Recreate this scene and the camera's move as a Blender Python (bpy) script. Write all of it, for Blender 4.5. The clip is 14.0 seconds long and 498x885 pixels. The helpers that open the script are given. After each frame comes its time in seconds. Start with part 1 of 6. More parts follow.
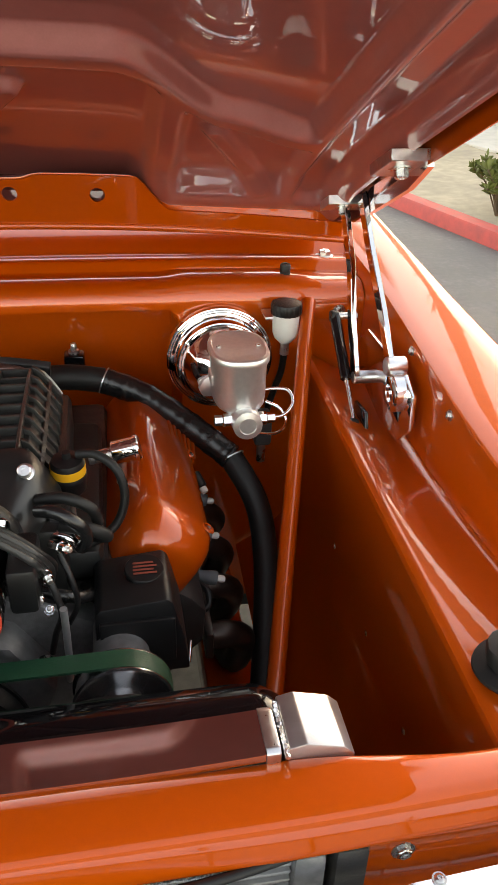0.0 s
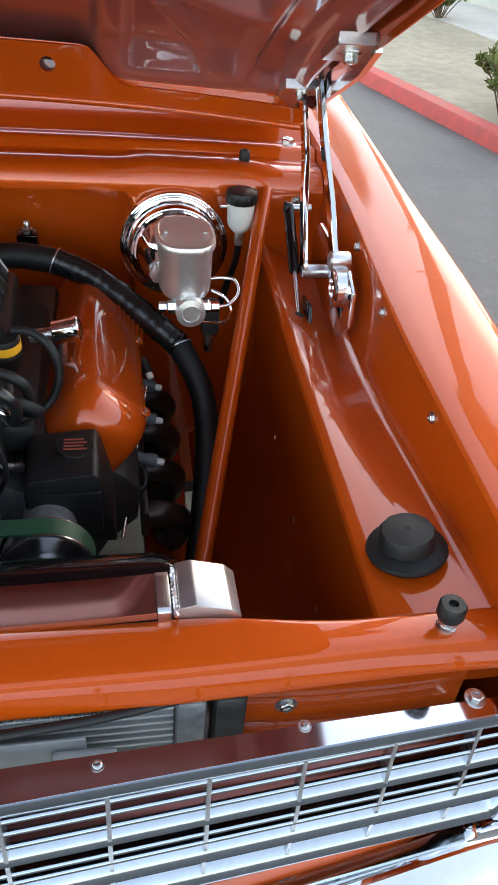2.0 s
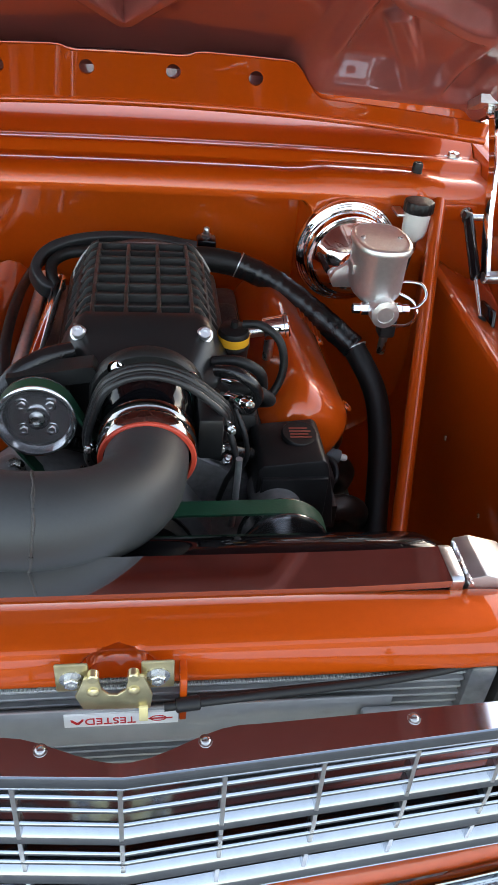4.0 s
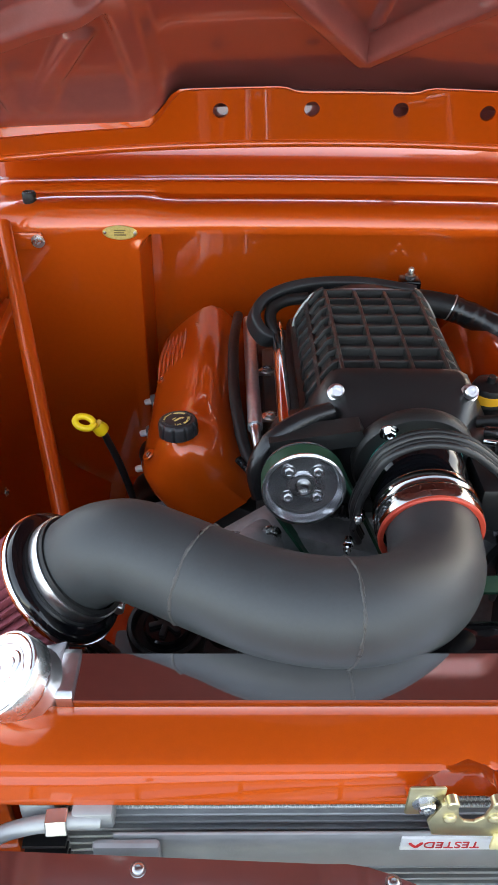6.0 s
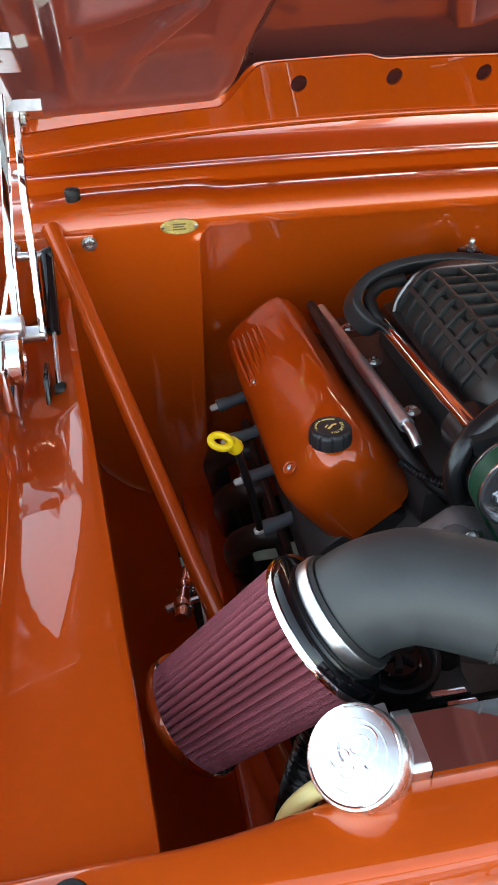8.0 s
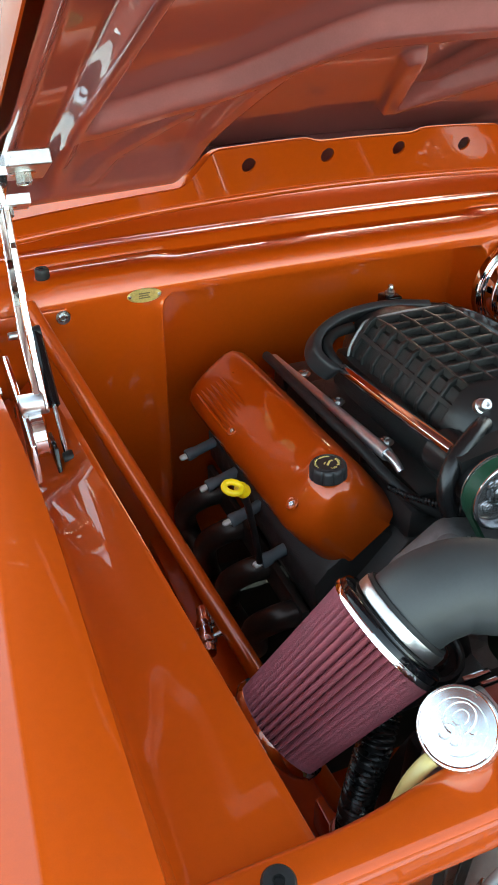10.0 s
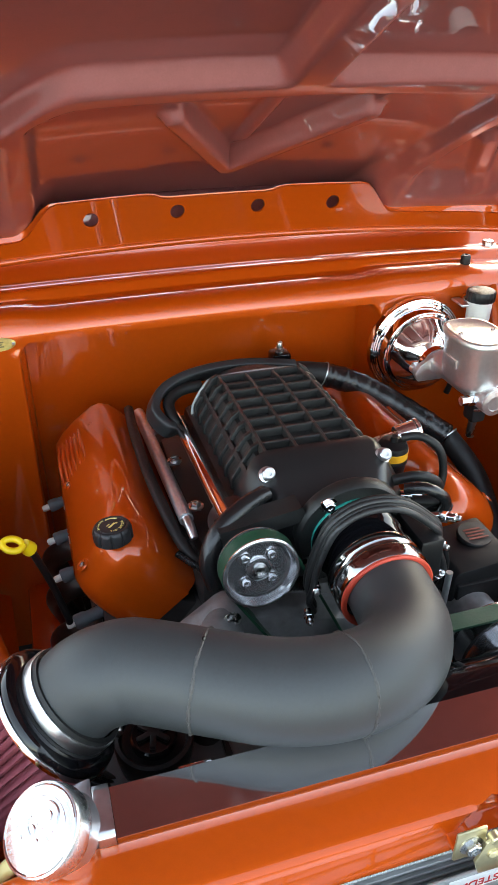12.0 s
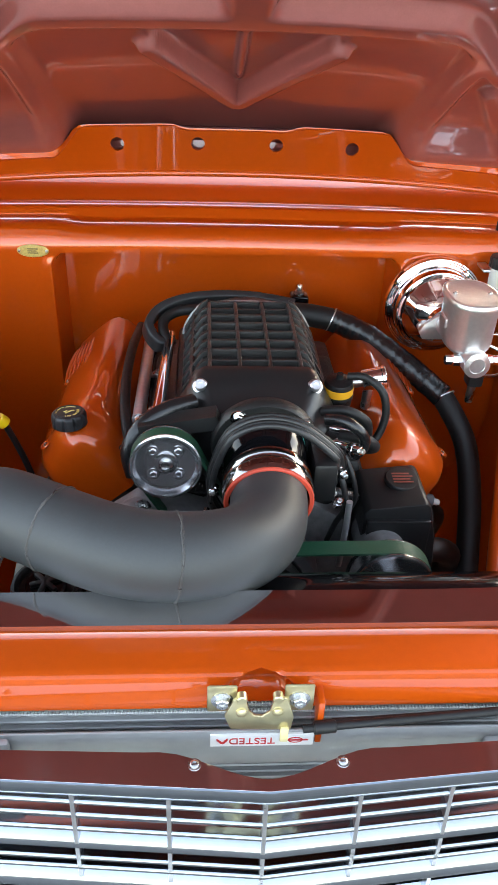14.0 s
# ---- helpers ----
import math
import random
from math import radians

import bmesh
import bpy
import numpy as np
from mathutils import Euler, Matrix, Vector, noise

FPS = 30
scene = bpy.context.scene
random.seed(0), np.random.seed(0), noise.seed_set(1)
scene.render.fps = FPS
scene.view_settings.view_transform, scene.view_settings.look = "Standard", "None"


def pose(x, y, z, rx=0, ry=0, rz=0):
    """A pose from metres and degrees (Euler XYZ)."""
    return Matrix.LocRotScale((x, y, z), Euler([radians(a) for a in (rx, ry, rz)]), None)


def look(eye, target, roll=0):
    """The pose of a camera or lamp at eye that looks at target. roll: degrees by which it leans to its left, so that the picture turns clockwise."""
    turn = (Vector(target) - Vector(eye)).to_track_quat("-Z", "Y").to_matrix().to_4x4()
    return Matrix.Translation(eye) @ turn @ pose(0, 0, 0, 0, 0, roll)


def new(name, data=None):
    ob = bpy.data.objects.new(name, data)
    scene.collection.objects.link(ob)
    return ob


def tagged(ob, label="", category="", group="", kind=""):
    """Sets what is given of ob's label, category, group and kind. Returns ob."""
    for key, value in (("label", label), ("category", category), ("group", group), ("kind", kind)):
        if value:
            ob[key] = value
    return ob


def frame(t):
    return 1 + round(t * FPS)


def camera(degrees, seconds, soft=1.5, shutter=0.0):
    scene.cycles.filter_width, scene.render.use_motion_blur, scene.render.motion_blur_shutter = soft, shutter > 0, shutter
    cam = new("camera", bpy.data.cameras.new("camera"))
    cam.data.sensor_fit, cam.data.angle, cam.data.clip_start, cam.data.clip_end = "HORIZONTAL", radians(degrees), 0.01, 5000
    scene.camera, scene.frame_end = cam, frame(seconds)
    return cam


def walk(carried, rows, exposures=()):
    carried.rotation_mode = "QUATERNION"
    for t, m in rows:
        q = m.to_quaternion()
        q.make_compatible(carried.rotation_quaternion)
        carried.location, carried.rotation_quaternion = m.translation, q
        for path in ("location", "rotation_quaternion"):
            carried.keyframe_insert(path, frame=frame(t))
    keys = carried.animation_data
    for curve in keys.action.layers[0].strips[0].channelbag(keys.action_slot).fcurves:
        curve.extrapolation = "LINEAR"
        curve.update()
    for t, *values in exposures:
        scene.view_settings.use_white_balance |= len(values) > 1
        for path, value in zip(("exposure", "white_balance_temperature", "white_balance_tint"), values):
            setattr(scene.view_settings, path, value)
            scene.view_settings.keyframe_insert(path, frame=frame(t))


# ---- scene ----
cam = camera(36.2, 14.0)
PATH = [
    (0, (0.199, -0.204, 1.492), (0.527, 1.489, 0.479), 1.8),
    (0.5, (0.215, -0.168, 1.494), (0.628, 1.476, 0.432), 3.5),
    (1, (0.259, -0.167, 1.486), (0.65, 1.427, 0.344), 5.3),
    (1.5, (0.298, -0.21, 1.484), (0.662, 1.349, 0.286), 6.2),
    (2, (0.271, -0.25, 1.499), (0.613, 1.29, 0.269), 5.7),
    (2.5, (0.184, -0.28, 1.5), (0.514, 1.252, 0.257), 5.2),
    (2.7, (0.156, -0.285, 1.502), (0.48, 1.247, 0.259), 5.1),
    (4.8, (-0.044, -0.274, 1.464), (0.097, 1.343, 0.295), 4.4),
    (5, (-0.052, -0.253, 1.468), (0.041, 1.366, 0.297), 3.8),
    (5.5, (-0.102, -0.198, 1.478), (-0.12, 1.43, 0.317), 2.0),
    (6, (-0.204, -0.184, 1.474), (-0.168, 1.444, 0.314), 1.0),
    (6.5, (-0.338, -0.19, 1.473), (-0.249, 1.429, 0.302), 0.5),
    (7, (-0.391, -0.099, 1.455), (-0.273, 1.51, 0.272), 1.3),
    (7.2, (-0.406, -0.049, 1.433), (-0.288, 1.55, 0.237), 0.8),
    (9.3, (-0.716, -0.081, 1.511), (-0.061, 1.398, 0.335), 0.6),
    (9.5, (-0.723, -0.083, 1.519), (-0.068, 1.414, 0.366), 0.7),
    (10, (-0.722, -0.084, 1.522), (-0.066, 1.438, 0.403), 0.6),
    (10.5, (-0.687, -0.102, 1.524), (-0.025, 1.426, 0.418), 0.6),
    (11, (-0.575, -0.138, 1.519), (0.027, 1.413, 0.41), 0.2),
    (11.5, (-0.42, -0.2, 1.526), (0.125, 1.396, 0.451), 0.2),
    (12, (-0.339, -0.176, 1.525), (0.153, 1.471, 0.502), -0.1),
    (12.5, (-0.251, -0.158, 1.534), (0.182, 1.516, 0.528), 0.5),
    (13, (-0.099, -0.193, 1.512), (0.229, 1.491, 0.483), 1.1),
    (13.5, (-0.044, -0.254, 1.51), (0.2, 1.42, 0.443), 2.2),
    (14, (-0.076, -0.337, 1.515), (0.042, 1.328, 0.413), 2.4),
]
EXPOSURES = [(0.0, 1.92, 8600, 10), (0.5, 1.92, 7300, 0), (1.2, 1.85, 6600, 2), (2.0, 1.8, 6800, 7), (2.7, 1.8, 6800, 8), (4.8, 2.0, 6900, 9), (5.3, 2.1, 6900, 9), (6.0, 2.28, 6900, 9), (7.2, 2.33, 6900, 8), (9.3, 2.4, 6900, -4), (10.6, 2.4, 6900, -3), (12.2, 2.4, 6900, 5), (14.0, 2.5, 6900, 7)]
walk(cam, [(t, look(eye, target, roll)) for t, eye, target, roll in PATH], EXPOSURES)

# ---- world and light ----
SUN_ELEVATION, SUN_AZIMUTH = 20.0, 40.0  # degrees; azimuth clockwise from +y
world = bpy.data.worlds.new("sky")
scene.world = world
world.use_nodes = True
wn = world.node_tree
sky = wn.nodes.new("ShaderNodeTexSky")
sky.sky_type, sky.sun_disc = "NISHITA", False
sky.sun_elevation, sky.sun_rotation = radians(SUN_ELEVATION), radians(SUN_AZIMUTH)
sky.air_density, sky.dust_density, sky.ozone_density = 1.0, 1.1, 1.0
# thin haze over the blue, denser towards the horizon
around = wn.nodes.new("ShaderNodeTexCoord")
split = wn.nodes.new("ShaderNodeSeparateXYZ")
density = wn.nodes.new("ShaderNodeMapRange")
density.interpolation_type = "SMOOTHSTEP"
density.inputs["To Min"].default_value, density.inputs["To Max"].default_value = 1.35, 0.36
veil = wn.nodes.new("ShaderNodeVectorMath")
veil.operation = "SCALE"
veil.inputs[0].default_value = (2.35, 2.35, 2.4)
haze = wn.nodes.new("ShaderNodeVectorMath")
haze.operation = "ADD"
wn.links.new(around.outputs["Generated"], split.inputs[0])
wn.links.new(split.outputs["Z"], density.inputs["Value"])
wn.links.new(density.outputs[0], veil.inputs["Scale"])
wn.links.new(sky.outputs[0], haze.inputs[0])
wn.links.new(veil.outputs[0], haze.inputs[1])
wn.links.new(haze.outputs[0], wn.nodes["Background"].inputs[0])
wn.nodes["Background"].inputs[1].default_value = 0.136
sun = new("sun", bpy.data.lights.new("sun", "SUN"))
sun.data.energy, sun.data.angle, sun.data.color = 0.12, radians(34.0), (1.0, 0.92, 0.82)
sa, se = radians(SUN_AZIMUTH), radians(SUN_ELEVATION)
sun_from = Vector((math.sin(sa) * math.cos(se), math.cos(sa) * math.cos(se), math.sin(se)))
sun.matrix_world = look(sun_from * 40, (0, 0, 0))


# ---- materials ----
def material(name, colour, rough=0.5, metal=0.0, coat=0.0, coat_rough=0.03, vary=0.12, grain=60.0, bump=0.0, bump_scale=400.0, spec=0.5, stretch=(1, 1, 1), coat_ior=1.5):
    """A principled surface whose colour and gloss drift at two scales, with fine relief."""
    m = bpy.data.materials.new(name)
    m.use_nodes = True
    nt, b = m.node_tree, m.node_tree.nodes["Principled BSDF"]
    geo = nt.nodes.new("ShaderNodeTexCoord")
    mapping = nt.nodes.new("ShaderNodeMapping")
    mapping.inputs["Scale"].default_value = stretch
    nt.links.new(geo.outputs["Object"], mapping.inputs[0])
    big, fine = nt.nodes.new("ShaderNodeTexNoise"), nt.nodes.new("ShaderNodeTexNoise")
    big.inputs["Scale"].default_value, big.inputs["Detail"].default_value = grain * 0.12, 3
    fine.inputs["Scale"].default_value, fine.inputs["Detail"].default_value = grain, 4
    for n in (big, fine):
        nt.links.new(mapping.outputs[0], n.inputs["Vector"])
    both = nt.nodes.new("ShaderNodeMath")
    both.operation = "ADD"
    nt.links.new(big.outputs["Fac"], both.inputs[0])
    nt.links.new(fine.outputs["Fac"], both.inputs[1])
    spread = nt.nodes.new("ShaderNodeMapRange")
    spread.inputs["From Min"].default_value, spread.inputs["From Max"].default_value = 0.6, 1.4
    spread.inputs["To Min"].default_value, spread.inputs["To Max"].default_value = 1 - vary, 1 + vary
    nt.links.new(both.outputs[0], spread.inputs["Value"])
    tint = nt.nodes.new("ShaderNodeVectorMath")
    tint.operation = "SCALE"
    tint.inputs[0].default_value = colour
    nt.links.new(spread.outputs[0], tint.inputs["Scale"])
    nt.links.new(tint.outputs[0], b.inputs["Base Color"])
    gloss = nt.nodes.new("ShaderNodeMath")
    gloss.operation = "MULTIPLY"
    gloss.inputs[1].default_value = rough
    nt.links.new(spread.outputs[0], gloss.inputs[0])
    nt.links.new(gloss.outputs[0], b.inputs["Roughness"])
    b.inputs["Metallic"].default_value = metal
    b.inputs["Specular IOR Level"].default_value = spec
    b.inputs["Coat Weight"].default_value, b.inputs["Coat Roughness"].default_value = coat, coat_rough
    b.inputs["Coat IOR"].default_value = coat_ior
    if bump:
        relief = nt.nodes.new("ShaderNodeTexNoise")
        relief.inputs["Scale"].default_value, relief.inputs["Detail"].default_value = bump_scale, 3
        nt.links.new(mapping.outputs[0], relief.inputs["Vector"])
        bn = nt.nodes.new("ShaderNodeBump")
        bn.inputs["Strength"].default_value, bn.inputs["Distance"].default_value = bump, 0.001
        nt.links.new(relief.outputs["Fac"], bn.inputs["Height"])
        nt.links.new(bn.outputs[0], b.inputs["Normal"])
    return m


PAINT = material("orange_metallic_paint", (0.54, 0.074, 0.004), 0.38, 0.26, 1.0, 0.010, 0.05, 900.0, spec=0.08, coat_ior=1.58)
# the body's orange again, with the shade under the hood put into its colour
SHADEDPAINT = material("shaded_orange_paint", (0.37, 0.116, 0.104), 0.36, 0.30, 1.0, 0.015, 0.08, 500.0, spec=0.15, coat_ior=1.58)
CHROME = material("chrome", (0.86, 0.87, 0.88), 0.035, 1.0, vary=0.05)
GRILLEALU = material("bright_anodised_aluminium", (0.30, 0.335, 0.38), 0.12, 1.0, vary=0.10, grain=60.0)
PANELALU = material("bright_panel_aluminium", (0.78, 0.77, 0.79), 0.07, 1.0, vary=0.06, grain=20.0)
POLISHED = material("polished_aluminium", (0.80, 0.80, 0.81), 0.09, 1.0, vary=0.12, grain=40.0)
SATIN = material("satin_aluminium", (0.66, 0.66, 0.67), 0.30, 1.0, vary=0.15, grain=120.0, bump=0.15, bump_scale=900.0)
RAILMETAL = material("brushed_fuel_rail", (0.62, 0.62, 0.63), 0.34, 0.85, vary=0.15, grain=120.0)
MACHINED = material("machined_aluminium", (0.62, 0.62, 0.63), 0.16, 0.9, vary=0.04, grain=4.0)
CASTBRIGHT = material("bead_blasted_aluminium", (0.72, 0.71, 0.69), 0.34, 0.85, vary=0.10, grain=120.0, bump=0.2, bump_scale=1200.0)
DULLALU = material("dull_sheet_aluminium", (0.36, 0.365, 0.36), 0.5, 0.45, vary=0.18, grain=40.0, bump=0.15)
TANKALU = material("welded_tank_aluminium", (0.46, 0.45, 0.455), 0.34, 0.9, vary=0.15, grain=50.0, bump=0.1)
STEEL = material("zinc_steel", (0.55, 0.55, 0.54), 0.28, 1.0, vary=0.2)
ZINC = material("yellow_zinc", (0.62, 0.55, 0.33), 0.35, 0.9, vary=0.2, grain=80.0)
CAST = material("cast_aluminium", (0.26, 0.26, 0.262), 0.45, 0.6, vary=0.3, grain=90.0, bump=0.5, bump_scale=600.0)
IRON = material("dark_engine_metal", (0.035, 0.033, 0.032), 0.5, 0.4, vary=0.4, grain=60.0, bump=0.4)
TITAN = material("header_steel", (0.055, 0.045, 0.04), 0.40, 0.7, vary=0.35, grain=30.0)
BLACK = material("black_plastic", (0.009, 0.009, 0.0095), 0.40, 0.0, vary=0.2, grain=200.0, bump=0.25, bump_scale=1200.0, spec=0.35)
# worn ribs, lightened further by sky sheen put into the base colour
RIBBLACK = material("worn_skylit_rib", (0.022, 0.0215, 0.020), 0.38, 0.0, vary=0.3, grain=160.0, bump=0.3, bump_scale=900.0)
TEXTURED = material("black_wrinkle_finish", (0.016, 0.0165, 0.016), 0.36, 0.0, vary=0.25, grain=200.0, bump=0.45, bump_scale=900.0, spec=0.4)
GLOSSBLACK = material("gloss_black", (0.004, 0.004, 0.005), 0.08, 0.0, 0.0, vary=0.1, spec=0.4)
SATINBLACK = material("satin_black_powder_coat", (0.034, 0.037, 0.0385), 0.50, 0.0, vary=0.12, grain=300.0, bump=0.12, bump_scale=1500.0)
RUBBER = material("black_rubber", (0.010, 0.010, 0.010), 0.5, 0.0, spec=0.35, vary=0.25, bump=0.3, bump_scale=800.0)
BRAID = material("braided_nylon_hose", (0.011, 0.011, 0.0115), 0.17, 0.0, vary=0.5, grain=500.0, bump=0.35, bump_scale=700.0)
GREYBOOT = material("grey_rubber_boot", (0.10, 0.115, 0.125), 0.55, vary=0.15)
GREEN = material("green_belt", (0.008, 0.056, 0.028), 0.5, vary=0.2, grain=150.0, bump=0.4)
YELLOW = material("yellow_plastic", (0.85, 0.58, 0.01), 0.35, vary=0.06)
AMBER = material("amber_label", (0.80, 0.40, 0.02), 0.45, vary=0.06)
COTTON = material("red_filter_cotton", (0.23, 0.052, 0.068), 0.75, vary=0.25, grain=250.0, bump=0.7, bump_scale=700.0)
SILICONE = material("red_silicone", (0.55, 0.06, 0.03), 0.5, vary=0.1)
CREAM = material("cream_hose", (0.55, 0.44, 0.17), 0.4, vary=0.15)
WHITE = material("white_plastic", (0.72, 0.71, 0.66), 0.35, vary=0.06)
LABELRED = material("red_print", (0.55, 0.02, 0.02), 0.5, vary=0.05)
LABELYELLOW = material("yellow_print", (0.75, 0.62, 0.20), 0.5, vary=0.05)
LABELWHITE = material("white_sticker", (0.78, 0.78, 0.76), 0.5, vary=0.05)
LABELORANGE = material("orange_print", (0.24, 0.055, 0.035), 0.5, vary=0.05)
BRASS = material("brass_plate", (0.60, 0.46, 0.16), 0.35, 0.9, vary=0.25, grain=300.0, bump=0.6, bump_scale=1500.0)
FINS = material("condenser_fins", (0.42, 0.43, 0.43), 0.5, 0.35, vary=0.35, grain=500.0, bump=0.8, bump_scale=1800.0, stretch=(6, 1, 1))
ASPHALT = material("asphalt", (0.175, 0.165, 0.15), 0.85, vary=0.45, grain=26.0, bump=1.0, bump_scale=130.0)
KERBRED = material("red_painted_concrete", (0.55, 0.09, 0.075), 0.7, vary=0.3, grain=14.0, bump=0.6, bump_scale=90.0)
SAND = material("sandy_soil", (0.40, 0.34, 0.24), 0.95, vary=0.35, grain=9.0, bump=1.0, bump_scale=50.0)
CONCRETE = material("pale_concrete", (0.55, 0.51, 0.44), 0.85, vary=0.15, grain=8.0, bump=0.6, bump_scale=80.0)
STUCCO = material("beige_stucco", (0.58, 0.49, 0.36), 0.9, vary=0.12, grain=12.0, bump=0.8, bump_scale=60.0)
LEAF = material("shrub_leaf", (0.13, 0.15, 0.03), 0.5, vary=0.4, grain=14.0)
BARK = material("bark", (0.16, 0.11, 0.07), 0.9, vary=0.4, grain=30.0, bump=1.0, bump_scale=60.0)

# ---- helpers for building ----
BASE = {}


def thing(name, at, label, category, group=""):
    e = new(name)
    e.location = at
    e.empty_display_size = 0.05
    BASE[e] = Vector(at)
    return tagged(e, label, category, group)


def finish(name, bm, mat, sharp=38):
    bmesh.ops.recalc_face_normals(bm, faces=bm.faces[:])
    lim = radians(sharp)
    for f in bm.faces:
        f.smooth = True
    for e in bm.edges:
        if len(e.link_faces) == 2 and e.calc_face_angle(0) > lim:
            e.smooth = False
    me = bpy.data.meshes.new(name)
    bm.to_mesh(me)
    bm.free()
    me.materials.append(mat)
    return me


def part(name, bm, mat, parent, label="", sharp=38):
    """One mesh, modelled in world metres, as a part of a thing or of a part."""
    base = BASE[parent]
    bmesh.ops.translate(bm, verts=bm.verts[:], vec=-base)
    ob = new(name, finish(name, bm, mat, sharp))
    ob.parent = parent
    BASE[ob] = base
    return tagged(ob, label)


def piece(name, me, m, parent, label=""):
    """A repeat of a mesh under a thing, at the pose m in the world."""
    ob = new(name, me)
    ob.parent = parent
    ob.matrix_basis = Matrix.Translation(-BASE[parent]) @ m
    BASE[ob] = BASE[parent]
    return tagged(ob, label)


def solo(name, bm, mat, label, category, kind="", sharp=38):
    ob = new(name, finish(name, bm, mat, sharp))
    BASE[ob] = Vector((0, 0, 0))
    return tagged(ob, label, category, kind=kind)


def box(lo, hi, bevel=0.0, seg=2, bm=None):
    bm2 = bmesh.new()
    bmesh.ops.create_cube(bm2, size=1.0)
    for v in bm2.verts:
        v.co = Vector([lo[i] + (v.co[i] + 0.5) * (hi[i] - lo[i]) for i in range(3)])
    if bevel:
        bmesh.ops.bevel(bm2, geom=bm2.edges[:], offset=bevel, segments=seg, affect="EDGES", profile=0.5)
    return join(bm, bm2)


def join(bm, bm2):
    if bm is None:
        return bm2
    me = bpy.data.meshes.new("t")
    bm2.to_mesh(me)
    bm2.free()
    bm.from_mesh(me)
    bpy.data.meshes.remove(me)
    return bm


def turned(bm, m):
    bmesh.ops.transform(bm, matrix=m, verts=bm.verts[:])
    return bm


def frame_to(origin, axis, up=(0, 0, 1)):
    """A pose whose local z runs along axis."""
    z = Vector(axis).normalized()
    x = Vector(up).cross(z)
    if x.length < 1e-4:
        x = Vector((1, 0, 0)).cross(z)
        if x.length < 1e-4:
            x = Vector((0, 1, 0))
    x.normalize()
    y = z.cross(x)
    m = Matrix((x, y, z)).transposed().to_4x4()
    return Matrix.Translation(origin) @ m


def lathe(profile, origin=(0, 0, 0), axis=(0, 0, 1), seg=32, squash=(1, 1), bm=None):
    """Turns (radius, height) pairs round an axis; ends with radius 0 close."""
    m = frame_to(origin, axis)
    b = bmesh.new()
    rings = []
    for r, h in profile:
        if r < 1e-6:
            rings.append([b.verts.new(m @ Vector((0, 0, h)))])
        else:
            rings.append([b.verts.new(m @ Vector((r * squash[0] * math.cos(2 * math.pi * k / seg), r * squash[1] * math.sin(2 * math.pi * k / seg), h))) for k in range(seg)])
    for a, c in zip(rings, rings[1:]):
        for k in range(seg):
            k2 = (k + 1) % seg
            if len(a) == 1 and len(c) > 1:
                b.faces.new((a[0], c[k2], c[k]))
            elif len(c) == 1 and len(a) > 1:
                b.faces.new((a[k], a[k2], c[0]))
            elif len(a) > 1:
                b.faces.new((a[k], a[k2], c[k2], c[k]))
    return join(bm, b)


def cyl(a, c, r, bevel=0.0, seg=20, r2=None, bm=None):
    a, c = Vector(a), Vector(c)
    h = (c - a).length
    r2 = r if r2 is None else r2
    v = min(bevel, r * 0.9, r2 * 0.9, h * 0.45)
    prof = [(0, 0), (r - v, 0), (r, v), (r2, h - v), (r2 - v, h), (0, h)] if v else [(0, 0), (r, 0), (r2, h), (0, h)]
    return lathe(prof, a, c - a, seg, bm=bm)


def smooth_path(pts, n=8):
    pts = [Vector(p) for p in pts]
    out = []
    for i in range(len(pts) - 1):
        p0, p1, p2, p3 = pts[max(i - 1, 0)], pts[i], pts[i + 1], pts[min(i + 2, len(pts) - 1)]
        for k in range(n):
            t = k / n
            out.append(0.5 * ((2 * p1) + (p2 - p0) * t + (2 * p0 - 5 * p1 + 4 * p2 - p3) * t * t + (3 * p1 - p0 - 3 * p2 + p3) * t ** 3))
    out.append(pts[-1])
    return out


def tube(pts, r, seg=14, n=8, bm=None, smooth=True):
    """A round hose or pipe along a line; r is one radius or a function of the way along (0 to 1)."""
    line = smooth_path(pts, n) if smooth else [Vector(p) for p in pts]
    b = bmesh.new()
    t0 = (line[1] - line[0]).normalized()
    side = t0.orthogonal().normalized()
    rings = []
    for i, p in enumerate(line):
        t = (line[min(i + 1, len(line) - 1)] - line[max(i - 1, 0)]).normalized()
        side = (side - t * side.dot(t)).normalized()
        up = t.cross(side)
        rr = r(i / (len(line) - 1)) if callable(r) else r
        rings.append([b.verts.new(p + side * rr * math.cos(2 * math.pi * k / seg) + up * rr * math.sin(2 * math.pi * k / seg)) for k in range(seg)])
    for a, c in zip(rings, rings[1:]):
        for k in range(seg):
            b.faces.new((a[k], a[(k + 1) % seg], c[(k + 1) % seg], c[k]))
    b.faces.new(rings[0][::-1])
    b.faces.new(rings[-1])
    return join(bm, b)


def loft(sections, closed=True, caps=True, bm=None):
    """Skins a row of sections of equal length."""
    b = bmesh.new()
    rows = [[b.verts.new(p) for p in s] for s in sections]
    n = len(rows[0])
    for a, c in zip(rows, rows[1:]):
        for k in range(n if closed else n - 1):
            b.faces.new((a[k], a[(k + 1) % n], c[(k + 1) % n], c[k]))
    if caps and closed:
        b.faces.new(rows[0][::-1])
        b.faces.new(rows[-1])
    return join(bm, b)


def sheet(sections, thick, bm=None):
    """An open skin given thickness, by a copy moved along its normals."""
    b = loft(sections, closed=False)
    bmesh.ops.recalc_face_normals(b, faces=b.faces[:])
    bmesh.ops.solidify(b, geom=b.faces[:], thickness=thick)
    return join(bm, b)


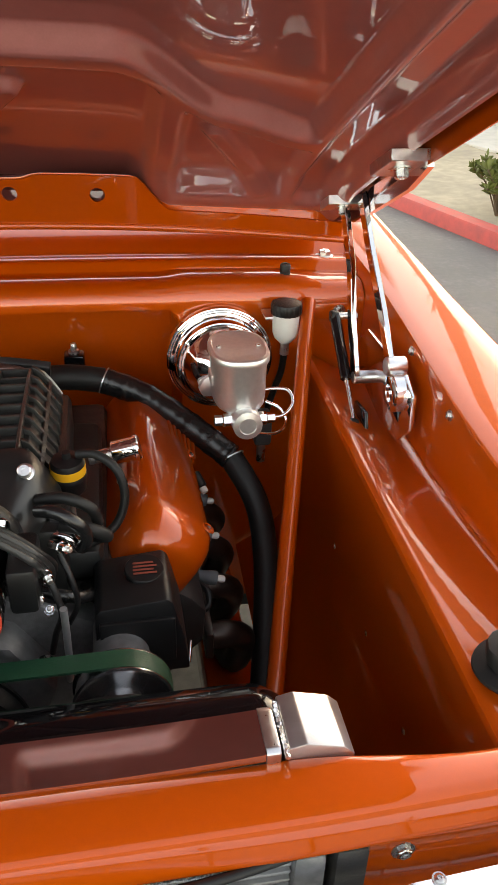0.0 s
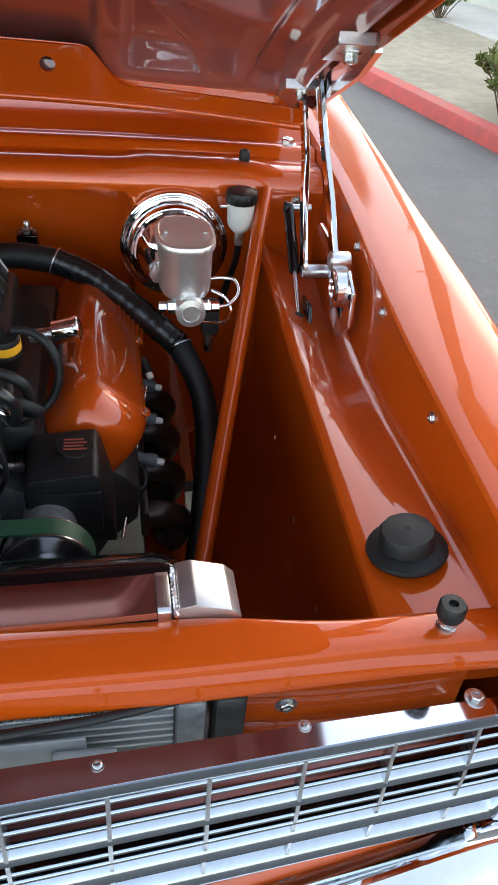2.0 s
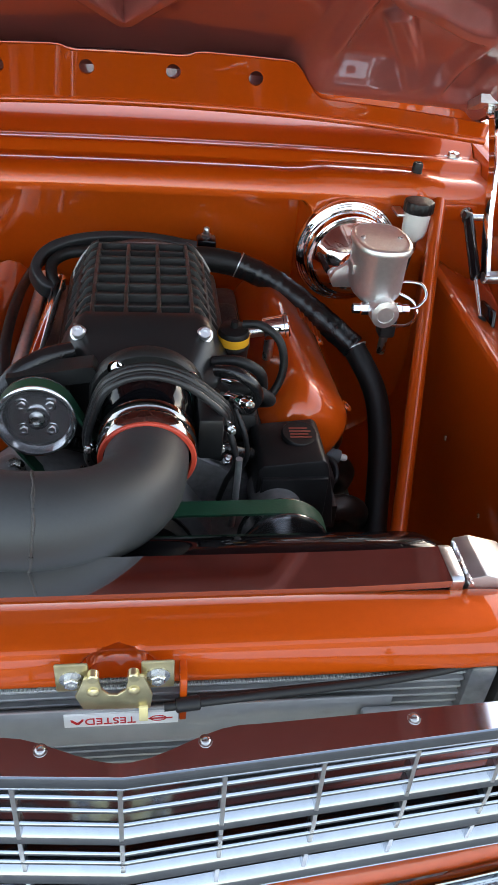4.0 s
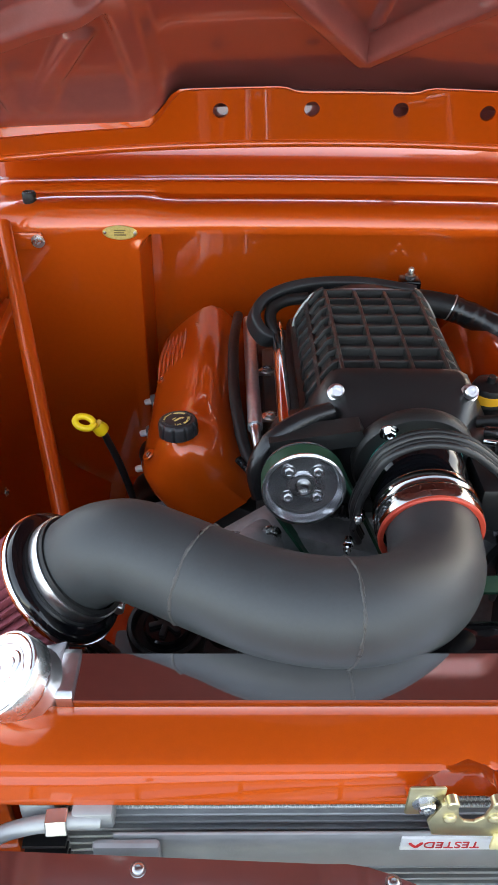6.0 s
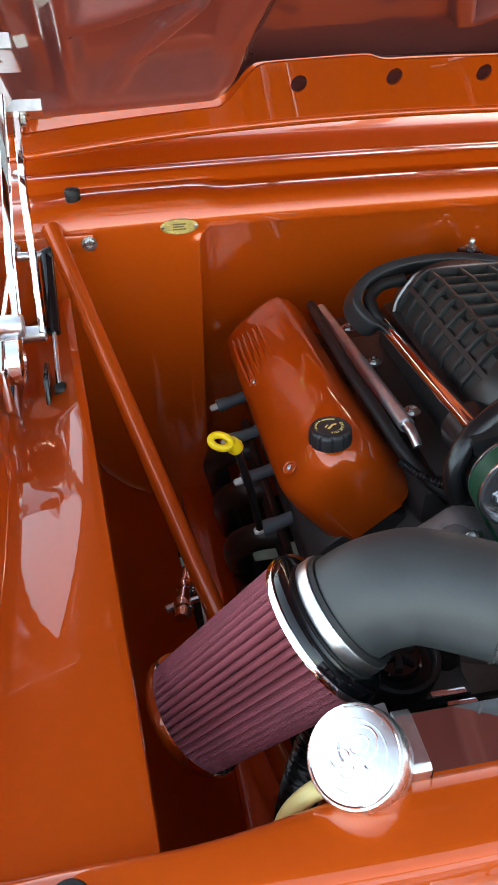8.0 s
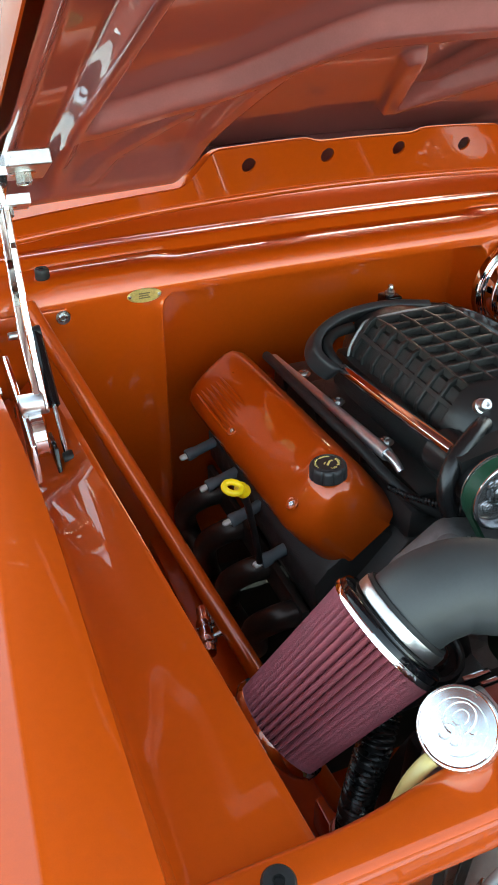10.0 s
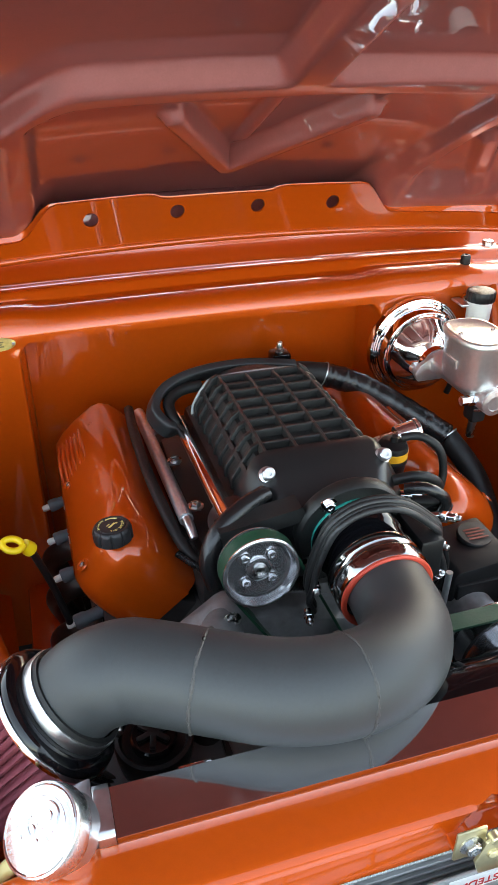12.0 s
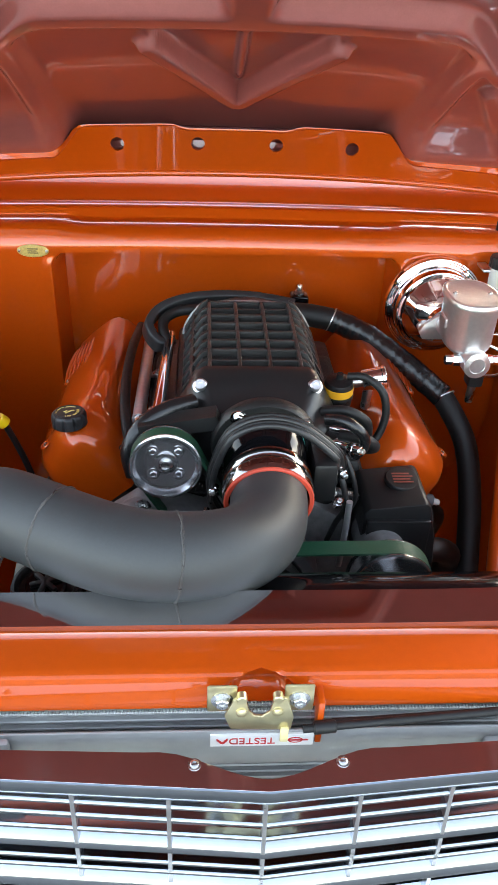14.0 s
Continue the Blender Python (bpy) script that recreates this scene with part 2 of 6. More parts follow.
def prism(outline, lo, hi, axis="x", bevel=0.0, bm=None):
    """An outline of two coordinates drawn out along an axis from lo to hi."""
    def at(p, h):
        return {"x": (h, p[0], p[1]), "y": (p[0], h, p[1]), "z": (p[0], p[1], h)}[axis]
    b = loft([[at(p, lo) for p in outline], [at(p, hi) for p in outline]])
    if bevel:
        bmesh.ops.recalc_face_normals(b, faces=b.faces[:])
        bmesh.ops.bevel(b, geom=b.edges[:], offset=bevel, segments=2, affect="EDGES", profile=0.5)
    return join(bm, b)


def bolt_mesh(name, mat, r=0.008, h=0.006, washer=True):
    """A hexagon screw head with its washer, its axis along z, standing on z = 0."""
    b = lathe([(0, 0), (r * 1.5, 0), (r * 1.5, 0.0012), (r * 0.9, 0.0016), (0, 0.0016)], seg=18) if washer else None
    b = lathe([(0, 0.001), (r, 0.001), (r, h * 0.85), (r * 0.86, h), (r * 0.5, h), (r * 0.45, h * 0.75), (0, h * 0.75)], seg=6, bm=b)
    return finish(name, b, mat, 25)


def clamp01(v):
    return max(0.0, min(1.0, v))


def ease(a, c, v):
    t = clamp01((v - a) / (c - a))
    return t * t * (3 - 2 * t)


def rounded(u, v, u0, u1, v0, v1, r):
    """Signed distance to a rounded rectangle, negative inside."""
    qx = abs(u - (u0 + u1) / 2) - (u1 - u0) / 2 + r
    qy = abs(v - (v0 + v1) / 2) - (v1 - v0) / 2 + r
    return math.hypot(max(qx, 0), max(qy, 0)) + min(max(qx, qy), 0) - r


def capsule(u, v, a, c):
    """Distance to the stretch from a to c."""
    dx, dy = c[0] - a[0], c[1] - a[1]
    t = clamp01(((u - a[0]) * dx + (v - a[1]) * dy) / (dx * dx + dy * dy))
    return math.hypot(u - a[0] - t * dx, v - a[1] - t * dy)


BOLT = bolt_mesh("bolt", STEEL)
SMALLBOLT = bolt_mesh("screw", STEEL, 0.0055, 0.005)
CHROMEBOLT = bolt_mesh("chrome_bolt", CHROME, 0.0075, 0.008)
CX = -0.015  # the car's centre line


def lip_x(y):
    return 0.652 + 0.03 * ease(0.5, 1.1, y)


def lip_z(y):
    return 1.0 + 0.075 * (y - 0.3)


def flange_z(y):
    return 0.939 - 0.082 * y


def edge_x(y, s=1):
    return 0.533 + 0.030 * y if s > 0 else 0.506 + 0.062 * y


def edge_z(y):
    return 0.903 - 0.006 * y


# ---- the ground and what stands round the car ----
def ground_sheet():
    b = bmesh.new()
    bmesh.ops.create_grid(b, x_segments=2, y_segments=2, size=400)
    return solo("ground", b, ASPHALT, "worn grey asphalt of the car park", "ground", "structure")


ground_sheet()
KERB_A, KERB_B = Vector((1.345, 10.6, 0)), Vector((5.68, -6.4, 0))  # foot of the kerb's face
kerb_way = (KERB_B - KERB_A).normalized()
kerb_out = Vector((-kerb_way.y, kerb_way.x, 0))


def along_kerb(section, a=KERB_A, c=KERB_B):
    """A section of (outwards, up) pairs drawn along the kerb's line."""
    return loft([[p + kerb_out * o + Vector((0, 0, h)) for o, h in section] for p in (a, c)])


solo("kerb", along_kerb([(0, -0.02), (0.012, 0.085), (0.03, 0.105), (0.15, 0.11), (0.15, -0.02)]), KERBRED, "red painted concrete kerb beside the asphalt", "kerb", "structure")


def soil():
    b = bmesh.new()
    n, k = 92, 30
    rows = []
    for i in range(n + 1):
        p = KERB_A + (KERB_B - KERB_A) * i / n
        row = []
        for j in range(k + 1):
            o = 0.15 + 2.05 * j / k
            q = p + kerb_out * o
            h = 0.085 + 0.03 * noise.noise(q * 1.3) * ease(0, 0.3, o - 0.15) + 0.012 * noise.noise(q * 6) + 0.03 * ease(0.3, 1.2, o)
            row.append(b.verts.new((q.x, q.y, h)))
        rows.append(row)
    for a, c in zip(rows, rows[1:]):
        for j in range(k):
            b.faces.new((a[j], a[j + 1], c[j + 1], c[j]))
    return solo("soil", b, SAND, "dry sandy planting strip behind the kerb", "soil", "structure", 80)


soil()
solo("pavement", along_kerb([(2.2, -0.02), (2.2, 0.125), (2.22, 0.135), (3.4, 0.14), (3.4, -0.02)]), CONCRETE, "pale concrete path behind the planting strip", "pavement", "structure")
solo("wall_low", along_kerb([(3.4, 0), (3.4, 0.33), (3.42, 0.36), (3.7, 0.36), (3.72, 0.33), (3.72, 0)]), CONCRETE, "low pale concrete plinth along the path", "wall", "structure")
solo("wall_building", along_kerb([(5.2, 0), (5.2, 2.3), (5.5, 2.3), (5.5, 0)]), STUCCO, "beige stucco wall beyond the path", "wall", "structure")


def shrub(at, size, seed, label):
    """A low bush: stems from the foot, each carrying whorls of thick leaves."""
    rnd = random.Random(seed)
    t = thing("shrub", at, label, "shrub", "shrubs in the planting strip")
    stems, leaves = bmesh.new(), bmesh.new()
    for k in range(26):
        a, reach = rnd.uniform(0, 6.28), rnd.uniform(0.2, 1.0) * size
        tip = Vector(at) + Vector((math.cos(a) * reach * 0.75, math.sin(a) * reach * 0.75, size * rnd.uniform(0.35, 0.95) * (1.15 - 0.5 * reach / size)))
        mid = (Vector(at) + tip) / 2 + Vector((0, 0, 0.05))
        tube([Vector(at) - Vector((0, 0, 0.03)), mid, tip], 0.006, 5, 3, bm=stems)
        for j in range(26):
            p = mid.lerp(tip, rnd.uniform(0.1, 1.05))
            d = Vector((rnd.gauss(0, 1), rnd.gauss(0, 1), rnd.uniform(0.1, 1.6))).normalized()
            w = d.orthogonal().normalized() * rnd.uniform(0.014, 0.024)
            ln = rnd.uniform(0.05, 0.10)
            nrm = d.cross(w).normalized() * 0.008
            v = [leaves.verts.new(q) for q in (p, p + d * ln * 0.55 + w + nrm, p + d * ln, p + d * ln * 0.55 - w + nrm)]
            m0 = leaves.verts.new(p + d * ln * 0.55 - nrm)
            for q in ((v[0], v[1], m0), (v[1], v[2], m0), (v[2], v[3], m0), (v[3], v[0], m0)):
                leaves.faces.new(q)
    part("stem", stems, BARK, t)
    part("foliage", leaves, LEAF, t)
    return t


shrub((3.13, 5.27, 0.10), 0.52, 4, "green thick-leaved shrub growing in dry sandy soil")
shrub((4.06, 9.05, 0.10), 0.46, 9, "small yellow-green shrub at the edge of the path")


def frond_mesh(name, length, seed):
    """One fan-palm leaf: a long stalk and stiff blades that spread from its end."""
    rnd = random.Random(seed)
    b = bmesh.new()
    tube([(0, 0, 0), (length * 0.25, 0, 0.10), (length * 0.5, 0, 0.08)], 0.018, 5, 3, bm=b)
    root = Vector((length * 0.45, 0, 0.09))
    for k in range(26):
        a = radians(-115 + 230 * k / 25)
        ln = length * (0.62 - 0.12 * abs(a) / 2) * rnd.uniform(0.85, 1.05)
        d = Vector((math.cos(a), math.sin(a), rnd.uniform(-0.1, 0.1)))
        w = Vector((-d.y, d.x, 0.3)) * 0.032
        tip = root + d * ln + Vector((0, 0, -0.35 * ln * rnd.uniform(0.5, 1.2)))
        mid = root + d * ln * 0.55
        v = [b.verts.new(p) for p in (root, mid + w, tip, mid - w)]
        b.faces.new((v[0], v[1], v[3]))
        b.faces.new((v[1], v[2], v[3]))
    return finish(name, b, LEAF)


FROND = [frond_mesh("frond", 1.9, k) for k in range(3)]


def palm(at, height, r, seed, label):
    rnd = random.Random(seed)
    at = Vector(at)
    t = thing("palm_tree", at, label, "palm tree", "palm trees")
    secs = []
    n = int(height * 5)
    for i in range(n + 1):
        f = i / n
        rr = r * (1.25 - 0.45 * ease(0, 0.15, f) - 0.12 * f) * (1.06 if i % 2 else 0.96)
        c = at + Vector((0.25 * math.sin(f * 2.2), 0.12 * math.sin(f * 3), height * f))
        secs.append([c + Vector((rr * math.cos(a) * rnd.uniform(0.94, 1.06), rr * math.sin(a) * rnd.uniform(0.94, 1.06), 0)) for a in [2 * math.pi * j / 14 for j in range(14)]])
    part("trunk", loft(secs), BARK, t)
    top = at + Vector((0.25 * math.sin(2.2), 0.12 * math.sin(3), height))
    for k in range(34):
        a, e = k * 2.4, radians(75 - 115 * (k / 33) ** 0.8)
        m = Matrix.Translation(top) @ Matrix.Rotation(a, 4, "Z") @ Matrix.Rotation(-e, 4, "Y")
        piece("frond", FROND[k % 3], m, t)
    # stubs of old leaf stalks on the trunk
    stub = bmesh.new()
    for k in range(int(height * 4)):
        z, a = height * rnd.uniform(0.3, 0.98), rnd.uniform(0, 6.28)
        q = at + Vector((0.25 * math.sin(z / height * 2.2), 0.12 * math.sin(z / height * 3), z))
        o = Vector((math.cos(a), math.sin(a), 0.0))
        tube([q + o * r * 0.7, q + o * (r + 0.12) + Vector((0, 0, 0.12)), q + o * (r + rnd.uniform(0.2, 0.4)) + Vector((0, 0, rnd.uniform(0.1, 0.45)))], 0.02, 4, 2, bm=stub)
    tagged(part("leaf_stubs", stub, BARK, t), kind="stuff")
    return t


palm((6.1, 14.0, 0.0), 18.5, 0.62, 3, "tall fan palm standing beyond the stucco wall")
palm((10.2, 10.6, 0.0), 5.2, 0.24, 8, "shorter fan palm with a full green crown")
palm((3.6, 19.0, 0.0), 11.0, 0.24, 12, "distant fan palm behind the car park")


# ---- the car's body round the engine bay ----
def fender(s, name_label):
    t = thing("fender", (CX + s * 0.75, 0.6, 0.25), name_label, "fender", "front fenders")
    rows = []
    for i in range(41):
        y = 0.075 + 1.75 * i / 40
        x, z = lip_x(y), lip_z(y)
        w, foot = (1.0, 0.0) if s > 0 else (1.25, -0.012)
        sec = [(x + 0.003 + foot, flange_z(y) - 0.004), (x + 0.001 + foot, flange_z(y) + 0.02), (x, z - 0.010), (x + 0.0015, z - 0.003), (x + 0.007, z),
               (x + 0.03, z + 0.0042 * w), (x + 0.06, z + 0.0080 * w), (x + 0.09, z + 0.0108 * w), (x + 0.115, z + 0.0122 * w), (x + 0.126, z + 0.0105 * w), (x + 0.135, z + 0.004), (x + 0.147, z - 0.012),
               (x + 0.156, z - 0.06), (x + 0.165, 0.80), (x + 0.165, 0.62), (x + 0.15, 0.42), (x + 0.13, 0.25)]
        slim = 1 - 0.20 * ease(0.60, 1.05, y)
        rows.append([(CX + s * (x + (a - x) * slim), y, h) for a, h in sec])
    part("panel", sheet(rows, 0.003), PAINT, t)
    for y in (0.205, 0.422, 0.645, 0.83) if s > 0 else (0.83,):
        m = Matrix.Translation((CX + s * (lip_x(y) - 0.0005), y, lip_z(y) - 0.020)) @ Matrix.Rotation(-s * math.pi / 2, 4, "Y")
        piece("bolt", SMALLBOLT, m, t)
    return t


fender(1, "glossy orange fender with palm reflections beside the open bay")
fender(-1, "glossy orange fender of the car's other side")


def inner_fender(s, label):
    t = thing("inner_fender", (CX + s * 0.5, 0.6, 0.3), label, "inner fender", "inner fenders")
    rows = []
    for i in range(37):
        y = 0.186 + 0.917 * i / 36
        x, z, ex, ez = lip_x(y) - (0.0 if s > 0 else 0.012), flange_z(y), edge_x(y, s), edge_z(y)
        sec = [(x + 0.004, z + 0.0035), (x - 0.0005, z + 0.0005), (x - 0.012, z - 0.002), (x - 0.05, z * 0.6 + ez * 0.4 - 0.002), (ex + 0.012, ez + 0.0025), (ex + 0.004, ez + 0.0008), (ex + 0.0012, ez - 0.0006), (ex - 0.0004, ez - 0.004), (ex - 0.0002, ez - 0.007), (ex + 0.0001, ez - 0.011),
               (ex + 0.001, ez - 0.03), (ex + 0.012, 0.70), (ex + 0.012, 0.64), (ex + 0.004, 0.58), (ex - 0.018, 0.53), (ex - 0.055, 0.49), (ex - 0.12, 0.45)]
        rows.append([(CX + s * a, y, h) for a, h in sec])
    part("panel", sheet(rows, -0.003 * s), PAINT, t)
    for y, z in ((0.30, 0.70), (0.42, 0.66), (0.60, 0.66), (0.80, 0.67)):
        m = Matrix.Translation((CX + s * (edge_x(y, s) + 0.013), y, z)) @ Matrix.Rotation(-s * math.pi / 2, 4, "Y")
        piece("bolt", SMALLBOLT, m, t)
    return t


inner_fender(1, "orange painted inner fender shelf with a crisp edge")
inner_fender(-1, "orange painted inner fender shelf beside the air filter")


def firewall():
    b = bmesh.new()
    x0, x1, z0, z1 = CX - 0.69, CX + 0.69, 0.30, 1.014
    left, right, top = -0.372, 0.316, 0.996

    def closer(lo, hi, wide, marks):
        """Stations from lo to hi, wide apart but close together round the marks."""
        out, v = [], lo
        while v < hi:
            out.append(v)
            near = min(abs(v - m) for m in marks)
            v += 0.0016 if near < 0.014 else (0.005 if near < 0.06 else wide)
        return out + [hi]
    rows = []
    for z in closer(z0, z1, 0.010, (top, 1.004)):
        row = []
        for x in closer(x0, x1, 0.012, (left, right)):
            d = rounded(x, z, left, right, -0.2, top, 0.035)
            y = 1.112 + 0.098 * ease(0.003, -0.009, d)
            y += 0.008 * ease(0.999, 1.010, z) - 0.004 * ease(0.030, 0.002, abs(d)) * ease(0.99, 0.97, z)
            row.append(b.verts.new((x, y, z)))
        rows.append(row)
    for a, c in zip(rows, rows[1:]):
        for i in range(len(a) - 1):
            b.faces.new((a[i], a[i + 1], c[i + 1], c[i]))
    return solo("wall_firewall", b, PAINT, "glossy orange firewall with a deep recess for the engine", "firewall", "structure", 60)


firewall()


COWLBOLT = bolt_mesh("cowl_bolt", STEEL, 0.0120, 0.011)


def cowl():
    prof = [(1.1117, 1.000), (1.1115, 1.008), (1.1125, 1.016), (1.116, 1.0245), (1.122, 1.032), (1.132, 1.038), (1.146, 1.0405), (1.165, 1.041), (1.188, 1.041), (1.194, 1.045), (1.199, 1.056), (1.206, 1.060), (1.232, 1.060),
            (1.240, 1.057), (1.250, 1.060), (1.268, 1.075), (1.30, 1.088), (1.36, 1.098), (1.45, 1.115), (1.60, 1.15)]
    rows = []
    for i in range(57):
        x = -0.68 + 1.36 * i / 56
        swell = 0.006 * ease(0.30, 0.36, abs(x)) * ease(0.60, 0.52, abs(x))
        rows.append([(CX + x, y, z - 0.012 * (x / 0.68) ** 2 + (swell if 1.12 < y < 1.19 else 0)) for y, z in prof])
    t = thing("cowl", (CX, 1.2, 1.0), "orange stepped cowl panel below the raised hood", "cowl")
    part("panel", sheet(rows, -0.003), PAINT, t)
    for s in (-1, 1):
        piece("bolt", COWLBOLT, Matrix.Translation((CX + s * 0.632, 1.232, 1.0515)), t, "wide-washer bolt")
    return t


cowl()


def bump_stop(at, r, h, label, stem=True):
    t = thing("bump_stop", at, label, "bump stop", "hood bump stops")
    at = Vector(at)
    if stem:
        part("stem", lathe([(0, 0), (r * 0.75, 0), (r * 0.75, 0.004), (r * 0.55, 0.005), (r * 0.55, 0.009), (r * 0.72, 0.0095), (r * 0.72, 0.013), (r * 0.5, 0.0135), (r * 0.5, 0.018), (0, 0.018)], at, (0, 0, 1), 16), STEEL, t, "threaded steel stem")
    z = 0.0165 if stem else 0.0
    part("pad", lathe([(0, z), (r * 0.9, z), (r, z + 0.003), (r, h - 0.003), (r * 0.85, h), (r * 0.35, h), (r * 0.3, h - 0.004), (0, h - 0.004)], at, (0, 0, 1), 24), RUBBER, t, "grooved black rubber pad")
    return t


bump_stop((0.574, 0.172, 0.928), 0.0135, 0.034, "black rubber bump stop on the radiator support")
bump_stop((-0.590, 0.160, 0.926), 0.0135, 0.032, "black rubber bump stop on the radiator support")
bump_stop((0.522, 1.160, 1.038), 0.010, 0.022, "small black rubber stop on the cowl", False)
bump_stop((-0.565, 1.150, 1.036), 0.012, 0.020, "small black rubber stop on the cowl", False)


def radiator_support():
    t = thing("radiator_support", (CX, 0.19, 0.35), "orange painted radiator support across the front", "radiator support")
    rows = []
    for i in range(301):
        x = -0.705 + 1.410 * i / 300
        e = ease(0.30, 0.60, abs(x))
        r = 0.022 * ease(0.33, 0.52, abs(x))

        def arch(z, deep):
            """How far the rounded latch recess goes in at this height."""
            w = 0.033 * math.sqrt(max(0.0, 1 - (max(0.0, z - 0.890) / 0.036) ** 2))
            return deep * ease(w + 0.010, w - 0.014, abs(x + 0.005))
        sec = [(0.212 - r, 0.80), (0.212 - r, 0.915), (0.210 - r, 0.922), (0.206 - r, 0.9255), (0.196 - r * 0.7, 0.9265), (0.160, 0.9262)]
        sec += [(y + arch(z, deep), z - arch(0.89, low)) for y, z, deep, low in ((0.1525, 0.9254, 0.008, 0), (0.1490, 0.9232, 0.015, 0), (0.1478, 0.9195, 0.020, 0), (0.1472, 0.9155, 0.023, 0), (0.1465, 0.9110, 0.025, 0), (0.1458, 0.9055, 0.026, 0), (0.1452, 0.9000, 0.027, 0), (0.1442, 0.8930, 0.0265, 0), (0.1436, 0.8875, 0.022, -0.0005), (0.1446, 0.8835, 0.006, -0.0025))]
        rows.append([(CX + x, y + 0.006 * e, z + 0.002 * e) for y, z in sec])
    part("rail", sheet(rows, 0.002), PAINT, t)
    for s in (-1, 1):
        lo, hi = sorted((CX + s * 0.392, CX + s * 0.645))
        part("side_panel", box((lo, 0.186, 0.35), (hi, 0.196, 0.90), 0.003), PAINT, t)
        for x, z in ((0.45, 0.80), (0.53, 0.885), (0.60, 0.885), (0.47, 0.71)):
            piece("bolt", BOLT, Matrix.Translation((CX + s * x, 0.1862, z)) @ Matrix.Rotation(math.pi / 2, 4, "X"), t)
    part("lower_rail", box((CX - 0.645, 0.17, 0.35), (CX + 0.645, 0.215, 0.42), 0.004), PAINT, t)
    return t


radiator_support()


def strut_brace(top, foot, label):
    t = thing("strut_brace", foot, label, "brace", "firewall braces")
    top, foot = Vector(top), Vector(foot)
    part("bar", tube([foot, foot.lerp(top, 0.5), top], 0.0135, 20, 4), PAINT, t)
    s = 1 if top.x > 0 else -1
    lo, hi = sorted((top.x + s * 0.082, top.x - s * 0.062))
    part("mounting_plate", box((lo, 1.101, 0.970), (hi, 1.1085, 1.000), 0.003), PAINT, t)
    for dx in (0.062, -0.054):
        piece("bolt", BOLT, Matrix.Translation((top.x + s * dx, 1.1005, 0.986)) @ Matrix.Rotation(math.pi / 2, 4, "X"), t)
    part("foot_bracket", box((foot.x - 0.03, foot.y - 0.03, foot.z - 0.06), (foot.x + 0.03, foot.y + 0.03, foot.z + 0.004), 0.006), PAINT, t)
    return t


strut_brace((0.554, 1.095, 1.008), (0.352, 0.40, 0.545), "round orange tube bracing the firewall to the frame")
strut_brace((-0.602, 1.095, 1.018), (-0.367, 0.40, 0.520), "round orange brace tube running under the air filter")

# ---- the raised hood ----
HOOD_O = Vector((CX - 0.010, 1.16, 1.165))
HOOD_V = Vector((0, -0.9135, 0.4067))
HOOD_N = Vector((0, 0.4067, 0.9135))


def on_hood(u, v, n):
    return HOOD_O + Vector((u, 0, 0)) + HOOD_V * v + HOOD_N * n


def crown(u):
    return 0.040 - 0.10 * u * u


def bay_foot(a):
    """Where along the hood the front bays end, at a way out from the middle."""
    return 0.588 - 0.165 * ease(0.235, 0.385, a) - 0.06 * ease(0.37, 0.50, a)


def inner_depth(u, v):
    """How far the pressed inner panel lies above the hood's base plane."""
    a = abs(u)
    n = crown(u)
    wall = 0.012
    foot = bay_foot(a)
    deep = ease(-wall, wall, v - foot) * ease(-wall, wall, a - 0.030) * ease(-wall, wall, 0.500 - a) * ease(-wall, wall, 1.12 - v)
    n += 0.027 * deep
    # the pocket round the vee, and one in each corner
    low = ease(-wall, wall, foot - 0.050 - v)
    mid = low * ease(-wall, wall, 0.288 - a)
    n += 0.016 * mid
    fork = 0.128 * (v - 0.205) / 0.275
    inside = ease(-0.003, 0.004, fork - 0.010 - a) * ease(0.505, 0.480, v) * mid
    n += 0.016 * inside
    n -= 0.016 * ease(0.010, 0.002, a) * inside * ease(0.24, 0.34, v)
    arm = ease(0.021, 0.008, capsule(a, v, (0.004, 0.205), (0.124, 0.460)))
    n -= 0.015 * arm * mid
    side = ease(-wall, wall, a - 0.330) * ease(-wall, wall, 0.505 - a)
    n += 0.019 * low * side
    n -= 0.012 * ease(0.024, 0.008, capsule(a, v, (0.47, 0.13), (0.375, 0.33))) * side
    # outside the flange the panel dishes down to the hood's back edge
    edge = -0.014 - 0.04 * (a - 0.45)
    n += (edge - n) * (0.35 * ease(0.40, 0.10, v) + 0.65 * ease(0.20, 0.070, v)) * ease(0.255, 0.330, a)
    n += 0.020 * ease(0.012, -0.012, rounded(a, v, 0.530, 0.585, 0.10, 1.10, 0.025))
    n -= 0.016 * ease(0.580, 0.612, a)
    return n


